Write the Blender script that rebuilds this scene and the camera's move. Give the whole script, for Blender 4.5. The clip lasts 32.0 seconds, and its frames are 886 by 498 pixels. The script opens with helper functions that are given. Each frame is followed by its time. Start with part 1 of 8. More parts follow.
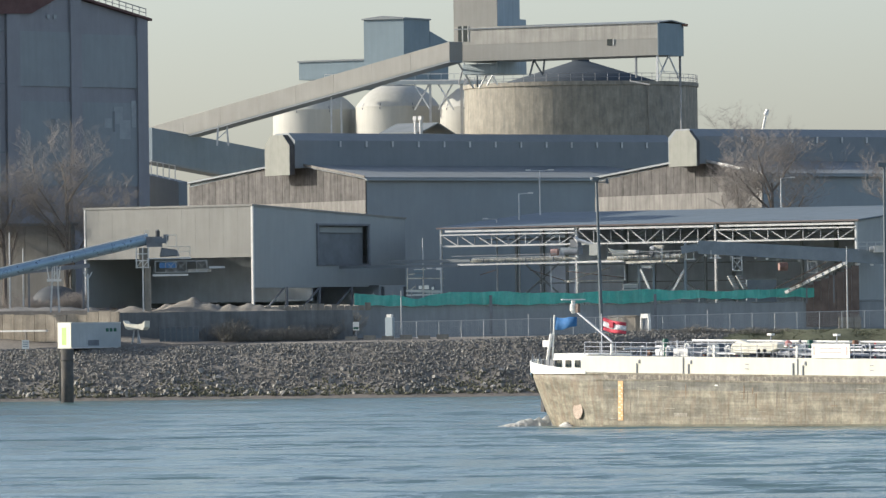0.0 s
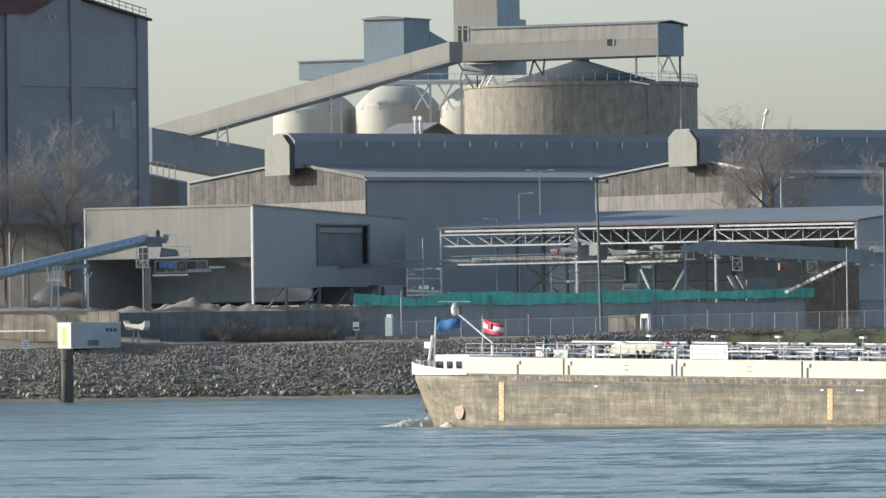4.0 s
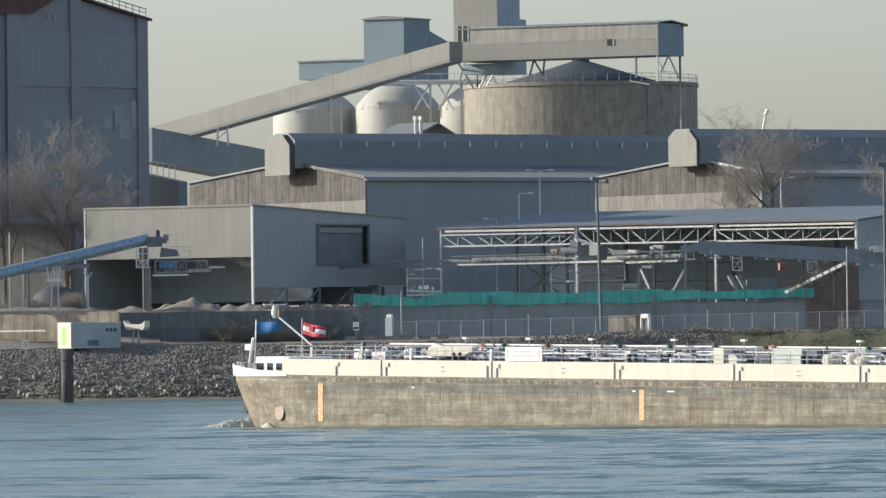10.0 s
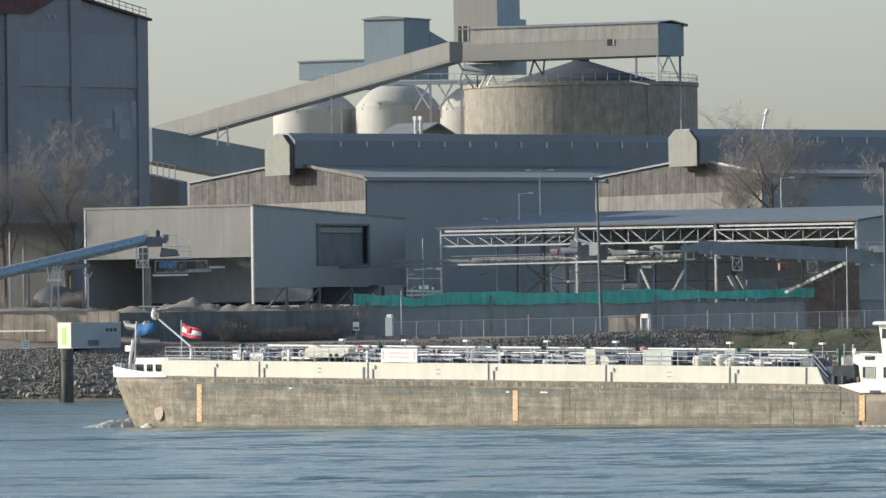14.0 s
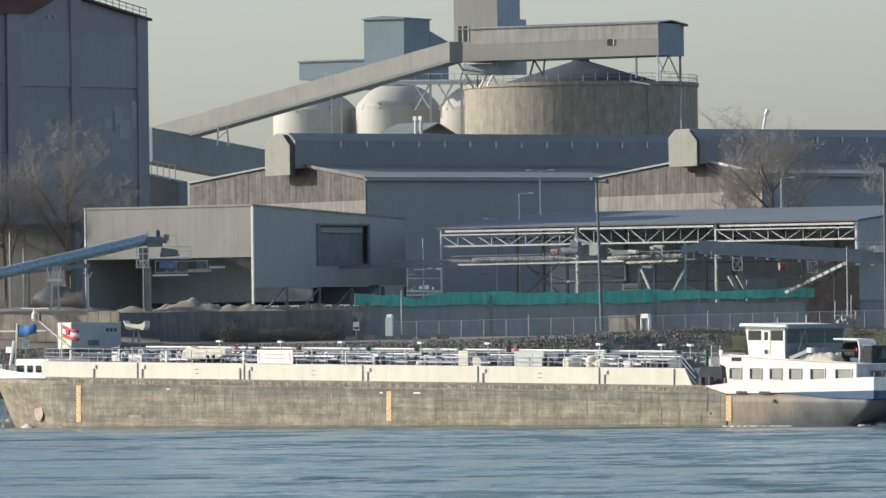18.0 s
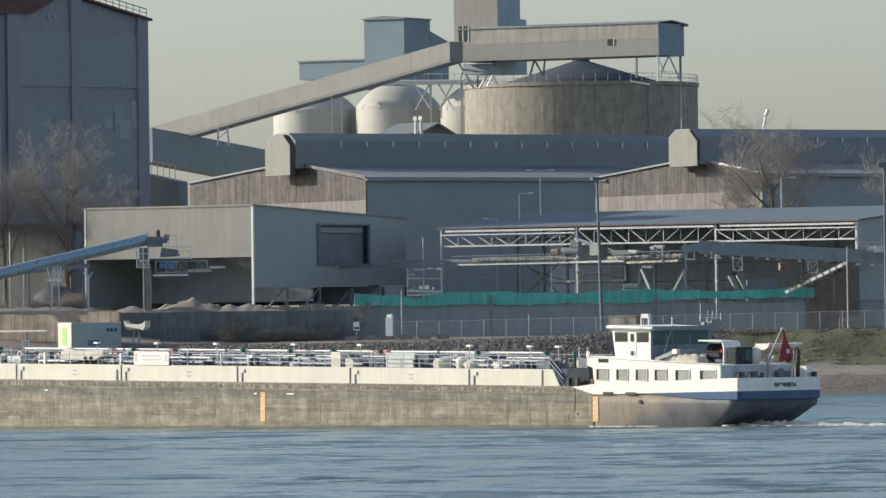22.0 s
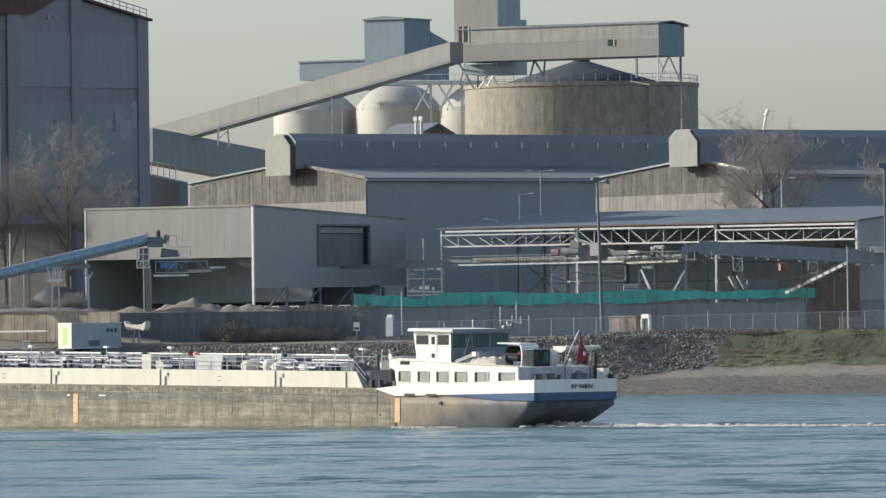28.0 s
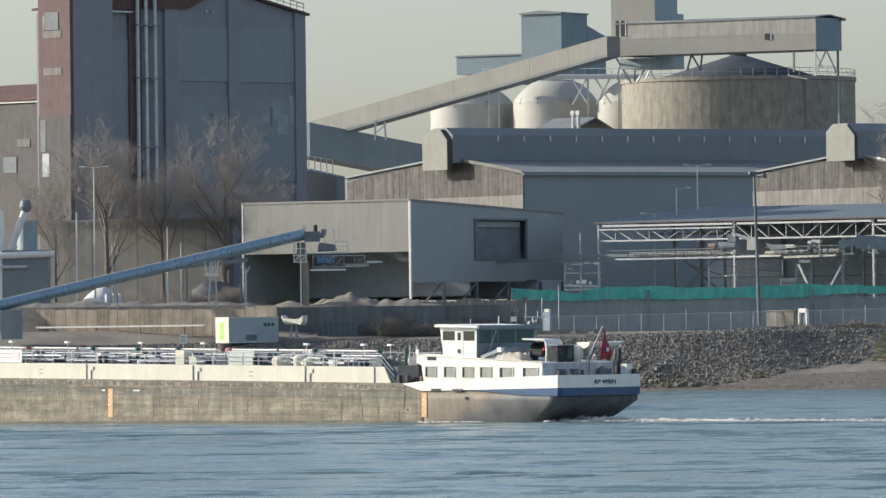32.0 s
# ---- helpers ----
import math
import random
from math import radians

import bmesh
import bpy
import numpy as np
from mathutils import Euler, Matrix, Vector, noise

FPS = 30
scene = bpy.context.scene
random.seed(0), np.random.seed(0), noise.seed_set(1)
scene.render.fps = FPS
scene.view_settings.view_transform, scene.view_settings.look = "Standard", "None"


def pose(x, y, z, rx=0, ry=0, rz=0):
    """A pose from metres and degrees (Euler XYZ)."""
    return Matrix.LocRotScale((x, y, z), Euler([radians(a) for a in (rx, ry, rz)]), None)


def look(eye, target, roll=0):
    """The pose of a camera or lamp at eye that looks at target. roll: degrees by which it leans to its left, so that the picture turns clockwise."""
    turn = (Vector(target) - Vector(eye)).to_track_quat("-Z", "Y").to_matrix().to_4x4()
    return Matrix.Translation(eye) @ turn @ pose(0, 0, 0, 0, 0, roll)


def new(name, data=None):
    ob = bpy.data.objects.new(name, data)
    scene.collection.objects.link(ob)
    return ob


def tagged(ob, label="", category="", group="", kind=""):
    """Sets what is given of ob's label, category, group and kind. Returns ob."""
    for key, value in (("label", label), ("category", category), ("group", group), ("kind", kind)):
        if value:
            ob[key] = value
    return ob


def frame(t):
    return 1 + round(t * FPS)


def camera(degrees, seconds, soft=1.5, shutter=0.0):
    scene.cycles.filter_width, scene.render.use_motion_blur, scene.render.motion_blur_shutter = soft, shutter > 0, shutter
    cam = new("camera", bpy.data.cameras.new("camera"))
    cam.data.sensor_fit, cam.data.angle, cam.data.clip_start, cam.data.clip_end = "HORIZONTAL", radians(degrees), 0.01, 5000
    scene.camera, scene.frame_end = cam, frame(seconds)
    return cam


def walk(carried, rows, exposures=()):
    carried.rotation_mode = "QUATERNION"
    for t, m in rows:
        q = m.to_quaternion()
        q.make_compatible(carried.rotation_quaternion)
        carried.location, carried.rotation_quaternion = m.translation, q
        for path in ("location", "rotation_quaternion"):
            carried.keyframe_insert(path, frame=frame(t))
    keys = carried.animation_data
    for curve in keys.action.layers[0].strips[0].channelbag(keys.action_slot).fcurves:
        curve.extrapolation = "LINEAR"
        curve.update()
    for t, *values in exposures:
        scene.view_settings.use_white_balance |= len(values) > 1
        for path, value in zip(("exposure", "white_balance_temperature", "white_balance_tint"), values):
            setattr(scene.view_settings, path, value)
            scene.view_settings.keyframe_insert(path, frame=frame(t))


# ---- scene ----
# ---------------------------------------------------------------- camera
EYE = (0.0, 0.0, 6.5)          # a tripod on the dyke, 6.5 m above the river
TURN = 0.00434                 # degrees of turn that shift the view by one unit of the list below
cam = camera(6.797, 32.0, soft=1.4)


def aim(turn, tilt):
    a, b = radians(0.0085 - turn * TURN), radians(0.692 - tilt * TURN)
    d = Vector((math.sin(a), math.cos(a), math.tan(b)))
    return look(EYE, Vector(EYE) + 1000 * d, -0.708)


walk(cam, [(t, aim(a, b)) for t, a, b in [
    (0, -1, 0), (8, -1, 0), (20, -0.5, 0), (28, 0, -0.6), (30, -0.5, -0.8), (30.6, 0, 0), (31, 3, -0.9), (31.2, 6, 0), (31.4, 20, 1),
    (31.6, 64, 2), (31.8, 148, 4), (32, 278, 6)]],
     exposures=[(0, 0.5, 5930, 11.5), (6, 0.42, 5930, 11.5), (13, 0.3, 5930, 11.5), (20, 0.26, 5930, 11.5), (23, 0.2, 5930, 11.5), (28, 0.3, 5930, 11.5), (32, 0.32, 5930, 11.5)])

# ---------------------------------------------------------------- daylight
SUN = Vector((-0.978, 0.208, 0.0)) * math.cos(radians(21)) + Vector((0, 0, math.sin(radians(21))))
world = bpy.data.worlds.new("sky")
scene.world = world
world.use_nodes = True
wn = world.node_tree.nodes
sky = wn.new("ShaderNodeTexSky")
sky.sky_type, sky.sun_disc = "NISHITA", False
sky.sun_elevation, sky.sun_rotation = radians(21), math.atan2(SUN.x, SUN.y)
sky.air_density, sky.dust_density, sky.ozone_density, sky.altitude = 1.0, 1.6, 1.4, 0
wn["Background"].inputs["Strength"].default_value = 0.135
pale = wn.new("ShaderNodeHueSaturation")      # thin winter haze
pale.inputs["Saturation"].default_value = 0.72
world.node_tree.links.new(sky.outputs[0], pale.inputs["Color"])
world.node_tree.links.new(pale.outputs[0], wn["Background"].inputs[0])
sun = new("sun", bpy.data.lights.new("sun", "SUN"))
sun.data.energy, sun.data.angle, sun.data.color = 4.45, radians(0.6), (1.0, 0.89, 0.71)
sun.matrix_world = look(SUN * 500, (0, 0, 0))


# ---------------------------------------------------------------- materials
def mat(name, base, rough=0.7, metal=0.0, var=0.25, scale=0.6, streak=0.0, bump=0.0, fine=12.0, stain=None, amount=0.4, per_piece=0.0, scrape=0.0, runs=0.0, edge=None, crisp=1.0):
    """A weathered surface: broad patches, fine grain, vertical streaks and stains, in metres."""
    m = bpy.data.materials.new(name)
    m.use_nodes = True
    nt = m.node_tree
    n, l = nt.nodes, nt.links
    b = n["Principled BSDF"]
    b.inputs["Roughness"].default_value, b.inputs["Metallic"].default_value = rough, metal
    co = n.new("ShaderNodeTexCoord").outputs["Object"]

    def tex(sc, detail, stretch=(1, 1, 1)):
        mp = n.new("ShaderNodeMapping")
        mp.inputs["Scale"].default_value = stretch
        l.new(co, mp.inputs[0])
        t = n.new("ShaderNodeTexNoise")
        t.inputs["Scale"].default_value, t.inputs["Detail"].default_value, t.inputs["Roughness"].default_value = sc, detail, 0.6
        l.new(mp.outputs[0], t.inputs["Vector"])
        return t.outputs["Fac"]

    def math_node(op, a, c):
        q = n.new("ShaderNodeMath")
        q.operation = op
        for i, v in enumerate((a, c)):
            if isinstance(v, (int, float)):
                q.inputs[i].default_value = v
            else:
                l.new(v, q.inputs[i])
        return q.outputs[0]

    def ramp(v, lo, hi):
        q = n.new("ShaderNodeMapRange")
        q.inputs[1].default_value, q.inputs[2].default_value, q.inputs[3].default_value, q.inputs[4].default_value = 0.5 - 0.2 / crisp, 0.5 + 0.2 / crisp, lo, hi
        l.new(v, q.inputs[0])
        return q.outputs[0]

    value = math_node("MULTIPLY", ramp(tex(scale, 4), 1 - var, 1 + var), ramp(tex(fine, 3), 1 - var * 0.5, 1 + var * 0.5))
    if streak:
        value = math_node("MULTIPLY", value, ramp(tex(1.6, 4, (1, 1, 0.09)), 1 - streak, 1 + streak * 0.6))
    if scrape:
        value = math_node("MULTIPLY", value, ramp(tex(2.2, 5, (0.06, 1, 1)), 1 - scrape, 1 + scrape * 0.7))
    if runs:
        value = math_node("MULTIPLY", value, ramp(tex(4.5, 5, (1, 1, 0.07)), 1 - runs, 1 + runs * 0.8))
    if per_piece:
        o = n.new("ShaderNodeObjectInfo")
        q = n.new("ShaderNodeMapRange")
        q.inputs[3].default_value, q.inputs[4].default_value = 1 - per_piece, 1 + per_piece
        l.new(o.outputs["Random"], q.inputs[0])
        value = math_node("MULTIPLY", value, q.outputs[0])
    col = n.new("ShaderNodeVectorMath")
    col.operation = "SCALE"
    col.inputs[0].default_value = base
    l.new(value, col.inputs["Scale"])
    out = col.outputs[0]
    if stain:
        mx = n.new("ShaderNodeMix")
        mx.data_type = "RGBA"
        l.new(math_node("MULTIPLY", ramp(tex(scale * 2.3, 5, (1, 1, 0.35)), -0.6, 1.0), amount), mx.inputs[0])
        l.new(out, mx.inputs[6])
        mx.inputs[7].default_value = (*stain, 1)
        mx.clamp_factor = True
        out = mx.outputs[2]
    if edge:
        # older coat, with grazing sunlight in its colour, ending on a ragged slanting line: (x share, z share, start,
        # width, colour)
        sep = n.new("ShaderNodeSeparateXYZ")
        l.new(co, sep.inputs[0])
        line = math_node("ADD", math_node("MULTIPLY", sep.outputs[0], edge[0]), math_node("MULTIPLY", sep.outputs[2], edge[1]))
        line = math_node("ADD", line, math_node("MULTIPLY", tex(0.7, 5), edge[3] * 1.6))
        q = n.new("ShaderNodeMapRange")
        q.inputs[1].default_value, q.inputs[2].default_value = edge[2], edge[2] + edge[3]
        l.new(line, q.inputs[0])
        old = n.new("ShaderNodeVectorMath")
        old.operation = "SCALE"
        old.inputs[0].default_value = edge[4]
        l.new(value, old.inputs["Scale"])
        mx = n.new("ShaderNodeMix")
        mx.data_type = "RGBA"
        l.new(q.outputs[0], mx.inputs[0])
        l.new(old.outputs[0], mx.inputs[6])
        l.new(out, mx.inputs[7])
        out = mx.outputs[2]
    l.new(out, b.inputs["Base Color"])
    l.new(ramp(tex(scale * 3, 3), max(0.05, rough - 0.12), min(1, rough + 0.12)), b.inputs["Roughness"])
    if bump:
        bp = n.new("ShaderNodeBump")
        bp.inputs["Strength"].default_value, bp.inputs["Distance"].default_value = bump, 0.05
        l.new(tex(fine, 4), bp.inputs["Height"])
        l.new(bp.outputs[0], b.inputs["Normal"])
    return m


def glass_mat(name, tint, rough=0.08):
    m = bpy.data.materials.new(name)
    m.use_nodes = True
    b = m.node_tree.nodes["Principled BSDF"]
    b.inputs["Base Color"].default_value, b.inputs["Roughness"].default_value = (*tint, 1), rough
    b.inputs["IOR"].default_value = 1.5
    return m


def water_mat():
    """River water: wavelet slopes at three sizes, calmer and rougher in long wind streaks."""
    m = bpy.data.materials.new("river_water")
    m.use_nodes = True
    n, l = m.node_tree.nodes, m.node_tree.links
    b = n["Principled BSDF"]
    b.inputs["Base Color"].default_value = (0.106, 0.166, 0.16, 1)
    b.inputs["IOR"].default_value = 1.33
    b.inputs["Roughness"].default_value = 0.22
    co = n.new("ShaderNodeTexCoord").outputs["Object"]

    def noise_at(scale, stretch, detail=3, out="Fac"):
        mp = n.new("ShaderNodeMapping")
        mp.inputs["Scale"].default_value = stretch
        l.new(co, mp.inputs[0])
        t = n.new("ShaderNodeTexNoise")
        t.inputs["Scale"].default_value, t.inputs["Detail"].default_value, t.inputs["Roughness"].default_value = scale, detail, 0.6
        l.new(mp.outputs[0], t.inputs["Vector"])
        return t.outputs[out]

    def vec(op, a, c):
        q = n.new("ShaderNodeVectorMath")
        q.operation = op
        l.new(a, q.inputs[0])
        if isinstance(c, tuple):
            q.inputs[1].default_value = c
        elif op == "SCALE":
            l.new(c, q.inputs["Scale"])
        else:
            l.new(c, q.inputs[1])
        return q.outputs[0]

    wind = n.new("ShaderNodeMapRange")
    for i, v in enumerate((0.38, 0.6, 0.3, 1.05), 1):
        wind.inputs[i].default_value = v
    l.new(noise_at(0.045, (0.5, 1, 1), 8), wind.inputs[0])
    slope = None
    for scale, stretch, size in ((0.03, (1, 0.9, 1), 0.7), (0.12, (0.9, 0.7, 1), 1.15), (0.5, (0.6, 0.35, 1), 1.5), (2.5, (1, 0.3, 1), 0.8)):
        v = vec("MULTIPLY", vec("SUBTRACT", noise_at(scale, stretch, 4, "Color"), (0.5, 0.5, 0.5)), (size * 0.6, size, 0.0))
        slope = v if slope is None else vec("ADD", slope, v)
    up = vec("ADD", vec("SCALE", slope, wind.outputs[0]), (0.0, -0.09, 1.0))      # the near faces of the wavelets are the ones seen
    l.new(vec("NORMALIZE", up, (0.0, 0.0, 0.0)), b.inputs["Normal"])
    return m


M = {
    "water": water_mat(),
    "earth": mat("bare_earth", (0.19, 0.17, 0.14), 0.95, var=0.3, scale=0.15, bump=0.6, fine=2),
    "sand": mat("river_sand", (0.245, 0.22, 0.175), 0.95, var=0.14, scale=0.2, bump=0.6, fine=5, stain=(0.17, 0.15, 0.12), amount=0.4),
    "mud": mat("wet_shore", (0.15, 0.13, 0.105), 0.85, var=0.3, scale=1.5, bump=0.8, fine=7),
    "grass": mat("bank_grass", (0.112, 0.116, 0.064), 0.95, var=0.35, scale=0.3, bump=1.0, fine=4, stain=(0.15, 0.14, 0.08), amount=0.4),
    "stone": mat("rubble_stone", (0.215, 0.205, 0.18), 0.9, var=0.35, scale=1.2, bump=0.5, fine=5, per_piece=0.3),
    "algae": mat("algae_stone", (0.125, 0.12, 0.075), 0.9, var=0.4, scale=1.0, bump=0.5, fine=5),
    "concrete": mat("old_concrete", (0.30, 0.27, 0.22), 0.9, var=0.2, scale=0.35, streak=0.35, bump=0.2, fine=6),
    "silo": mat("silo_concrete", (0.3, 0.275, 0.218), 0.9, var=0.16, scale=0.6, streak=0.18, runs=0.08, bump=0.2, fine=2, stain=(0.15, 0.145, 0.13), amount=0.6),
    "shell": mat("silo_paint", (0.44, 0.43, 0.375), 0.55, var=0.06, scale=0.12, streak=0.08),
    "clad": mat("beige_cladding", (0.27, 0.263, 0.23), 0.65, var=0.06, scale=0.2, streak=0.07, per_piece=0.015),
    # Shaded-side copy of the cladding, its colour raised for haze.
    "clad_dark": mat("shaded_side_cladding", (0.342, 0.362, 0.345), 0.65, var=0.05, scale=0.2, streak=0.04),
    "brown_clad": mat("weathered_sheet", (0.086, 0.08, 0.073), 0.8, var=0.14, scale=0.4, streak=0.25, runs=0.12, per_piece=0.12, crisp=1.8),
    "pale_clad": mat("pale_plinth_sheet", (0.195, 0.186, 0.166), 0.8, var=0.15, scale=0.4, streak=0.3, per_piece=0.06),
    "roof": mat("grey_roof_sheet", (0.2, 0.22, 0.225), 0.7, var=0.08, scale=0.2),
    # roof_dark, shed_wall and dark_wall: colours lifted to stand in for haze.
    "roof_dark": mat("dark_roof_sheet", (0.222, 0.243, 0.248), 0.75, var=0.05, scale=0.2, streak=0.04),
    "tower_blue": mat("blue_tower_sheet", (0.175, 0.235, 0.262), 0.6, var=0.06, scale=0.2, streak=0.06),
    "shed_wall": mat("slate_shed_sheet", (0.27, 0.312, 0.325), 0.75, var=0.05, scale=0.2, streak=0.04),
    "blue_clad": mat("blue_grey_cladding", (0.33, 0.39, 0.41), 0.6, var=0.06, scale=0.2, streak=0.12),
    "steel": mat("galvanised_steel", (0.55, 0.55, 0.53), 0.5, 0.3, var=0.12, scale=1.0),
    "white_steel": mat("white_steelwork", (0.72, 0.70, 0.64), 0.5, var=0.12, scale=0.8),
    "dark_steel": mat("dark_steelwork", (0.19, 0.2, 0.21), 0.6, 0.1, var=0.2, scale=0.8),
    "rust": mat("rusty_steel", (0.22, 0.12, 0.075), 0.85, var=0.3, scale=0.8),
    "tube": mat("blue_tube_sheet", (0.28, 0.38, 0.46), 0.35, 0.55, var=0.08, scale=0.8),
    # Brick tinted blue slate to stand for haze on the shaded mill.
    "brick": mat("haze_tinted_brick", (0.27, 0.27, 0.28), 0.9, var=0.06, scale=0.3, fine=8, streak=0.06),
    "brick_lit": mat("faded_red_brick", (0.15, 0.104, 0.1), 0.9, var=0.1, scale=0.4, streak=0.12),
    "render_wall": mat("grey_render", (0.275, 0.298, 0.3), 0.9, var=0.05, scale=0.3, streak=0.06),
    "pale_patch": mat("pale_repair_sheet", (0.44, 0.46, 0.46), 0.8, var=0.15, scale=0.8),
    "tile": mat("red_roof_tiles", (0.125, 0.068, 0.06), 0.85, var=0.2, scale=0.7),
    "moss_clad": mat("moss_beige_sheet", (0.225, 0.23, 0.195), 0.75, var=0.08, scale=0.4, streak=0.1),
    "net": mat("green_screen_net", (0.1, 0.43, 0.35), 0.75, var=0.2, scale=0.5, fine=6, per_piece=0.07, stain=(0.26, 0.5, 0.43), amount=0.3),
    "dark_wall": mat("dark_quay_wall", (0.28, 0.307, 0.312), 0.9, var=0.1, scale=0.3, streak=0.12),
    "bark": mat("bare_twigs", (0.17, 0.145, 0.12), 0.95, var=0.2, scale=2),
    "dark_pile": mat("dark_bulk_heap", (0.105, 0.112, 0.115), 0.95, var=0.2, scale=0.6, bump=0.5, fine=4),
    "shrub": mat("winter_shrub", (0.2, 0.185, 0.155), 0.95, var=0.3, scale=1),
    "gravel": mat("gravel_heap", (0.22, 0.2, 0.165), 0.95, var=0.2, scale=0.6, bump=0.6, fine=4),
    "black": mat("black_rubber", (0.045, 0.045, 0.048), 0.6, var=0.2, scale=1),
    "inner_pale": mat("pale_inner_sheet", (0.5, 0.54, 0.56), 0.8, var=0.12, scale=0.4, streak=0.08),
    "bunker": mat("tan_bunker_concrete", (0.32, 0.275, 0.21), 0.9, var=0.28, scale=0.5, streak=0.25, bump=0.2, fine=6, per_piece=0.14),
    "wing_wall": mat("stained_grey_render", (0.118, 0.11, 0.105), 0.9, var=0.14, scale=0.3, streak=0.15),
    "void": mat("dark_interior", (0.2, 0.215, 0.22), 0.9, var=0.15, scale=0.5),
    "hull": mat("worn_hull_steel", (0.25, 0.226, 0.163), 0.7, var=0.2, scale=0.9, streak=0.12, scrape=0.24, runs=0.1, fine=5, crisp=2.0, stain=(0.2, 0.14, 0.09), amount=0.55),
    "cone_dark": mat("dark_felt_roof", (0.075, 0.086, 0.095), 0.95, var=0.12, scale=0.3),
    "roof_blue": mat("blue_grey_roof_sheet", (0.125, 0.16, 0.185), 0.8, var=0.08, scale=0.2),
    # Rear sheet made near white to stand for haze inside the shed.
    "shade_wall": mat("haze_lifted_sheet", (0.74, 0.78, 0.8), 0.8, var=0.08, scale=0.4, streak=0.08),
    "soil": mat("dark_soil", (0.2, 0.19, 0.17), 0.95, var=0.25, scale=0.5, bump=0.5, fine=3),
    "hull_black": mat("black_stern_paint", (0.145, 0.147, 0.148), 0.6, var=0.25, scale=0.6, streak=0.1, runs=0.08, edge=(1.0, -2.6, 24.6, 3.4, (0.24, 0.2, 0.145))),
    "white": mat("white_ship_paint", (0.86, 0.835, 0.75), 0.4, var=0.04, scale=0.6, streak=0.05),
    "cream": mat("cream_ship_paint", (0.68, 0.645, 0.52), 0.45, var=0.05, scale=0.6, streak=0.08),
    "blue": mat("blue_ship_paint", (0.025, 0.075, 0.175), 0.4, var=0.12, scale=0.6),
    "orange": mat("orange_mark_paint", (0.75, 0.42, 0.16), 0.6, var=0.2, scale=1.5, stain=(0.6, 0.55, 0.45), amount=0.4),
    "rail": mat("pale_rail_paint", (0.45, 0.46, 0.48), 0.45, var=0.08, scale=1),
    "deck": mat("grey_deck_paint", (0.16, 0.18, 0.20), 0.7, var=0.2, scale=0.6),
    "deck_blue": mat("dark_blue_machinery", (0.1, 0.12, 0.155), 0.5, var=0.2, scale=1),
    "green": mat("green_valve_paint", (0.02, 0.11, 0.07), 0.5, var=0.15, scale=2),
    "red": mat("red_paint", (0.55, 0.03, 0.035), 0.5, var=0.12, scale=2),
    "flag_blue": mat("blue_flag_cloth", (0.03, 0.125, 0.3), 0.85, var=0.1, scale=2),
    "flag_red": mat("faded_red_cloth", (0.5, 0.06, 0.085), 0.85, var=0.12, scale=2),
    "flag_white": mat("white_cloth", (0.75, 0.74, 0.72), 0.85, var=0.05, scale=2),
    "pink": mat("faded_red_plastic", (0.6, 0.27, 0.24), 0.6, var=0.1, scale=2),
    "car": mat("black_car_paint", (0.018, 0.018, 0.022), 0.2, var=0.1, scale=1),
    "cover": mat("grey_tarpaulin", (0.36, 0.37, 0.36), 0.7, var=0.2, scale=1.5),
    "foam": mat("white_foam", (0.47, 0.46, 0.42), 0.9, var=0.3, scale=2, fine=9),
    # White curtain greyed for the shade of its window reveal.
    "curtain": mat("reveal_shaded_curtain", (0.36, 0.36, 0.32), 0.9, var=0.15, scale=3),
    "bird_dark": mat("dark_feathers", (0.012, 0.012, 0.013), 0.9, var=0.2, scale=8),
    "well_dark": mat("near_black_matt", (0.04, 0.047, 0.056), 0.9, var=0.2, scale=0.8),
    "glass": glass_mat("dark_window_glass", (0.02, 0.03, 0.032)),
    "green_glass": glass_mat("green_window_glass", (0.03, 0.075, 0.065)),
    "lime": mat("lime_panel", (0.40, 0.62, 0.16), 0.6, var=0.06, scale=2),
    "text": mat("black_lettering", (0.015, 0.017, 0.025), 0.6, var=0.1, scale=2),
}


for felt in ("cone_dark",):
    M[felt].node_tree.nodes["Principled BSDF"].inputs["Specular IOR Level"].default_value = 0.08


# ---------------------------------------------------------------- building blocks
def part(name, bm, material, parent=None, label="", smooth=False):
    me = bpy.data.meshes.new(name)
    bm.normal_update()
    bm.to_mesh(me)
    bm.free()
    me.materials.append(M[material] if isinstance(material, str) else material)
    if smooth:
        for f in me.polygons:
            f.use_smooth = True
    ob = new(name, me)
    ob.parent = parent
    if label:
        ob["label"] = label
    return ob


def piece(name, me, parent, m):
    """One more object on a shared mesh."""
    ob = new(name, me)
    ob.parent = parent
    ob.matrix_basis = m
    return ob


def thing(name, label, category, at=None, group="", kind=""):
    ob = new(name)
    ob.empty_display_size = 0.5
    if at is not None:
        ob.matrix_basis = at
    return tagged(ob, label, category, group, kind)


def B():
    return bmesh.new()


def box(bm, x0, x1, y0, y1, z0, z1):
    v = [bm.verts.new(c) for c in ((x0, y0, z0), (x1, y0, z0), (x1, y1, z0), (x0, y1, z0), (x0, y0, z1), (x1, y0, z1), (x1, y1, z1), (x0, y1, z1))]
    for f in ((3, 2, 1, 0), (4, 5, 6, 7), (0, 1, 5, 4), (1, 2, 6, 5), (2, 3, 7, 6), (3, 0, 4, 7)):
        bm.faces.new([v[i] for i in f])
    return bm


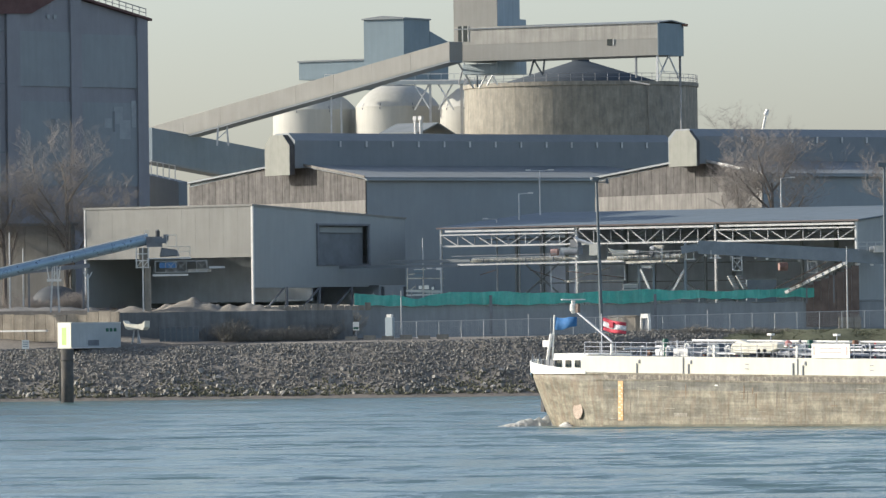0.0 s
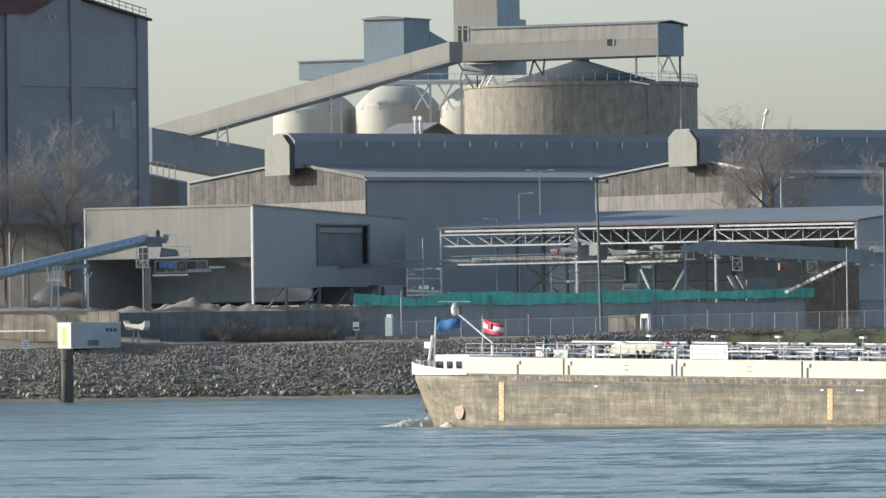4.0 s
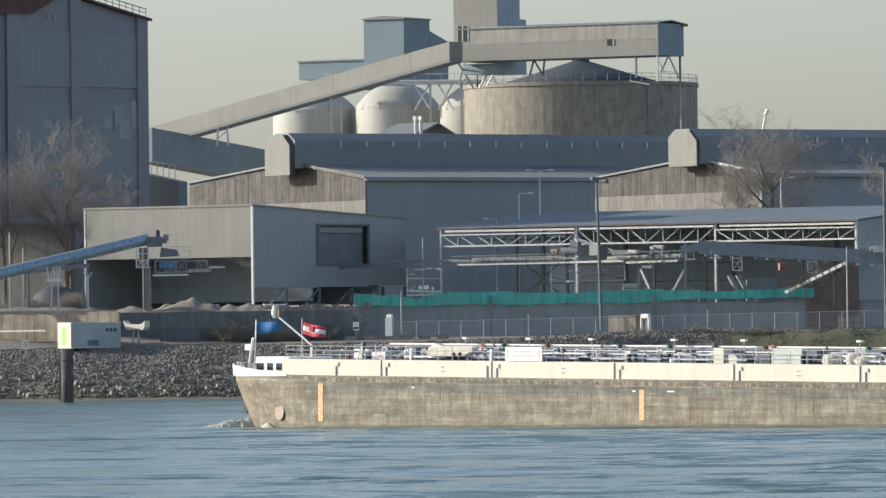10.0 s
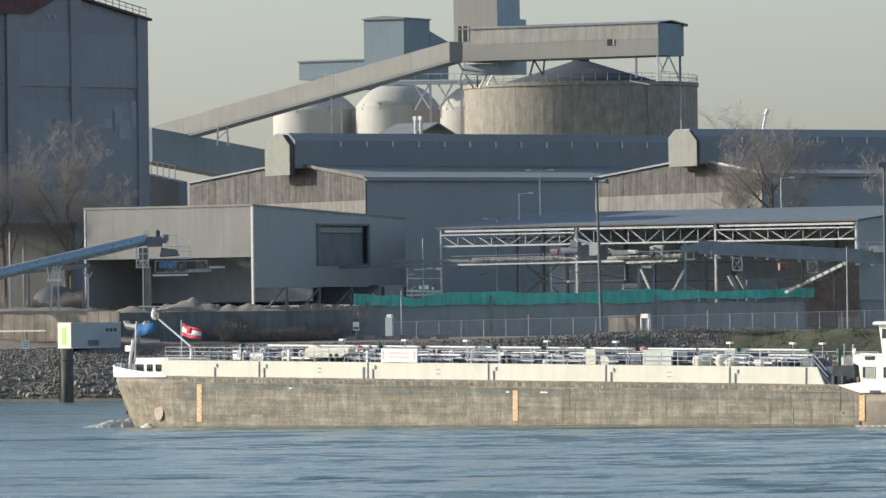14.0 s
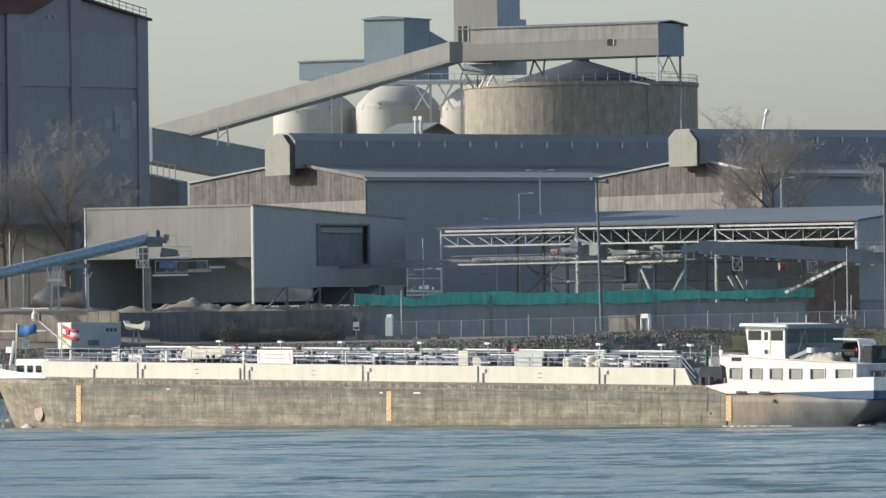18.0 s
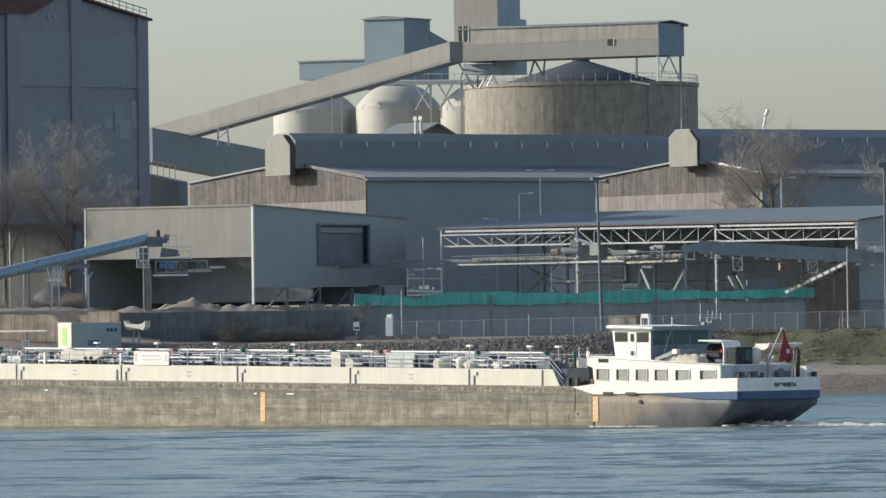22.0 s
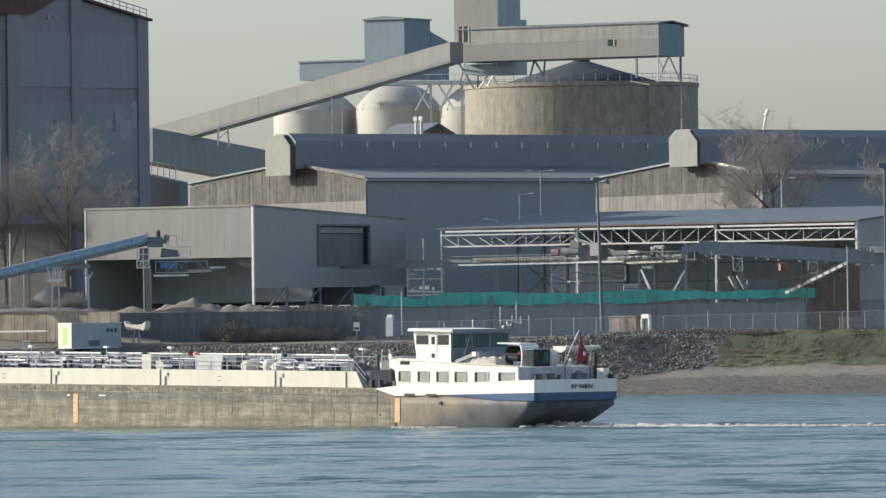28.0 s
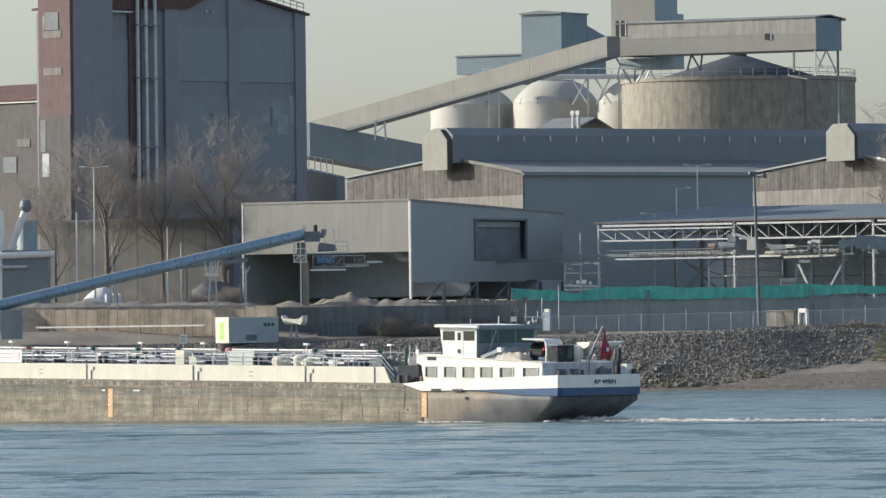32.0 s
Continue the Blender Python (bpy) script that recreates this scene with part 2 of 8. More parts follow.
def beam(bm, p, q, w=0.1, h=None):
    """A straight bar of rectangular section."""
    p, q = Vector(p), Vector(q)
    h = h or w
    d = (q - p).normalized()
    a = d.cross((0, 0, 1)) if abs(d.z) < 0.95 else d.cross((0, 1, 0))
    a.normalize()
    c = a.cross(d).normalized()
    v = [bm.verts.new(o + a * (w / 2) * s + c * (h / 2) * t) for o in (p, q) for s, t in ((-1, -1), (1, -1), (1, 1), (-1, 1))]
    for f in ((0, 1, 2, 3), (7, 6, 5, 4), (0, 4, 5, 1), (1, 5, 6, 2), (2, 6, 7, 3), (3, 7, 4, 0)):
        bm.faces.new([v[i] for i in f])
    return bm


def tube(bm, p, q, r, r2=None, n=8):
    p, q = Vector(p), Vector(q)
    r2 = r if r2 is None else r2
    d = (q - p).normalized()
    a = d.cross((0, 0, 1)) if abs(d.z) < 0.95 else d.cross((0, 1, 0))
    a.normalize()
    c = a.cross(d).normalized()
    rings = [[bm.verts.new(o + (a * math.cos(k * 2 * math.pi / n) + c * math.sin(k * 2 * math.pi / n)) * rr) for k in range(n)] for o, rr in ((p, r), (q, r2))]
    for k in range(n):
        bm.faces.new((rings[0][k], rings[1][k], rings[1][(k + 1) % n], rings[0][(k + 1) % n]))
    bm.faces.new(rings[0])
    bm.faces.new(rings[1][::-1])
    return bm


def prism(bm, pts, axis, a0, a1):
    """A flat outline drawn in the two other axes and pushed along one axis."""
    def place(p, a):
        return {"x": (a, p[0], p[1]), "y": (p[0], a, p[1]), "z": (p[0], p[1], a)}[axis]
    lo = [bm.verts.new(place(p, a0)) for p in pts]
    hi = [bm.verts.new(place(p, a1)) for p in pts]
    k = len(pts)
    faces = [bm.faces.new(lo), bm.faces.new(hi[::-1])]
    for i in range(k):
        faces.append(bm.faces.new((lo[i], hi[i], hi[(i + 1) % k], lo[(i + 1) % k])))
    bmesh.ops.recalc_face_normals(bm, faces=faces)
    return bm


def lathe(bm, prof, n=48, cx=0.0, cy=0.0):
    """A turned shape from (radius, height) pairs."""
    rings = []
    for r, z in prof:
        rings.append([bm.verts.new((cx + r * math.cos(2 * math.pi * k / n), cy + r * math.sin(2 * math.pi * k / n), z)) for k in range(n)])
    for a, b in zip(rings, rings[1:]):
        for k in range(n):
            bm.faces.new((a[k], a[(k + 1) % n], b[(k + 1) % n], b[k]))
    bm.faces.new(rings[0][::-1])
    bm.faces.new(rings[-1])
    return bm


def solid(bm, t):
    """Gives an open skin a thickness."""
    bm.normal_update()
    bmesh.ops.solidify(bm, geom=bm.faces[:], thickness=t)
    return bm


def soften(bm, w=0.03, seg=1):
    bmesh.ops.bevel(bm, geom=[e for e in bm.edges if len(e.link_faces) == 2 and e.calc_face_angle(0) > 0.6], offset=w, segments=seg, affect="EDGES")
    return bm


# ---------------------------------------------------------------- river, banks, yard ground
def shore(x):
    """The far bank's cross-section at x: rubble slope to the left, beach and grass to the right."""
    b = min(1, max(0, (x - 10) / 22))
    b = b * b * (3 - 2 * b)
    wob = 0.5 * math.sin(x * 0.21) + 0.3 * math.sin(x * 0.53 + 1)
    y0 = 839 - 0.13 * min(40, max(-80, x)) - 4 * b + wob
    crest = 6.15 + 0.008 * max(-60, min(0, x)) + 0.03 * max(0, min(20, x))
    left = [(y0 - 30, -3), (y0 - 1.5, -0.25), (y0, 0.05), (y0 + 2, 0.5), (y0 + 4.5, 1.3), (y0 + 8.5, 3.1), (y0 + 12.5, 4.6), (y0 + 16, crest - 0.35), (y0 + 19, crest)]
    right = [(y0 - 30, -2), (y0 - 3, -0.2), (y0, 0.05), (y0 + 6, 1.0), (y0 + 13, 1.9), (y0 + 19, 2.75), (y0 + 23, 4.1), (y0 + 28, 6.4), (y0 + 31, 7.1)]
    mid = [(p[0] * (1 - b) + q[0] * b, p[1] * (1 - b) + q[1] * b) for p, q in zip(left, right)]
    end = 6.75 + 0.35 * b + 0.8 * min(1, max(0, (-30 - x) / 5))
    return mid + [(874, end), (879.6, end), (880, 10.4), (960, 10.4), (1400, 10.4), (4800, 10.4)]


def rubble_foot(x):
    """Share of the slope at which the loose stones begin."""
    return 0.5 * min(1, max(0, (x - 5) / 22)) + 0.05 * noise.noise((x * 0.3, 0, 7))


def rubble_end(s):
    """Where along the bank the stones give way to grass."""
    return 29.5 + 9 * (s - 0.5) + 1.5 * noise.noise((s * 9, 3, 1))


def build_ground():
    xs = [-4000, -1500, -500, -220] + [-120 + 3 * i for i in range(40)] + [0.7 * i for i in range(130)] + [92, 110, 130, 220, 500, 1500, 4000]
    near = [(-800, 4.9), (-40, 4.9), (6, 4.9), (14, 2.0), (24, -1.5), (60, -4)]
    fold = 5
    rows, shares = [], []
    for x in xs:
        p = shore(x)
        row, share = near + p[:3], [-1] * (len(near) + 3)
        for i in range(2, 8):
            for k in range(1, fold + 1):
                f = k / fold
                row = row + [(p[i][0] * (1 - f) + p[i + 1][0] * f, p[i][1] * (1 - f) + p[i + 1][1] * f)]
                share.append((i - 2 + f) / 6)
        rows.append(row + p[9:])
        shares.append(share + [2] * len(p[9:]))
    verts, faces, mats = [], [], []
    k = len(rows[0])
    for x, row, share in zip(xs, rows, shares):
        for (y, z), s in zip(row, share):
            rough = 0.05 if 0 < s <= 1 else 0
            lump = 0.1 * noise.noise((x * 0.4, y * 0.35, 2)) if s > 0.5 and x > 24 and s < 1.5 else 0
            verts.append((x, y + random.uniform(-2, 2) * rough, z + random.uniform(-1, 1) * rough + lump))
    for i in range(len(xs) - 1):
        x = xs[i]
        for j in range(k - 1):
            a = i * k + j
            faces.append((a, a + k, a + k + 1, a + 1))
            s = shares[i][j]
            n = 0.05 * noise.noise((x * 0.25, s * 7, 5)) + 0.04 * noise.noise((x * 1.1, s * 16, 8))
            if j < 4:
                m = 1
            elif s < 0:
                m = 3
            elif s > 1.5:
                m = 0
            elif x > rubble_end(s) or s < rubble_foot(x) - 0.03:
                m = 3 if s < 0.33 + n else 2 if s < 0.53 + 0.6 * n else 1
            else:
                m = 3 if s < 0.1 else 0
            mats.append(m)
    me = bpy.data.meshes.new("ground")
    me.from_pydata(verts, [], faces)
    for n in ("earth", "grass", "sand", "mud"):
        me.materials.append(M[n])
    me.polygons.foreach_set("material_index", mats)
    me.polygons.foreach_set("use_smooth", [True] * len(mats))
    tagged(new("ground", me), "earth river bank with sandy beach, grass slope and raised yard", "ground", kind="structure")
    bm = B()
    vs = [bm.verts.new(c) for c in ((-4000, 16, 0), (4000, 16, 0), (4000, 862, 0), (-4000, 862, 0))]
    bm.faces.new(vs)
    tagged(part("water", bm, "water"), "rippled blue-grey river water reflecting a hazy sky", "river", kind="structure")


build_ground()


def rock(bm, c, r):
    """An angular quarry stone."""
    base = ((-1, -1, -1), (1, -1, -1), (1, 1, -1), (-1, 1, -1), (-1, -1, 1), (1, -1, 1), (1, 1, 1), (-1, 1, 1))
    q = Euler((random.uniform(0, 6), random.uniform(0, 6), random.uniform(0, 6))).to_matrix()
    s = (random.uniform(0.6, 1.1) * r, random.uniform(0.5, 0.9) * r, random.uniform(0.4, 0.8) * r)
    v = [bm.append(tuple(Vector(c) + q @ Vector([a * s[i] * random.uniform(0.55, 1) for i, a in enumerate(p)]))) or len(bm) - 1 for p in base]
    return [tuple(v[i] for i in f) for f in ((3, 2, 1, 0), (4, 5, 6, 7), (0, 1, 5, 4), (1, 2, 6, 5), (2, 3, 7, 6), (3, 0, 4, 7))]


def on_bank(x, s):
    """Height and depth on the slope at share s of the way from the waterline to the crest."""
    p = shore(x)[2:9]
    f = s * 6
    i = min(5, int(f))
    f -= i
    return p[i][0] * (1 - f) + p[i + 1][0] * f, p[i][1] * (1 - f) + p[i + 1][1] * f


def build_rubble():
    slope = thing("rubble_slope", "sloping river bank of loose grey quarry stones, green with algae low down", "stone slope", kind="stuff")
    for name, n, m in (("algae_stones", 16000, "algae"), ("grey_stones", 30000, "stone")):
        v, f = [], []
        for _ in range(n):
            x = random.uniform(-84, 36)
            s = random.uniform(0.1, 1.02)
            if x > 5 and s < rubble_foot(x) or x > rubble_end(s):
                continue
            green = s < 0.34 + 0.1 * math.sin(x * 0.4) + random.uniform(-0.1, 0.1)
            if green != (m == "algae"):
                continue
            y, z = on_bank(x, s)
            f += rock(v, (x, y, z + random.uniform(0, 0.1)), random.uniform(0.09, 0.22))
        me = bpy.data.meshes.new(name)
        me.from_pydata(v, [], f)
        me.materials.append(M[m])
        ob = tagged(new(name, me), kind="stuff")
        ob.parent = slope
    shapes = []
    for _ in range(8):
        v = []
        f = rock(v, (0, 0, 0), 0.36)
        me = bpy.data.meshes.new("stone")
        me.from_pydata(v, [], f)
        me.materials.append(M["stone"])
        shapes.append(me)
    for i in range(260):
        x = random.uniform(-60, 11)
        y, z = on_bank(x, random.uniform(0.12, 0.5))
        piece("stone", shapes[i % 8], slope, Matrix.Translation((x, y, z + 0.15)) @ Euler((random.uniform(0, 6), 0, random.uniform(0, 6))).to_matrix().to_4x4() @ Matrix.Scale(random.uniform(0.7, 1.15), 4))


build_rubble()


def beach_stones():
    """Small stones and drift on the damp foot of the beach."""
    rnd = random.Random(27)
    b = tagged(thing("beach_stones", "small dark stones and drift scattered on the damp beach", "stones"), kind="stuff")
    v, f = [], []
    for _ in range(6000):
        x = rnd.uniform(12, 78)
        s = abs(rnd.gauss(0, 0.17)) if rnd.random() < 0.85 else rnd.uniform(0, 0.6)
        if s > 0.62:
            continue
        y, z = on_bank(x, s)
        f += rock(v, (x, y, z + 0.02), rnd.uniform(0.02, 0.06))
    me = bpy.data.meshes.new("pebbles")
    me.from_pydata(v, [], f)
    me.materials.append(M["mud"])
    ob = tagged(new("pebbles", me), kind="stuff")
    ob.parent = b


beach_stones()


# ---------------------------------------------------------------- quay wall, green screen, fences
def build_quay():
    wall = tagged(thing("quay_wall", "dark stained concrete wall of the raised yard", "retaining wall", kind="structure"))
    x = -11.0
    while x < 58:
        part("panel", box(B(), x, x + 3.955, 879.3, 879.58, 6.6, 10.4 + 0.06 * math.sin(x)), "dark_wall", wall)
        x += 3.96
    part("coping", box(B(), -11, 58, 879.2, 879.7, 10.47, 10.55), "dark_wall", wall)
    screen = thing("green_screen", "sagging green netting screen tied along the yard fence", "screen")
    x0, n = -10.33, 24
    x1 = 43.87
    for i in range(n):
        a, b = x0 + (x1 - x0) * i / n, x0 + (x1 - x0) * (i + 1) / n
        bm = B()
        grid = []
        for r in range(3):
            row = []
            for c in range(7):
                x = a + (b - a) * c / 6
                top = 11.93 - 0.05 * math.sin(c / 6 * math.pi) + 0.13 * math.sin(x * 0.33) + 0.06 * math.sin(x * 1.1) - 0.55 * math.exp(-((x + 3.2) / 1.4) ** 2)
                bot = 10.5 + 0.38 * min(1, max(0, (x - 22) / 8)) + 0.07 * math.sin(x * 0.5) + 0.06 * math.sin(x * 2.3)
                row.append(bm.verts.new((x, 878.9 + 0.05 * math.sin(c * 2.1 + i) + 0.04 * r, bot + (top - bot) * r / 2)))
            grid.append(row)
        for r in range(2):
            for c in range(6):
                bm.faces.new((grid[r][c], grid[r][c + 1], grid[r + 1][c + 1], grid[r + 1][c]))
        solid(bm, 0.02)
        part("net", bm, "net", screen)
        part("post", tube(B(), (a, 879.05, 10.4), (a, 879.05, 12.1), 0.04, n=6), "dark_steel", screen)
    for x, z in ((5.75, 11.6), (25.1, 11.5)):
        part("dark_post", box(B(), x - 0.16, x + 0.16, 878.4, 878.6, 7.0, z), "dark_steel", screen)
    fence = thing("quay_fence", "galvanised steel post fence with wires along the top of the bank", "fence")
    x, last, k = -5.6, 53.0, 0
    while x < last:
        z = 6.75 + 0.012 * max(0, x)
        tall = 0.45 if k % 8 == 6 else 0
        part("post", tube(B(), (x, 866, z - 0.1), (x, 866, z + 1.9 + tall), 0.05, n=6), "steel", fence)
        x2 = min(last, x + 2.6)
        z2 = 6.75 + 0.012 * max(0, x2)
        part("top_rail", tube(B(), (x, 866, z + 1.86), (x2, 866, z2 + 1.86), 0.04, n=6), "steel", fence)
        bm = B()
        for h in range(13):
            beam(bm, (x, 866, z + 0.06 + 0.14 * h), (x2, 866, z2 + 0.06 + 0.14 * h), 0.014)
        for h in range(1, 13):
            beam(bm, (x + 0.2 * h, 866.02, z + 0.04), (x + 0.2 * h, 866.02, z + 1.84), 0.014)
        part("wire_mesh", bm, "steel", fence)
        x, k = x + 2.6, k + 1


build_quay()


# ---------------------------------------------------------------- large buildings
def frame_at(x, y, turn, z=10.4):
    """A building's own axes: x along the wall that faces the sun and the river, y along the shaded wall."""
    return pose(x, y, z, 0, 0, -turn)


def clad_wall(parent, name, x0, x1, y, z_of, z0, step, material, gap=0.05, depth=0.12):
    """Upright sheets side by side; z_of gives the upper edge."""
    n = max(1, round((x1 - x0) / step))
    for i in range(n):
        a, b = x0 + (x1 - x0) * i / n, x0 + (x1 - x0) * (i + 1) / n - gap
        off = 0.005 * (i % 2)
        bm = B()
        prism(bm, [(a, z0), (b, z0), (b, z_of(b)), (a, z_of(a))], "y", y - depth - off, y - off)
        part(name, bm, material, parent)


def long_shed(at, width, length, ridge_x, box_x, label, plinth, end_x, end_w, end_d):
    s = thing("storage_shed", label, "industrial shed", at)
    e, r = 16.8, 19.2                       # eaves and ridge above the yard
    def top(x):
        return e + (r - e) * (1 - abs(x - ridge_x) / (abs(ridge_x) if x > ridge_x else width + ridge_x))
    outline = [(-width, 0), (0, 0), (0, e), (ridge_x, r), (-width, e + 0.4)]
    part("wall", prism(B(), outline, "y", 0.15, length), "shed_wall", s, "dark sheet-clad long wall")
    clad_wall(s, "cladding_sheet", -width, 0, 0.12, top, 14.6 if plinth else 14.0, 1.7, "brown_clad")
    clad_wall(s, "plinth_sheet", -width, 0, 0.06, lambda x: (14.8 if plinth else 14.1), 0.0, 3.3, "pale_clad", 0.03)
    for x, side in ((ridge_x, 1), (ridge_x, -1)):
        x2 = 0.6 if side > 0 else -width - 0.6
        z2 = e - 0.05 if side > 0 else e + 0.35
        bm = B()
        prism(bm, [(x, r + 0.05), (x2, z2 + 0.05), (x2, z2 + 0.3), (x, r + 0.3)], "y", -0.4, length + 0.4)
        part("roof", bm, "roof", s, "grey corrugated roof slope")
    bm = B()
    beam(bm, (0.66, -0.4, e - 0.05), (0.66, length, e - 0.05), 0.25)
    part("gutter", bm, "shed_wall", s)
    bm = B()
    beam(bm, (0.62, -0.5, e + 0.3), (ridge_x, -0.5, r + 0.35), 0.12, 0.3)
    part("verge", bm, "pale_clad" if not plinth else "steel", s, "pale roof verge")
    # raised monitor along the ridge, with louvre posts and a boxed end
    c, w = box_x, 3.2
    prof = [(c - w, r - 0.6), (c + w, r - 0.6), (c + w, r + 3.0), (c + w * 0.5, r + 4.0), (c - w * 0.5, r + 4.0), (c - w, r + 3.0)]
    part("roof_monitor", prism(B(), prof, "y", -2.6 + end_d, length + 11), "roof_dark", s, "dark raised ridge monitor")
    c2, w2 = end_x, end_w
    foot = r - 1.5 if end_d > 0.6 else r - 0.9
    box_prof = [(c2 - w2, foot), (c2 + w2, foot), (c2 + w2, r + 2.35), (c2 + w2 * 0.45, r + 3.78), (c2 - w2 * 0.45, r + 3.78), (c2 - w2, r + 2.35)]
    part("monitor_end", prism(B(), box_prof, "y", -2.6, -2.5), "moss_clad", s, "beige boxed end of the roof monitor")
    part("monitor_box", prism(B(), box_prof, "y", -2.49, -2.6 + end_d), "brown_clad", s, "weathered box behind the monitor end")
    y = 5.0
    while y < length + 9:
        part("louvre_lamp", box(B(), c + w + 0.02, c + w + 0.2, y, y + 0.22, r + 2.2, r + 2.95), "steel", s)
        y += 4.05
    return s


BACK = 1.045                   # the further shed stands this much further off than the nearer one's line
long_shed(frame_at(-9.63 * BACK, 960 * BACK, 57, 6.5 + 3.9 * BACK) @ Matrix.Scale(BACK, 4), 44, 47, -18.5, -17.4, "long dark sheet-clad storage shed with weathered gable and ridge monitor", False, -17.4, 3.05, 0.8)
long_shed(frame_at(41.64, 965, 57), 38.5, 60, -15.5, -15.0, "long storage shed with streaked brown gable and beige ridge box", True, -14.2, 3.15, 0.5)


def transfer_shed():
    s = thing("transfer_shed", "beige metal-clad shed on posts with a dark side opening", "industrial shed", frame_at(-22.52, 890, 33))
    clad_wall(s, "cladding_sheet", -24.5, 0, 0.0, lambda x: 12.35 - 0.004 * x, 6.2, 1.02, "clad", 0.004, 0.1)
    # side in the shaded-side cladding colour, built round its opening
    def top(y):
        return 12.3 - 1.35 * y / 33.2
    for a, b, z0, z1 in ((0.02, 13.8, 2.5, None), (25.0, 33.2, 2.8, None), (13.8, 25.0, 2.6, 5.3), (13.8, 25.0, 10.25, None)):
        bm = B()
        prism(bm, [(a, z0), (b, z0), (b, z1 or top(b)), (a, z1 or top(a))], "x", -0.15, 0.0)
        part("side_wall", bm, "clad_dark", s)
    bm = B()
    prism(bm, [(-0.2, 12.25), (33.4, 10.9), (33.4, 11.12), (-0.2, 12.5)], "x", -24.7, 0.12)
    part("roof", bm, "clad", s)
    part("back_wall", box(B(), -24.5, -0.1, 33.0, 33.2, 6.0, 10.7), "clad_dark", s)
    # Unseen end wall, carried down to keep sun from beneath the shed.
    part("far_wall", box(B(), -24.5, -24.35, 0.1, 33.0, 0.4, 11.0), "clad_dark", s)
    part("inner_wall", box(B(), -24.3, -0.3, 27.8, 28, 0.5, 6.5), "inner_pale", s, "shaded rear partition")
    # Added screen stands in for the dim depth under the shed.
    part("inner_wall", box(B(), -24.3, -0.3, 13.0, 13.2, 0.9, 6.4), "inner_pale", s, "added screen backing the dim space under the shed")
    for x in (-20, -15, -10, -5):
        part("rear_post", box(B(), x, x + 0.3, 14, 14.3, 0, 6.3), "clad_dark", s)
    part("corner_post", box(B(), -0.12, 0.16, -0.16, 0.1, 0, 12.3), "white_steel", s)
    part("corner_post", box(B(), -24.6, -24.4, -0.16, 0.1, 0, 12.3), "white_steel", s)
    for y in (7, 14, 21, 28, 33):
        part("leg", box(B(), -0.2, 0.1, y, y + 0.3, 0, 2.6), "dark_steel", s)
    for y in (3, 10.5, 17.5):
        bm = B()
        beam(bm, (0, y, 0.1), (0, y + 3.6, 2.5), 0.18)
        part("brace", bm, "dark_steel", s)
    for z in (5.3, 10.15):
        part("lintel", box(B(), -0.02, 0.2, 13.6, 25.2, z - 0.12, z + 0.12), "dark_steel", s)
    for y in (13.8, 24.9):
        part("jamb", box(B(), -0.02, 0.25, y - 0.15, y + 0.15, 5.2, 10.2), "dark_steel", s)
    part("light_strip", box(B(), -0.6, -0.5, 15.2, 24.5, 9.2, 9.9), "clad_dark", s)
    # Sheet set in the opening, coloured as the dim interior behind.
    part("panel", box(B(), -0.9, -0.75, 13.9, 24.9, 5.4, 10.2), "void", s, "sheet coloured as the dim interior, set in the opening")


transfer_shed()


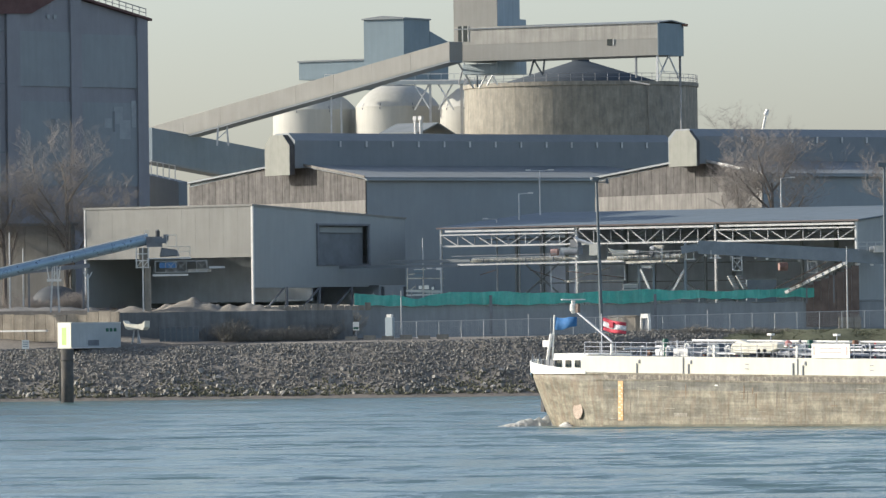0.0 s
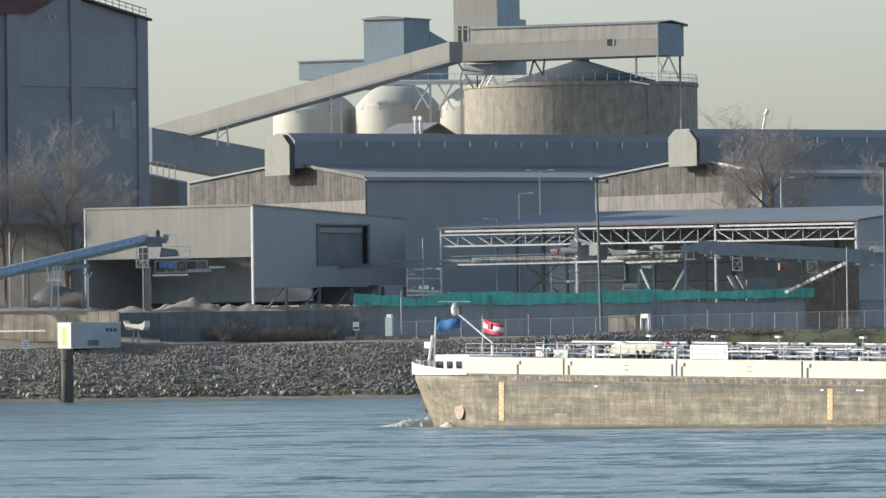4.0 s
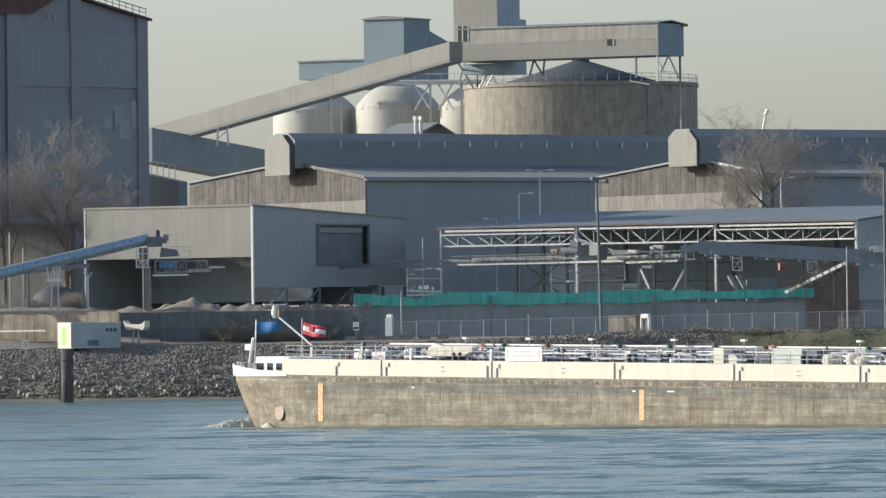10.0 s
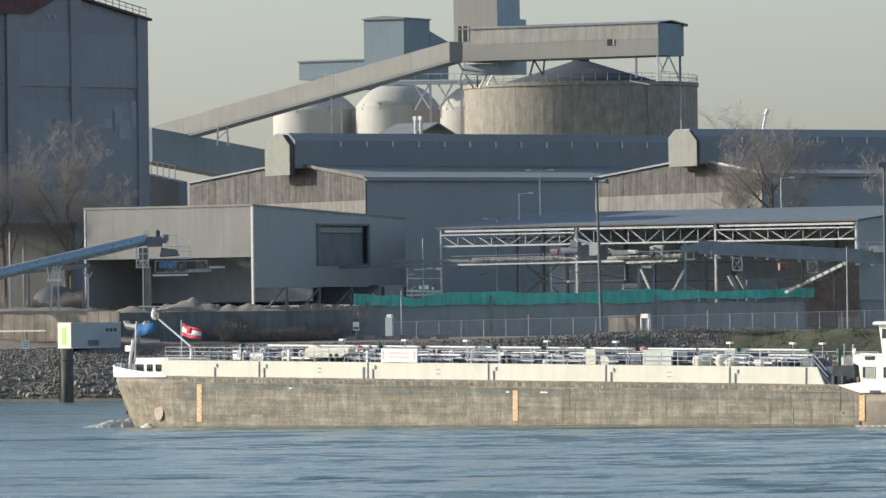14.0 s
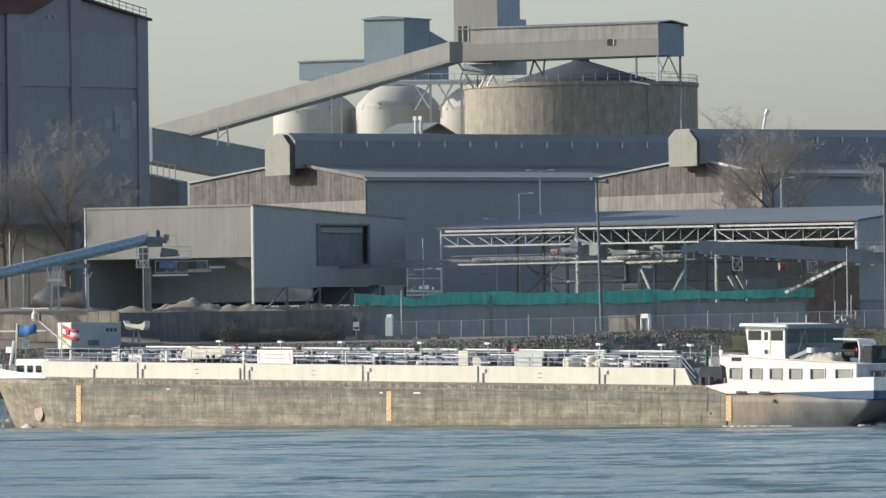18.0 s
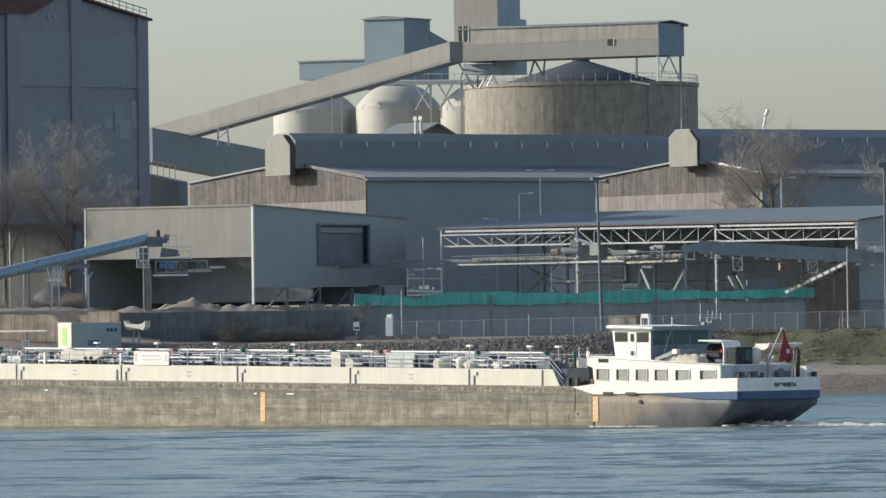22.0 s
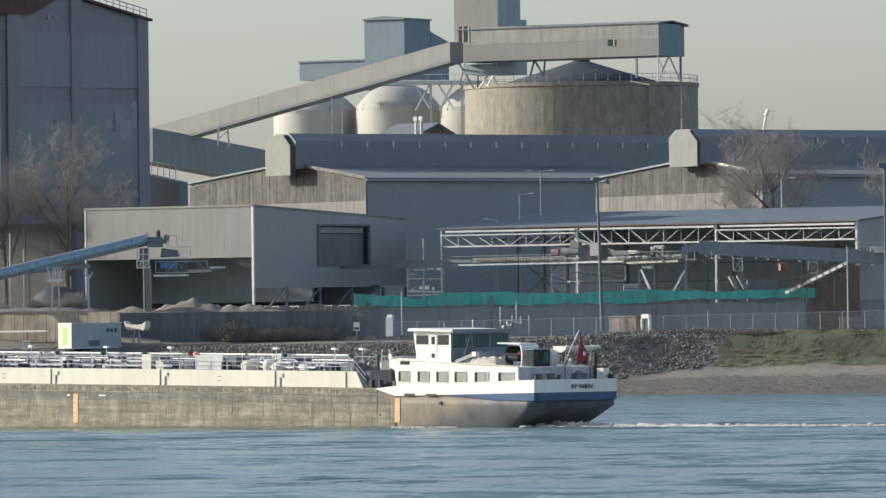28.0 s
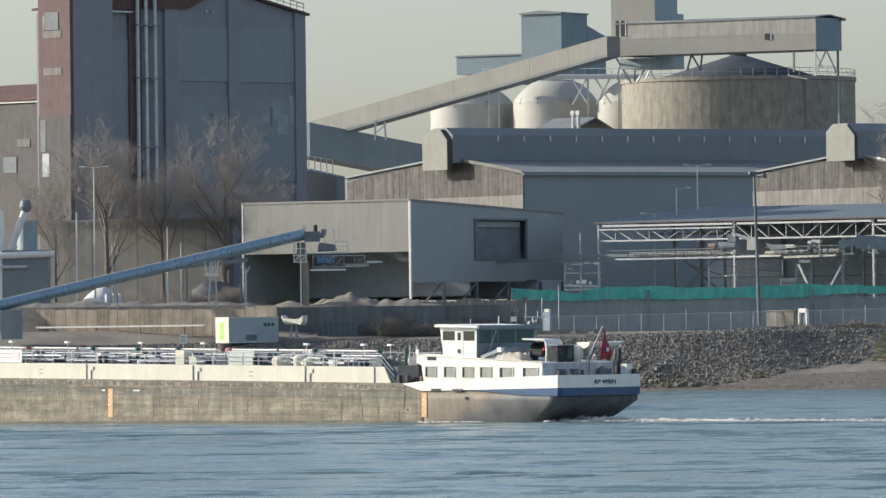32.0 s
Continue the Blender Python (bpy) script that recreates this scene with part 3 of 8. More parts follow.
def truss_shed():
    s = thing("loading_shed", "open-fronted loading shed with pale steel trusses under a grey-blue roof", "industrial shed", frame_at(48.89, 880, 29, 10.0))
    L = 56.0
    n = 14
    for i in range(n):
        a, b = -L - 0.5 + (L + 1) * i / n, -L - 0.5 + (L + 1) * (i + 1) / n - 0.03
        part("roof_sheet", prism(B(), [(-0.12, 9.9), (26, 11.95), (26, 12.1), (-0.12, 10.05)], "x", a, b), "roof_blue", s, "grey-blue corrugated roof" if i == 0 else "")
    part("fascia", box(B(), -L - 0.5, 0.5, -0.2, -0.13, 9.86, 10.04), "rust_grey", s, "rust-tinged roof edge")
    for i in range(12):
        part("rear_sheet", box(B(), -L + i * L / 12, -L + (i + 1) * L / 12 - 0.04, 25.9, 26.0, -0.5, 11.8), "shade_wall", s)
    for x in (-L + 0.3, -44, -29, -15, -0.5):
        part("rear_column", box(B(), x - 0.2, x + 0.2, 25.4, 25.8, 0, 11.8), "clad_dark", s)
    for x in (-50, -38, -24, -9):
        part("rear_window", box(B(), x, x + 5, 25.82, 25.89, 8.6, 10.2), "pale_patch", s, "pale translucent rear sheet")
    part("end_wall", prism(B(), [(0.2, -2), (26, -2), (26, 11.8), (0.2, 9.85)], "x", -0.1, 0.1), "clad_dark", s)
    part("wall_seam", box(B(), 0.1, 0.13, 6.6, 6.75, 4.5, 10.3), "steel", s)
    bays = [-L, -37.35, -18.6, 0]
    for i, x in enumerate(bays):
        part("column", box(B(), x - 0.11, x + 0.11, 0, 0.3, 0 if i < 3 else -1.2, 9.8), "white_steel", s)
        for z in (1.5, 3.0, 4.6, 6.1):
            part("cleat", box(B(), x + 0.12, x + 0.3, 0, 0.2, z, z + 0.12), "white_steel", s)
    for i, (a, b) in enumerate(zip(bays, bays[1:])):
        chords = ((9.57, 0.24, 0.5), (7.75, 0.2, 0.35)) if i == 1 else ((9.57, 0.24, 0.7), (9.12, 0.16, 0.15), (7.75, 0.2, 0.35))
        for z, w, inset in chords:
            part("truss_chord", beam(B(), (a + inset, -0.06, z), (b - 0.12, -0.06, z), w, w), "white_steel", s)
        top = 9.45 if i == 1 else 9.05
        n = 8
        for k in range(n):
            x0, x1 = a + (b - a) * k / n, a + (b - a) * (k + 1) / n
            down = k < n / 2
            # Rising braces are coloured darker, as the ones the sun misses.
            part("truss_brace", beam(B(), (x0 + 0.15, 0.14, top if down else 7.83), (x1 - 0.1, 0.14, 7.83 if down else top), 0.1 if down else 0.08), "white_steel" if down else "steel", s)
            if k < n - 1:
                part("truss_post", beam(B(), (x1, 0.16, 7.83), (x1, 0.16, top), 0.09), "dark_steel" if k % 2 else "steel", s)
    # a second truss row and frames deeper in the shade
    for y in (9.0, 18.0):
        for z in (9.9, 8.6):
            part("inner_chord", beam(B(), (-L + 0.5, y, z), (-0.5, y, z), 0.16), "clad_dark", s)
        for k in range(18):
            x0 = -L + 0.5 + k * (L - 1) / 18
            part("inner_brace", beam(B(), (x0, y, 8.6 if k % 2 else 9.9), (x0 + (L - 1) / 18, y, 9.9 if k % 2 else 8.6), 0.1), "clad_dark", s)
    for x in (-52, -45, -33, -26, -13, -6):
        part("inner_column", beam(B(), (x, 12, 0), (x, 12, 10.6), 0.3), "clad_dark", s)
    for a, b in ((-52, -45), (-33, -26), (-13, -6)):
        bm = B()
        beam(bm, (a, 12, 1.0), (b, 12, 6.5), 0.18)
        beam(bm, (b, 12, 1.0), (a, 12, 6.5), 0.18)
        part("cross_brace", bm, "clad_dark", s)
    for z in (3.2, 5.4):
        part("inner_rail", beam(B(), (-50, 14, z), (-8, 14, z), 0.14), "clad_dark", s)


M["rust_grey"] = mat("rust_stained_edge", (0.2, 0.165, 0.15), 0.85, var=0.2, scale=0.8)
truss_shed()


M["clad_upper"] = mat("ribbed_beige_cladding", (0.345, 0.33, 0.285), 0.7, var=0.1, scale=0.5, streak=0.2, per_piece=0.03)


def elevator_tower():
    """High gallery over the round store, its head tower and the sloping conveyor."""
    g = thing("conveyor_gallery", "high beige-clad conveyor gallery with head tower over the round store", "conveyor gallery", frame_at(29.97, 1020, 30))
    L = 31.95
    clad_wall(g, "cladding_sheet", -L - 0.2, 0, 0.0, lambda x: 39.0 - 0.012 * x, 36.9, 1.9, "clad_upper", 0.004, 0.08)
    clad_wall(g, "lower_sheet", -L - 0.2, 0, 0.03, lambda x: 36.92, 34.6, 7.9, "clad", 0.006, 0.08)
    part("body", box(B(), -L - 0.2, 0, 0.05, 7.2, 34.6, 38.9), "clad", g)
    part("tower_face", box(B(), -L - 0.2, -25.2, -0.06, 0.04, 38.98, 50), "clad", g, "beige tower face rising from the gallery")
    part("eaves_lamp", soften(box(B(), 0.25, 0.7, 6.6, 7.5, 38.7, 39.05), 0.05), "rust", g)
    # Blue-grey sheet puts the beige gallery's end-wall shade into colour.
    part("end_wall", box(B(), 0.0, 0.1, -0.08, 7.3, 34.6, 39.0), "tower_blue", g, "end wall coloured blue-grey for its shade")
    part("roof", prism(B(), [(-0.25, 39.0), (3.6, 39.35), (7.5, 39.0), (7.5, 39.15), (3.6, 39.5), (-0.25, 39.15)], "x", -L, 0.3), "roof_dark", g)
    for x, z in ((-7.4, 36.6), (-31.1, 39.1), (-30.2, 39.1)):
        w = 0.9 if z < 38 else 0.6
        part("window", box(B(), x - w / 2, x + w / 2, -0.16, -0.1, z - (0.45 if z < 38 else 1.75), z + 0.4), "glass", g)
        part("window_frame", box(B(), x + w / 2 + 0.02, x + w / 2 + 0.14, -0.17, -0.12, z - (0.5 if z < 38 else 1.8), z + 0.42), "white_steel", g)
    # head tower
    t = thing("head_tower", "beige and blue-grey clad elevator head tower", "tower", frame_at(8.04, 1034.5, 30))
    part("front_wall", box(B(), -6.5, 0, 0, 0.15, 39.5, 50), "clad", t)
    part("side_wall", box(B(), -0.15, 0.0, 0.16, 6.6, 32.9, 50), "blue_clad", t)
    part("annex", box(B(), -4, -0.2, 6.7, 8.7, 32.9, 40.6), "blue_clad", t)
    part("rear_wall", box(B(), -6.6, -0.2, 6.45, 6.6, 32.9, 50), "blue_clad", t)
    part("roof", box(B(), -6.7, 0.1, -0.1, 6.7, 50, 50.2), "roof_dark", t)
    part("lower_body", box(B(), -6.0, -0.3, 0.9, 6.4, 32.9, 34.3), "blue_clad", t)
    for p, q, w, m in (((2.51, 1037, 45.17), (4.76, 1041, 41.50), 0.2, "steel"), ((7.77, 1036, 45.07), (5.55, 1041, 41.49), 0.2, "steel"), ((5.37, 1043, 45.36), (5.32, 1043, 41.64), 0.22, "dark_steel"), ((6.39, 1043, 45.19), (8.11, 1045, 42.07), 0.16, "steel"), ((8.20, 1043, 44.69), (6.68, 1045, 41.93), 0.16, "steel"), ((3.55, 1044, 45.10), (2.73, 1046, 42.17), 0.16, "dark_steel")):
        strut = beam(B(), p, q, w)
        bmesh.ops.transform(strut, matrix=t.matrix_basis.inverted(), verts=strut.verts[:])
        part("brace", strut, m, t)
    part("sign_panel", box(B(), -3.4, -1.2, -0.06, -0.01, 43.0, 43.7), "white_steel", t)
    # end trestle on the store's roof
    tr = thing("gallery_trestle", "braced steel trestle carrying the gallery's outer end", "trestle", frame_at(29.97, 1020, 30))
    for x, y, z in ((-0.3, 0.3, 31.0), (-0.3, 6.9, 30.4), (-3.6, 0.3, 31.6)):
        part("leg", beam(B(), (x, y, z), (x, y, 34.6), 0.24), "steel" if y < 1 and x > -1 else "dark_steel", tr)
    part("down_pipe", beam(B(), (-0.3, 7.0, 22), (-0.3, 7.0, 30.3), 0.2), "grey_pipe", tr, "pale pipe down the store wall")
    for a, b in ((0.3, 3.6), (6.9, 3.6)):
        part("brace", beam(B(), (-0.3, a, 31.2), (-0.3, b, 34.6), 0.16), "steel", tr)
    part("brace", beam(B(), (-0.3, 0.3, 34.4), (-0.3, 2.4, 32.2), 0.08), "steel", tr)
    part("strut", beam(B(), (-0.3, 0.3, 32.4), (-0.3, 6.9, 32.4), 0.07), "steel", tr)
    part("drain_pipe", beam(B(), (-4.6, 0.3, 31.2), (-1.5, 0.3, 30.6), 0.16), "grey_pipe", tr)
    # further struts that carry the gallery over the store's cone
    for x0, x1 in ((-20.6, -19.2), (-20.6, -21.3), (-18.9, -19.2)):
        part("strut", beam(B(), (x0, 2.0, 34.6), (x1, 2.0, 32.4), 0.2), "dark_steel", tr)


M["grey_pipe"] = mat("weathered_grey_pipe", (0.3, 0.3, 0.29), 0.6, var=0.15, scale=1)
elevator_tower()


def sloped_gallery(name, label, category, p, q, w, h, material, under):
    """A closed conveyor bridge between two ends, made of sheeted bays."""
    g = thing(name, label, category)
    p, q = Vector(p), Vector(q)
    d = q - p
    across = Vector((-d.y, d.x, 0)).normalized() * (w / 2)
    n = 8
    for i in range(n):
        a, b = p + d * (i / n), p + d * ((i + 1) / n - 0.0006)
        step = 0.003 * (i % 2)
        bm = B()
        v = []
        for o in (a, b):
            for s, z in ((-1, -h / 2), (1, -h / 2), (1, h / 2), (-1, h / 2)):
                v.append(bm.verts.new(o + across * (s * (1 + step)) + Vector((0, 0, z * (1 + step)))))
        fs = [bm.faces.new([v[k] for k in f]) for f in ((0, 1, 2, 3), (7, 6, 5, 4), (0, 4, 5, 1), (1, 5, 6, 2), (2, 6, 7, 3), (3, 7, 4, 0))]
        bmesh.ops.recalc_face_normals(bm, faces=fs)
        part("bay", bm, material, g)
    part("underside_girder", beam(B(), p - Vector((0, 0, h / 2 + 0.14)), q - Vector((0, 0, h / 2 + 0.14)), w * 0.96, 0.28), under, g)
    return g


M["slate_blue"] = mat("slate_blue_cladding", (0.19, 0.236, 0.262), 0.7, var=0.06, scale=0.3, streak=0.06)
sloped_gallery("sloping_conveyor", "long sloping conveyor bridge clad in grey-beige sheet", "conveyor", (2.36, 1029, 46.22), (-40.82, 1062, 35.75), 3.0, 2.55, "clad", "roof_dark")
sloped_gallery("lower_conveyor", "dark shaded conveyor bridge leaving the brick building", "conveyor", (-41.73, 1050, 34.49), (-22.89, 1078, 31.16), 3.0, 4.55, "slate_blue", "roof_dark")


def trestle(x, y, z0, z1, w):
    t = thing("conveyor_trestle", "slender steel trestle under the sloping conveyor", "trestle", pose(x, y, 0), "conveyor trestles")
    for s in (-1, 1):
        part("leg", beam(B(), (s * w, 0, z0), (s * w * 0.75, 0, z1), 0.24), "steel", t)
    part("brace", beam(B(), (-w, 0, z0 + 0.3 * (z1 - z0)), (w * 0.8, 0, z0 + 0.7 * (z1 - z0)), 0.14), "steel", t)


trestle(-14.44, 1042, 10.4, 40.50, 0.9)
trestle(-30.68, 1053, 34.2, 37.2, 0.8)


def open_turn(prof, n=96):
    """A turned skin with no lids, so that its shading stays smooth up to the rim."""
    bm = B()
    rings = [[bm.verts.new((a * math.cos(k * 2 * math.pi / n), a * math.sin(k * 2 * math.pi / n), z)) for k in range(n)] for a, z in prof]
    for p, q in zip(rings, rings[1:]):
        for k in range(n):
            bm.faces.new((p[k], p[(k + 1) % n], q[(k + 1) % n], q[k]))
    return bm


def round_store():
    c = (20.39, 1075, 42.52)
    s = thing("round_store", "large round concrete store with streaked walls and low conical roof", "silo", pose(c[0], c[1], 0))
    R, zt = 16.8, 42.9
    part("wall", lathe(B(), [(R, 10.4), (R, zt - 0.6), (R + 0.18, zt - 0.55), (R + 0.18, zt)], 72), "silo", s, "stained grey-brown concrete wall", smooth=False)
    part("flat_rim", lathe(B(), [(R - 0.2, zt - 0.1), (R - 0.2, zt + 0.03)], 72), "cone_dark", s)
    part("roof", open_turn([(11.6, zt), (11.5, zt + 0.25), (6.5, zt + 1.75), (1.2, 46.3)], 72), "cone_dark", s, "dark conical roof", smooth=True)
    part("cap", lathe(B(), [(1.25, 46.2), (1.25, 46.85)], 24), "cone_dark", s)
    n = 60
    bm = B()
    for k in range(n):
        a, b = 2 * math.pi * k / n, 2 * math.pi * (k + 1) / n
        p, q = [(R * math.cos(t), R * math.sin(t)) for t in (a, b)]
        tube(bm, (*p, zt), (*p, zt + 1.1), 0.04, n=4)
        for z in (0.55, 1.1):
            tube(bm, (*p, zt + z), (*q, zt + z), 0.035, n=4)
    tagged(part("roof_railing", bm, "dark_steel", s), kind="stuff")
    for a in (-57,):
        x, y = (R + 0.35) * math.cos(radians(a)), (R + 0.35) * math.sin(radians(a))
        part("downpipe", tube(B(), (x, y, 30), (x, y, zt), 0.1, n=6), "concrete", s)


round_store()


def dome_silo(x, y, r, z_sh, z_top, label):
    s = thing("dome_silo", label, "silo", pose(x, y, 0), "dome silos")
    part("shell", open_turn([(r, 10.4), (r, z_sh - 5), (r, z_sh)]), "shell", s, smooth=True)
    h = z_top - z_sh
    part("cap", open_turn([(r * a, z_sh + h * b) for a, b in ((1.0, 0.0), (0.965, 0.12), (0.9, 0.31), (0.76, 0.62), (0.6, 0.88), (0.5, 0.98), (0.42, 1.02))]), "shell", s, smooth=True)
    part("hatch", lathe(B(), [(r * 0.425, z_top), (r * 0.425, z_top + 0.16), (r * 0.1, z_top + 0.3)], 40), "roof", s)
    part("seam", open_turn([(r + 0.04, z_sh - 0.1), (r + 0.04, z_sh)], 72), "shell", s)
    for k in (-2.55, -2.0, -1.2):
        a = Vector((math.cos(k), math.sin(k), 0))
        part("lifting_lug", beam(B(), a * (r + 0.08) + Vector((0, 0, z_sh - 0.4)), a * (r - 0.25) + Vector((0, 0, z_sh + 0.45)), 0.12), "dark_steel", s)


dome_silo(-18.31, 1094, 6.15, 40.25, 42.81, "pale round silo with a domed cap behind the sheds")
dome_silo(-6.09, 1088, 6.15, 40.41, 43.37, "pale round silo with a domed cap under the walkway")
dome_silo(6.16, 1098, 6.15, 40.56, 43.56, "pale round silo half hidden by the concrete store")


def blue_house():
    t = thing("elevator_house", "blue-grey clad elevator house standing over the dome silos", "tower", frame_at(-5.14, 1095, 30))
    part("front_wall", box(B(), -6.8, 0, 0, 0.2, 36, 43.2), "tower_blue", t)
    part("side_wall", box(B(), -0.2, 0.0, 0.22, 7.6, 34.0, 43.2), "tower_blue", t)
    part("back_wall", box(B(), -6.8, -0.2, 7.4, 7.6, 34, 43.2), "tower_blue", t)
    part("far_wall", box(B(), -6.8, -6.6, 0.2, 7.4, 32.9, 43.2), "tower_blue", t)
    part("roof", prism(B(), [(-7.0, 43.21), (0.2, 43.21), (0.2, 43.42), (-3.4, 43.75), (-7.0, 43.42)], "y", -0.3, 7.8), "roof_dark", t)
    part("lean_to", prism(B(), [(7.7, 34.5), (13, 34.5), (13, 40.2), (7.7, 41.6)], "x", -5.5, 0.02), "tower_blue", t)
    part("wing", box(B(), -18.2, -6.85, 0.3, 6, 34.7, 37.3), "tower_blue", t, "low side wing")
    part("wing_roof", box(B(), -18.35, -6.85, 0.1, 6.2, 37.31, 37.55), "roof_dark", t)
    b = thing("silo_walkway", "steel walkway bridge with braces over the dome silos", "walkway")
    p, q = (-16.64, 1084, 43.95), (5.91, 1076, 43.52)
    part("deck", beam(B(), p, q, 1.2, 0.62), "shed_wall", b)
    part("deck_edge", beam(B(), Vector(p) + Vector((0, -0.62, 0.28)), Vector(q) + Vector((0, -0.62, 0.28)), 0.06, 0.16), "steel", b)
    for k in range(13):
        u = Vector(p).lerp(Vector(q), k / 12)
        part("rail_post", beam(B(), u, u + Vector((0, 0, 1.2)), 0.07), "steel", b)
    part("hand_rail", beam(B(), Vector(p) + Vector((0, -0.5, 1.2)), Vector(q) + Vector((0, -0.5, 1.2)), 0.08), "steel", b)
    for x0, x1 in ((725, 757), (757, 728), (770, 800), (800, 772)):
        part("brace", beam(B(), (Vector(p).lerp(Vector(q), (x0 - 560) / 290)), (Vector(p).lerp(Vector(q), (x1 - 560) / 290)) - Vector((0, 0, 4)), 0.2), "steel", b)
    for x in (757, 815):
        u = Vector(p).lerp(Vector(q), (x - 560) / 290)
        part("column", beam(B(), (u.x, u.y, 30), u, 0.35), "steel", b)


blue_house()


def brick_mill():
    """The tall brick building: shaded long side with grey rendered fields, lit stair tower."""
    m = thing("brick_mill", "tall brick industrial building, tinted slate, with rendered wall fields and red roof", "factory building", frame_at(-37.05, 950, 45))
    W = 39.7
    def top(y):
        return 37.2 + 3.4 * (1 - abs(y + 16.5) / (16.5 if y > -16.5 else 23.2))
    outline = [(-W, 0), (0, 0), (0, 37.2), (-16.5, 40.6), (-W, 36.8)]
    ridge = [(-16.5, 0), (0, 0), (0, 37.2), (-16.5, 40.6)]
    part("body", prism(B(), ridge, "x", -30, -0.4), "brick", m, "brick wall tinted slate for haze")
    part("end_body", prism(B(), [(-W, 0), (-16.51, 0), (-16.51, 40.6), (-W, 36.8)], "x", -6.4, -0.4), "brick", m, "brick wall tinted slate for haze")
    for a, b in ((-39.7, -38), (-24, -21.8), (-13.2, -11.4), (-1.8, 0)):
        bm = B()
        prism(bm, [(a, 0), (b, 0), (b, top(b)), (a, top(a))], "x", -0.4, 0)
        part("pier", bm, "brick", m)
    for a, b, z0, z1 in ((-21.8, -13.2, 28.5, 35.4), (-11.4, -1.8, 28.5, 35.2), (-21.8, -13.2, 16, 26.6), (-11.4, -1.8, 16, 26.6), (-38, -29, 14, 33.5)):
        part("rendered_field", box(B(), -0.4, -0.25, a, b, z0, z1), "render_wall", m, "grey rendered wall field")
    random.seed(5)
    for y, z, w, h in ((-5.9, 25.0, 1.6, 2.2), (-2.8, 25.2, 0.8, 3.4), (-7.4, 24.0, 1.2, 1.2), (-4.9, 23.2, 1.9, 2.4), (-16.6, 24.0, 0.8, 0.9), (-6.0, 24.2, 0.35, 2.6), (-17.0, 37.3, 0.5, 0.5), (-15.9, 37.3, 0.5, 0.5)):
        part("wall_patch", box(B(), -0.25, -0.22 + random.uniform(0, 0.02), y, y + w, z - h / 2, z + h / 2), "void" if w in (0.35, 0.8) and h < 3 else "patch_grey", m)
    for s, (a, b) in ((1, (-16.5, 0.5)), (-1, (-16.5, -W - 0.5))):
        bm = B()
        za, zb = 40.7, 37.1
        prism(bm, [(a, za), (b, zb), (b, zb + 0.3), (a, za + 0.3)], "x", -30.3 if s > 0 else -6.7, 0.3)
        part("roof", bm, "tile", m, "red tiled roof")
    part("roof_skirt", prism(B(), [(-39.7, 37.0), (-20, 37.6), (-15.5, 39.6), (-16.5, 41.0), (-39.7, 41.0)], "x", 0.05, 0.16), "tile", m, "dull red roof edge")
    part("gutter", box(B(), 0.1, 0.3, -38, -29.5, 36.85, 37.05), "steel", m)
    # roof edge railing on the shaded slope
    for i in range(12):
        y = -0.3 - i * 1.15
        z = 37.5 + 3.4 * (-y / 16.5)
        part("rail_post", beam(B(), (0, y, z), (0, y, z + 1.1), 0.09), "dark_steel", m)
    part("hand_rail", beam(B(), (0, -0.3, 38.6), (0, -13, 41.2), 0.1), "dark_steel", m)
    part("hand_rail", beam(B(), (0, -0.3, 38.1), (0, -13, 40.7), 0.07), "dark_steel", m)
    # three silver pipes
    for y in (-29.1, -27.7, -26.2):
        part("flue_pipe", tube(B(), (0.6, y, 8), (0.6, y, 40.5), 0.24, n=10), "steel", m, "silver vertical flue pipe")
    for z in (35.2, 28.6, 20.0):
        part("pipe_bracket", box(B(), -0.1, 0.9, -29.4, -25.2, z, z + 0.18), "dark_steel", m)
    part("red_strip", box(B(), -0.22, 0.05, -30.0, -28.0, 10, 37.2), "brick_lit", m, "faded red brick strip")
    t = thing("stair_tower", "faded red brick stair tower with broken louvred openings", "tower", frame_at(-65.08, 921, 45))
    part("wall", box(B(), -6.0, 0, 0, 7, 0, 46), "brick_lit", t)
    # Thin panel puts the tower's shaded, hazy side into a slate colour.
    part("side_wall", box(B(), 0.004, 0.05, 0.5, 7, 0, 46), "brick", t, "shaded side wall panel tinted slate")
    for z0, z1, x0, x1 in ((33.6, 36.8, -5.1, -1.6), (29.0, 29.9, -5.0, -1.6)):
        part("louvre_band", box(B(), x0, x1, -0.06, -0.01, z0, z0 + 0.9), "pale_clad", t)
        if z1 - z0 > 2:
            part("broken_opening", box(B(), x0 + 0.5, x1 - 0.5, -0.09, -0.03, z0 + 1.0, z1), "void", t)
            part("louvre_side", box(B(), x0, x0 + 0.45, -0.07, -0.02, z0 + 1.0, z1 - 0.4), "pale_clad", t)
    part("lower_render", box(B(), -6.0, 0, -0.12, -0.01, 0, 24), "wing_wall", t, "grey rendered lower wall")
    part("dark_gap", box(B(), -5.6, -4.6, -0.17, -0.13, 19.5, 23.5), "void", t)
    part("window", box(B(), -5.3, -4.0, -0.17, -0.13, 16.4, 19.3), "pale_patch", t)
    low = thing("low_mill_wing", "lower rendered mill wing with a red tiled roof", "factory building", frame_at(-70.19, 932, 45))
    part("wall", box(B(), -26, 0.5, 0, 14, 0, 26.3), "wing_wall", low)
    part("roof", prism(B(), [(-0.6, 26.25), (7, 28.2), (14.6, 26.25), (14.6, 26.5), (7, 28.6), (-0.6, 26.6)], "x", -26.5, 1), "tile", low)
    part("eaves_band", box(B(), -26.2, 0.7, -0.3, -0.02, 25.95, 26.2), "white_steel", low)
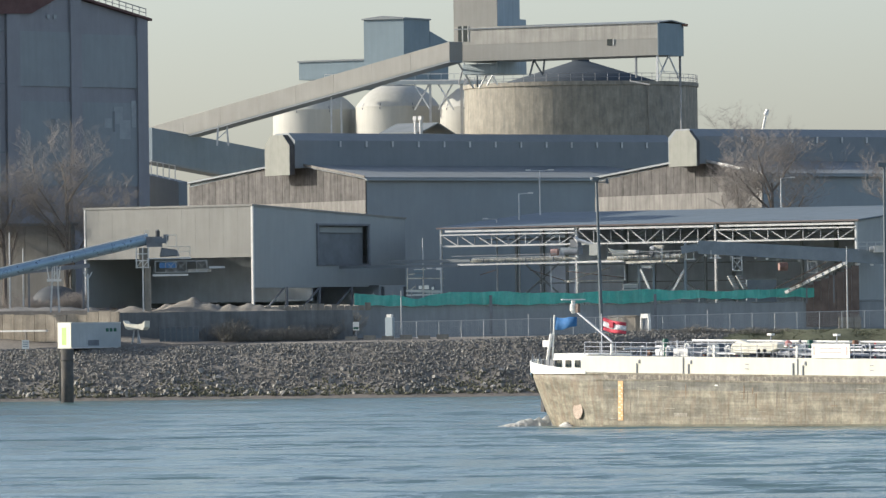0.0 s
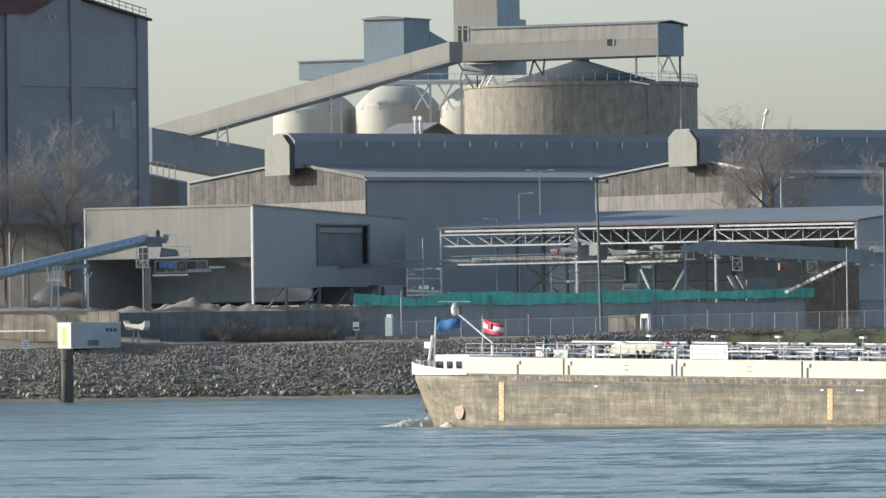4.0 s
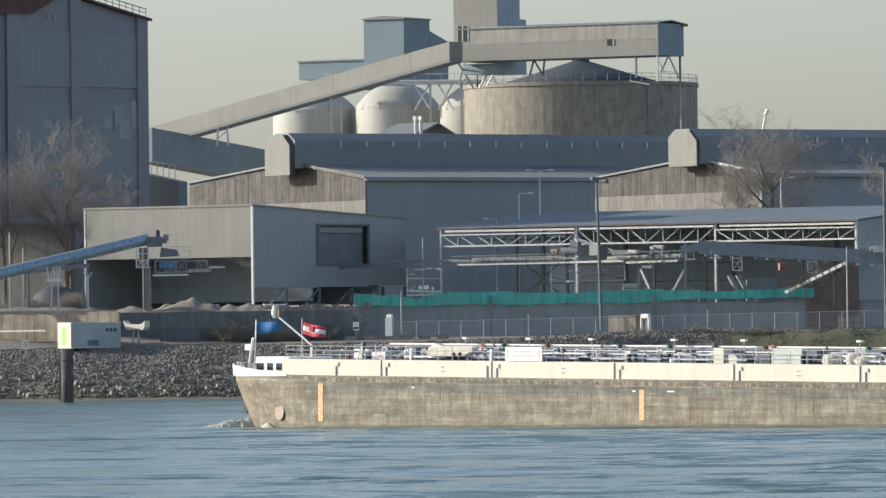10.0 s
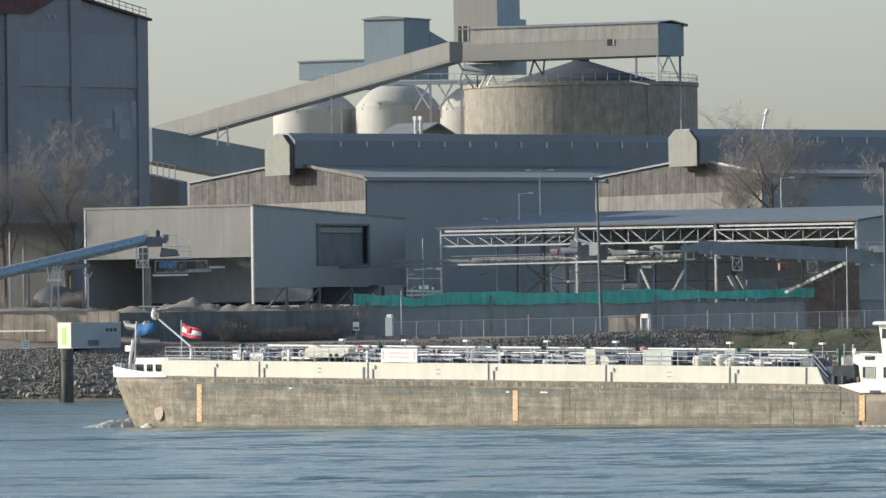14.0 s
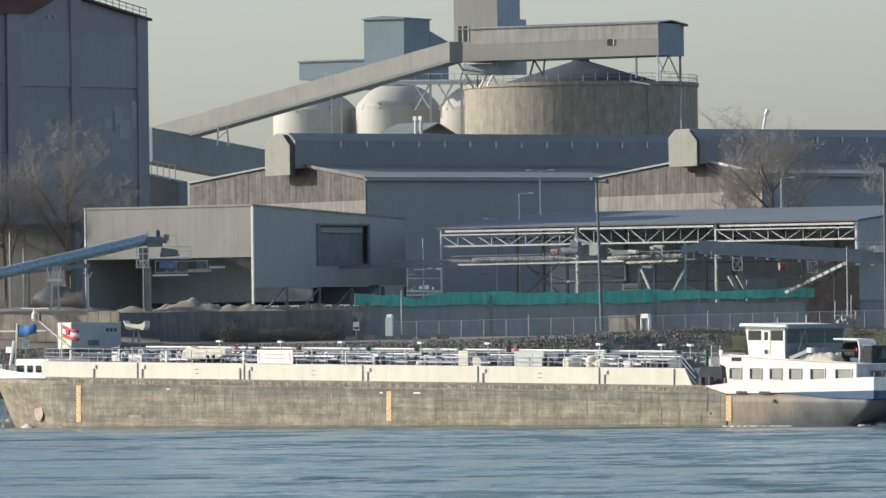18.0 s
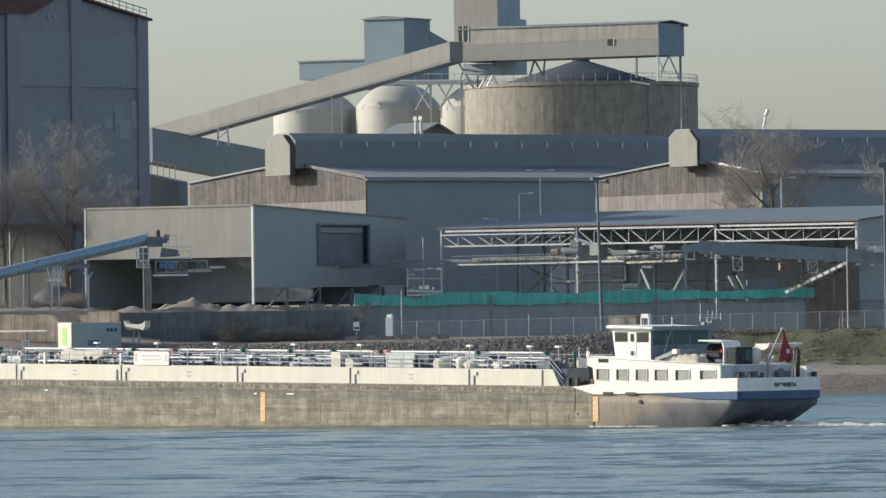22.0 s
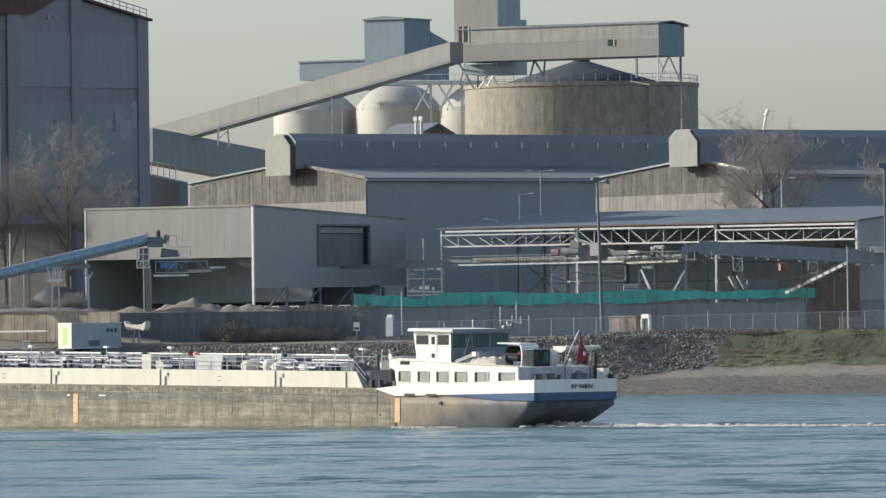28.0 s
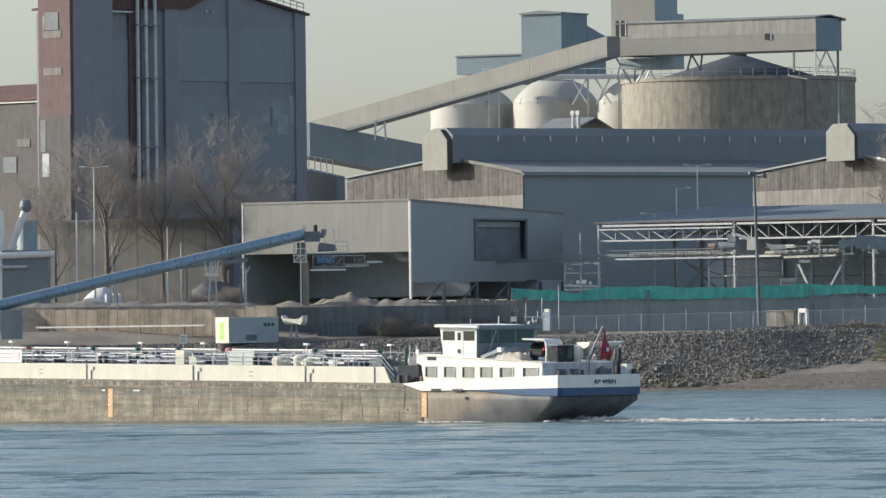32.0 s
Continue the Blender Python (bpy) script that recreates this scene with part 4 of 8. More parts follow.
    for x, z, w, h in ((-3.6, 20.4, 2.4, 1.0), (-6.4, 17.2, 2.6, 2.0), (-14, 20.4, 2.4, 1.0)):
        part("window", box(B(), x, x + w, -0.1, -0.02, z, z + h), "void" if h > 1.5 else "pale_clad", low)
    ann = thing("mill_annex", "small dark annex with railed roof beside the brick mill", "building", frame_at(-33.64, 958, 57))
    part("wall", prism(B(), [(-9, 0), (0, 0), (0, 27.12 - 10.4), (-9, 28.40 - 10.4)], "y", 0, 1.3), "roof_dark", ann)
    for k in range(5):
        part("rail_post", beam(B(), (-7 + k * 1.5, 0.1, 16.5), (-7 + k * 1.5, 0.1, 19.6 - k * 0.2), 0.08), "white_steel", ann)
    part("hand_rail", beam(B(), (-7, 0.1, 19.6), (-1, 0.1, 18.8), 0.08), "white_steel", ann)


M["patch_grey"] = mat("grey_repair_sheet", (0.33, 0.352, 0.355), 0.8, var=0.12, scale=0.8)
brick_mill()


# ---------------------------------------------------------------- trees and shrubs
def stick(v, f, p, q, r, r2):
    """A three-sided tapered stick added to plain lists."""
    d = (q - p).normalized()
    a = d.cross((0.3, 0.9, 0.2)).normalized()
    c = a.cross(d)
    k = len(v)
    for o, w in ((p, r), (q, r2)):
        v += [tuple(o + a * w), tuple(o + (c * 0.87 - a * 0.5) * w), tuple(o - (c * 0.87 + a * 0.5) * w)]
    f += [(k, k + 3, k + 4, k + 1), (k + 1, k + 4, k + 5, k + 2), (k + 2, k + 5, k + 3, k)]


def sticks(name, v, f, material, parent, label=""):
    me = bpy.data.meshes.new(name)
    me.from_pydata(v, [], f)
    me.materials.append(M[material])
    ob = tagged(new(name, me), label)
    ob.parent = parent
    return ob


def bare_tree(x, y, z, height, spread, seed, label, limbs=7, fork=0.18, fine=0.0095):
    """A leafless tree: tapered trunk, forking limbs, and very many fine twigs in an uneven crown."""
    rnd = random.Random(seed)
    t = thing("bare_tree", label, "tree", pose(x, y, z), "bare trees")
    cv, cf = [], []

    def grow(v, f, p, d, length, r, level):
        steps = 3 if level < 4 else 2
        for k in range(steps):
            d = (d + Vector((rnd.uniform(-1, 1), rnd.uniform(-1, 1), rnd.uniform(-0.35, 0.6))) * (0.16 + 0.05 * level)).normalized()
            q = p + d * (length / steps) * rnd.uniform(0.75, 1.2)
            stick(v, f, p, q, r, r * 0.8)
            p, r = q, r * 0.8
            if level < 5:
                for _ in range((2, 2, 2, 2, 3)[level]):
                    a = rnd.uniform(0, 2 * math.pi)
                    side = Vector((math.cos(a) * spread, math.sin(a) * spread * 0.8, rnd.uniform(0.0, 0.9)))
                    grow(cv if level else v, cf if level else f, p, (d * 0.6 + side * 0.7).normalized(), length * rnd.uniform(0.42, 0.72), max(fine, r * 0.5), level + 1)

    part("trunk", tube(B(), (0, 0, -0.2), (0, 0, height * 0.3), height * 0.019, height * 0.013, n=9), "bark", t)
    part("leader", tube(B(), (0, 0, height * 0.3), (rnd.uniform(-0.3, 0.3), 0, height * 0.62), height * 0.013, height * 0.006, n=7), "bark", t)
    for a in range(limbs):
        ang = a * 2 * math.pi / limbs + rnd.uniform(-0.4, 0.4)
        v, f = [], []
        lean = rnd.uniform(0.2, 1.0) * spread
        up = fork + (0.62 - fork) * (a + rnd.random()) / limbs
        start = Vector((0, 0, height * up))
        grow(v, f, start, Vector((math.cos(ang) * lean, math.sin(ang) * lean, 1)).normalized(), height * rnd.uniform(0.24, 0.34) * (1.25 - 0.5 * up), height * 0.008, 1)
        sticks("limb", v, f, "bark", t)
    tagged(sticks("crown", cv, cf, "twig", t, "open crown of fine leafless twigs"), kind="stuff")


M["twig"] = mat("fine_twigs", (0.245, 0.22, 0.195), 0.95, var=0.2, scale=2)
bare_tree(-45.8, 911, 10.2, 21.5, 1.4, 2, "tall leafless tree with brown twigs beside the brick mill", 8)
bare_tree(-53.4, 912, 10.2, 18.0, 1.3, 3, "tall leafless tree with brown twigs beside the brick mill", 6)
bare_tree(-60.2, 912, 10.2, 21.5, 1.15, 4, "tall leafless tree with brown twigs before the stair tower", 7)
bare_tree(-40.2, 915, 10.2, 15.5, 1.3, 5, "smaller leafless tree behind the beige shed", 6)
bare_tree(-66.3, 908, 10.2, 15.0, 0.8, 6, "smaller leafless tree at the yard's edge", 5)
bare_tree(41.2, 925, 10.2, 24.5, 1.35, 7, "bare tree with open crown behind the loading shed", 6, 0.3, 0.0105)
bare_tree(36.6, 924, 10.2, 18.5, 1.1, 8, "smaller bare tree with leaning limbs behind the loading shed", 4, 0.3, 0.0105)
bare_tree(57.6, 912, 10.2, 17.8, 1.1, 9, "bare tree with open crown at the end of the loading shed", 7, 0.3, 0.0105)


def shrubs():
    """Winter scrub between the bank and the yard wall."""
    rnd = random.Random(8)
    for n, (x0, x1, y0, h, count) in enumerate(((-34, -10.5, 874, 3.5, 900), (-26, -13, 871, 2.4, 500), (22, 40, 862, 0.9, 420))):
        s = tagged(thing("shrubs", "dark leafless scrub along the foot of the yard wall", "bush"), kind="stuff")
        bm = B()
        for _ in range(count):
            x, y = rnd.uniform(x0, x1), y0 + rnd.uniform(-2, 2)
            hh = h * (0.65 + 0.35 * math.sin(x * 0.7) * math.sin(x * 0.23 + 1)) * rnd.uniform(0.5, 1.1)
            p = Vector((x, y, 6.6))
            for _k in range(3):
                q = Vector((x + rnd.uniform(-1, 1) * 0.55 * h, y + rnd.uniform(-0.5, 0.5), 6.6 + hh * rnd.uniform(0.5, 1)))
                tube(bm, p, q, 0.025, 0.012, n=3)
                for _j in range(3):
                    e = q + Vector((rnd.uniform(-0.6, 0.6), rnd.uniform(-0.3, 0.3), rnd.uniform(-0.2, 0.5)))
                    tube(bm, p.lerp(q, rnd.uniform(0.5, 1)), e, 0.016, 0.009, n=3)
        tagged(part("scrub", bm, "shrub", s), kind="stuff")


shrubs()


def thicket():
    """Low dark brushwood in front of the mill's foot."""
    rnd = random.Random(18)
    s = tagged(thing("thicket", "dark leafless brushwood before the brick mill", "bush"), kind="stuff")
    for x0, x1, y0, h, count in ((-68, -38, 908, 2.4, 420), (-50, -43, 897, 3.4, 700)):
        v, f = [], []
        for _ in range(count):
            x, y = rnd.uniform(x0, x1), y0 + rnd.uniform(-2, 2)
            hh = h * (0.65 + 0.35 * math.sin(x * 0.5) * math.sin(x * 0.19 + 2)) * rnd.uniform(0.45, 1.1)
            p = Vector((x, y, 10.2))
            q = p + Vector((rnd.uniform(-0.4, 0.4) * hh, rnd.uniform(-0.1, 0.1) * hh, hh))
            stick(v, f, p, q, 0.02, 0.01)
            for _k in range(9):
                a = p.lerp(q, rnd.uniform(0.15, 1))
                stick(v, f, a, a + Vector((rnd.uniform(-0.35, 0.35) * hh, rnd.uniform(-0.1, 0.1) * hh, rnd.uniform(0.05, 0.3) * hh)), 0.013, 0.007)
        tagged(sticks("brush", v, f, "twig", s), kind="stuff")


thicket()


def grass_tufts():
    rnd = random.Random(12)
    g = tagged(thing("bank_grass", "rough grass and dead stems on the sloping bank", "grass"), kind="stuff")
    v, f = [], []
    for _ in range(15000):
        x = rnd.uniform(26, 75)
        s = rnd.uniform(0.64, 1.0)
        y, z = on_bank(x, s)
        if x < rubble_end(s) + 0.5:
            continue
        h, w, a = rnd.uniform(0.03, 0.1), rnd.uniform(0.04, 0.1), rnd.uniform(0, 3.14)
        k = len(v)
        v += [(x - w * math.cos(a), y - w * math.sin(a), z - 0.05), (x + w * math.cos(a), y + w * math.sin(a), z - 0.05), (x + rnd.uniform(-0.1, 0.1), y + rnd.uniform(-0.1, 0.1), z + h)]
        f.append((k, k + 1, k + 2))
    me = bpy.data.meshes.new("tufts")
    me.from_pydata(v, [], f)
    me.materials.append(M["grass"])
    ob = tagged(new("tufts", me), kind="stuff")
    ob.parent = g


grass_tufts()


def tussocks():
    rnd = random.Random(66)
    g = tagged(thing("dry_tussocks", "pale dry grass tussocks low on the grassy bank", "grass"), kind="stuff")
    v, f = [], []
    for _ in range(120):
        x, s = rnd.gauss(36, 4.5), rnd.uniform(0.53, 0.72)
        if x < rubble_end(s) or x > 60:
            continue
        y, z = on_bank(x, s)
        for _k in range(34):
            a, h = rnd.uniform(0, 6.28), rnd.uniform(0.12, 0.34)
            p = Vector((x + rnd.gauss(0, 0.18), y + rnd.gauss(0, 0.18), z - 0.05))
            stick(v, f, p, p + Vector((0.3 * math.cos(a) * h, 0.3 * math.sin(a) * h - 0.1, h)), 0.018, 0.006)
    tagged(sticks("stems", v, f, "dry_grass", g), kind="stuff")


M["dry_grass"] = mat("dry_grass_stems", (0.22, 0.2, 0.125), 0.95, var=0.25, scale=1)
tussocks()


# ---------------------------------------------------------------- left yard: wall, heaps, conveyor, container, pile
def left_yard():
    w = thing("bunker_wall", "row of weathered concrete bunker panels holding gravel", "retaining wall", pose(-37.44, 865, 0, 0, 0, -27), kind="structure")
    x, i = -0.05, 0
    while x > -40:
        wd = 1.55 if i % 3 else 1.2
        z = 9.8 + (0.35 if x > -4 else 0) + 0.05 * math.sin(i * 2.1) - 0.012 * x
        part("panel", soften(box(B(), x - wd + 0.05, x, 0, 0.3, 6.0, z), 0.03), "bunker", w)
        x -= wd
        i += 1
    part("lower_ledge", box(B(), -32, -9, -1.2, -0.9, 7.95, 8.15), "white_steel", w)
    for x in (-30, -24, -18, -12):
        part("ledge_post", box(B(), x, x + 0.2, -1.15, -0.95, 6.4, 7.95), "concrete", w)
    heaps = thing("gravel_heaps", "low heaps of pale gravel and rubble in the yard", "gravel heap", kind="stuff")
    rnd = random.Random(4)
    for x0, x1, yc, depth, high in ((-39, -18, 878, 3.5, 1.5), (-78, -39.5, 890, 7, 1.7), (-36, -24, 882, 3, 1.9)):
        bm = B()
        nx, ny = int((x1 - x0) / 0.35), 9
        rows = []
        for i in range(nx + 1):
            x = x0 + (x1 - x0) * i / nx
            ends = min(1, (x - x0) / 2.5, (x1 - x) / 2.5)
            lump = 0.55 + 0.5 * noise.noise((x * 0.22, yc, 1.0)) + (0.22 if yc != 890 else 0.08) * noise.noise((x * 0.9, yc, 2.0))
            rows.append([bm.verts.new((x, yc + depth * (k / ny - 0.5) * 2, 10.0 + high * max(0.05, lump) * ends * math.sin(math.pi * k / ny) ** 0.8 + 0.16 * noise.noise((x * 2.1, k * 0.9, 3.0)))) for k in range(ny + 1)])
        for p, q in zip(rows, rows[1:]):
            for k in range(ny):
                bm.faces.new((p[k], q[k], q[k + 1], p[k + 1]))
        part("heap", bm, "soil" if yc == 890 else "gravel", heaps, smooth=True)
    dark = thing("dark_stockpile", "dark rounded stockpile beneath the tube conveyor", "stockpile", pose(-46.6, 902, 9.9))
    bm = open_turn([(3.5, 0), (3.3, 1.3), (2.7, 2.5), (1.7, 3.2), (0.7, 3.5), (0.05, 3.55)], 28)
    for q in bm.verts:
        q.co *= 1 + 0.1 * noise.noise(q.co * 0.7)
    part("pile", bm, "dark_pile", dark, smooth=True)
    sheet = thing("covered_stockpile", "small stockpile under a bright white sheet", "stockpile", pose(-60.9, 899, 9.9))
    bm = open_turn([(2.3, 0), (2.1, 1.0), (1.5, 2.1), (0.8, 2.75), (0.05, 2.95)], 22)
    for q in bm.verts:
        q.co.x += 0.35 * q.co.z
        q.co *= 1 + 0.14 * noise.noise(q.co * 0.9)
    part("white_sheet", bm, "flag_white", sheet, smooth=True)
    wall = thing("block_wall", "row of stacked concrete blocks in front of the gravel", "block wall")
    for i in range(16):
        px = -20.78 + i * 0.78
        part("block", soften(box(B(), px, px + 0.7, 876, 876.7, 10.0, 10.5 + 0.45 * rnd.random()), 0.04), "concrete", wall)
    low = thing("yard_bund", "dark low concrete bund below the gravel heaps", "wall", kind="structure")
    part("bund", box(B(), -37.74, -10.47, 872.0, 872.4, 6.6, 10.05), "bund", low)
    # enclosed tube conveyor with its loading head
    c = thing("tube_conveyor", "sloping blue-grey tube conveyor with a platform at its upper end", "conveyor")
    p, q = Vector((-73.03, 866, 9.93)), Vector((-34.49, 876, 18.64))
    n = 9
    for k in range(n):
        a, b = p.lerp(q, k / n), p.lerp(q, (k + 0.985) / n)
        part("tube_section", tube(B(), a, b, 0.66, n=18), "tube", c, smooth=False)
        part("flange", tube(B(), b, p.lerp(q, (k + 1) / n), 0.74, n=18), "tube", c)
    d = (q - p).normalized()
    part("top_ridge", beam(B(), p + Vector((0, -0.1, 0.66)), q + Vector((0, -0.1, 0.66)), 0.3, 0.1), "white_steel", c)
    hx, hy, hz = q

    def frame_box(x0, x1, z0, z1, y, w, m, cross=False):
        """An open rectangular frame of bars."""
        bm = B()
        for a, b in (((x0, z0), (x1, z0)), ((x1, z0), (x1, z1)), ((x1, z1), (x0, z1)), ((x0, z1), (x0, z0))):
            beam(bm, (a[0], y, a[1]), (b[0], y, b[1]), w)
        if cross:
            beam(bm, (x0, y, z0), (x1, y, z1), w * 0.7)
            beam(bm, (x1, y, z0), (x0, y, z1), w * 0.7)
        return part("guard_frame", bm, m, c)

    part("head_drum", soften(box(B(), hx - 0.1, hx + 1.7, hy - 0.9, hy + 0.9, hz - 0.9, hz + 0.3), 0.2), "dark_steel", c, "dark drive head")
    part("gear_box", soften(box(B(), hx + 0.9, hx + 2.2, hy - 1.1, hy - 0.2, hz - 0.5, hz + 0.1), 0.1), "deck", c)
    part("motor", soften(tube(B(), (hx + 1.2, hy - 0.4, hz + 0.2), (hx + 1.2, hy - 0.4, hz + 1.0), 0.26, n=12), 0.05), "black", c)
    part("motor_cap", tube(B(), (hx + 1.2, hy - 0.4, hz + 1.0), (hx + 1.2, hy - 0.4, hz + 1.12), 0.18, n=10), "dark_steel", c)
    frame_box(hx - 0.3, hx + 0.15, hz + 0.2, hz + 1.0, hy - 0.7, 0.06, "steel")
    part("switch_box", soften(box(B(), hx + 1.9, hx + 2.5, hy - 0.9, hy - 0.4, hz - 0.2, hz + 0.55), 0.05), "dark_steel", c)
    frame_box(hx + 2.3, hx + 3.4, hz - 0.9, hz + 0.45, hy - 0.95, 0.07, "steel")
    part("chute", soften(prism(B(), [(hx + 1.4, hz - 2.1), (hx + 3.8, hz - 2.0), (hx + 3.4, hz - 1.25), (hx + 1.6, hz - 1.0)], "y", hy - 0.6, hy + 0.5), 0.12), "dark_steel", c, "dark discharge chute")
    part("platform", box(B(), hx - 0.1, hx + 5.1, hy - 1.0, hy + 0.9, hz - 2.35, hz - 2.22), "steel", c)
    frame_box(hx + 3.6, hx + 5.0, hz - 2.2, hz - 0.9, hy - 0.95, 0.08, "steel")
    part("guard_bar", beam(B(), (hx + 3.6, hy - 0.95, hz - 1.5), (hx + 5.0, hy - 0.95, hz - 1.5), 0.06), "steel", c)
    # lower gantry with the blue sheet and pale deck
    for k in range(5):
        x0 = hx + 0.9 + k * 1.22
        frame_box(x0, x0 + 1.2, hz - 3.9, hz - 2.6, hy - 0.9, 0.07, "steel", k in (1, 2, 4))
    part("blue_cover", soften(box(B(), hx + 1.4, hx + 3.4, hy - 0.8, hy + 0.6, hz - 3.4, hz - 2.75), 0.1), "blue_tarp", c, "blue plastic cover")
    part("deck_strip", box(B(), hx + 0.6, hx + 4.7, hy - 1.1, hy + 0.8, hz - 4.35, hz - 4.12), "white_steel", c, "pale lower edge of the gantry")
    part("deck_strip", box(B(), hx + 4.7, hx + 7.4, hy - 0.9, hy + 0.8, hz - 3.9, hz - 3.55), "tan_deck", c)
    part("deck_strip", box(B(), hx + 7.2, hx + 9.0, hy - 0.9, hy + 0.8, hz - 3.5, hz - 3.25), "steel", c)
    # white frame tower on the column
    for x in (-1.3, -0.55, 0.1):
        part("frame_post", beam(B(), (hx + x, hy - 0.95, hz - 3.4), (hx + x, hy - 0.95, hz - 0.9), 0.14), "white_steel", c)
    for z in (-3.3, -2.5, -1.7):
        part("frame_bar", beam(B(), (hx - 1.4, hy - 0.97, hz + z), (hx + 0.2, hy - 0.97, hz + z), 0.13), "white_steel", c)
    for x0 in (-1.3, -0.55):
        part("frame_brace", beam(B(), (hx + x0, hy - 0.99, hz - 3.3), (hx + x0 + 0.65, hy - 0.99, hz - 2.5), 0.09), "white_steel", c)
    part("frame_core", soften(box(B(), hx - 1.0, hx + 0.0, hy - 0.6, hy + 0.6, hz - 3.2, hz - 1.0), 0.05), "concrete", c)
    part("column", soften(box(B(), hx - 0.35, hx + 0.35, hy - 0.4, hy + 0.4, 10.0, hz - 3.1), 0.05), "concrete", c, "grey concrete column")
    # Pale bar standing along the column's left edge.
    part("ladder", beam(B(), (hx - 0.55, hy - 0.5, 10.0), (hx - 0.55, hy - 0.5, hz - 3.1), 0.18, 0.1), "white_steel", c)
    for f, dz in ((0.72, 0), (0.42, 0), (0.12, 0)):
        m = p.lerp(q, f)
        for s in (-0.5, 0.5):
            part("support_leg", beam(B(), (m.x + s, m.y, 7.0 if f < 0.3 else 10.2), (m.x + s * 0.5, m.y, m.z - 0.6), 0.2), "steel", c)
        part("support_brace", beam(B(), (m.x - 0.5, m.y, m.z - 2.2), (m.x + 0.5, m.y, m.z - 0.9), 0.1), "steel", c)
    m = p.lerp(q, 0.1)
    part("tail_house", soften(box(B(), m.x - 0.4, m.x + 1.9, m.y - 1, m.y + 1, 6.7, m.z - 0.7), 0.06), "dark_wall", c)
    hang = p.lerp(q, 0.72)
    for s in (-0.9, 0.0, 0.7):
        part("hanger", beam(B(), (hang.x + s, hang.y - 0.7, hang.z - 0.6), (hang.x + s * 0.7, hang.y - 0.7, hang.z - 2.2), 0.12), "white_steel", c)
    part("counterweight", soften(box(B(), hang.x - 0.9, hang.x + 0.8, hang.y - 0.9, hang.y - 0.4, hang.z - 2.4, hang.z - 2.1), 0.04), "white_steel", c)
    k = thing("belt_bridge", "thin steel belt bridge behind the tube conveyor", "conveyor")
    a, b = Vector((-49.94, 888, 15.09)), Vector((-41.86, 888, 15.80))
    part("girder", beam(B(), a, b, 0.4, 0.5), "dark_steel", k)
    for u in (0.1, 0.9):
        e = a.lerp(b, u)
        part("leg", beam(B(), (e.x, e.y, 10.4), e, 0.2), "dark_steel", k)
    st = thing("slender_stand", "slender steel stand with a forked head", "stand", pose(-41.36, 872, 0))
    part("post", beam(B(), (0, 0, 8.6), (0, 0, 14.64), 0.2), "steel", st)
    for s in (-1, 1):
        part("fork", beam(B(), (0, 0, 13.98), (s * 0.5, 0, 14.84), 0.13), "steel", st)
        part("foot", beam(B(), (0, 0, 10.1), (s * 0.5, 0, 8.9), 0.13), "steel", st)
    # site container beside the bank
    o = thing("site_container", "white site container with a lime stripe and side greyed for shade", "container", pose(-42.74, 859, 5.95, 0, 0, -50))
    # White container's body greyed, so its shaded side is in the colour.
    part("body", soften(box(B(), -2.6, -0.01, 0.02, 7.2, 0, 3.0), 0.04), "grey_panel", o)
    part("end_wall", box(B(), -2.57, -0.04, -0.01, 0.015, 0.03, 2.97), "cream", o, "white sunlit end")
    part("stripe", box(B(), -1.75, -0.95, -0.03, -0.004, 0.4, 2.4), "lime", o, "lime green stripe")
    for i in range(14):
        part("rib", box(B(), 0.0, 0.012, 0.2 + i * 0.5, 0.45 + i * 0.5, 0.12, 2.72), "grey_panel", o)
    for z in (0.0, 2.88):
        part("frame_rail", box(B(), 0.0, 0.05, 0, 7.2, z, z + 0.12), "steel", o)
    for i, y in enumerate((4.3, 4.85, 5.45)):
        part("logo_bar", box(B(), 0.036, 0.05, y + 0.7, y + 1.1, 1.9, 2.3), "green", o, "plain green logo shape")
    part("hatch", box(B(), 0.036, 0.05, 2.4, 4.0, 0.3, 0.95), "deck", o)
    # dolphin pile in the river
    d = thing("mooring_pile", "thick dark steel mooring pile standing in the river", "pile", pose(-41.47, 823, 0))
    part("shaft", tube(B(), (0, 0, -3), (0, 0, 5.9), 0.72, n=24), "pile", d, smooth=True)
    part("collar", tube(B(), (0, 0, 4.6), (0, 0, 4.75), 0.76, n=24), "pile", d)
    # Pale strip puts the pile's sunlit left edge into colour.
    part("ladder", box(B(), -0.86, -0.72, -0.25, 0.2, 0.2, 5.6), "concrete", d)
    # cream cradle on trestle legs
    s = thing("cradle", "cream saddle-shaped cradle on splayed trestle legs", "stand", pose(-35.39, 864, 0, 0, 0, -35))
    prof = [(-1.6, 9.1), (-1.2, 8.75), (0, 8.6), (1.1, 8.7), (1.55, 9.05), (1.5, 8.3), (1.2, 7.95), (0.5, 8.1), (-0.8, 8.0), (-1.3, 8.2)]
    part("saddle", prism(B(), prof, "y", -0.5, 0.5), "cream", s, "cream curved saddle")
    for a, b in ((-0.3, -0.7), (0.1, 0.5), (0.2, 0.2)):
        part("leg", beam(B(), (a, 0, 8.1), (b, 0, 6.4), 0.14), "steel", s)
    for i in range(7):
        px = -32.85 + i * 0.66
        b = thing("gas_cage", "blue-grey storage cabinet in a row on the bank", "cabinet", pose(px, 866, 6.5), "cabinets")
        part("body", soften(box(B(), 0.08, 0.55, 0.1, 0.6, 0.1, 1.55 + 0.12 * (i % 3)), 0.03), "shade_slate", b)
        for px in (0.02, 0.56):
            part("post", box(B(), px, px + 0.06, 0, 0.06, 0, 1.9 + 0.1 * (i % 2)), "dark_steel", b)
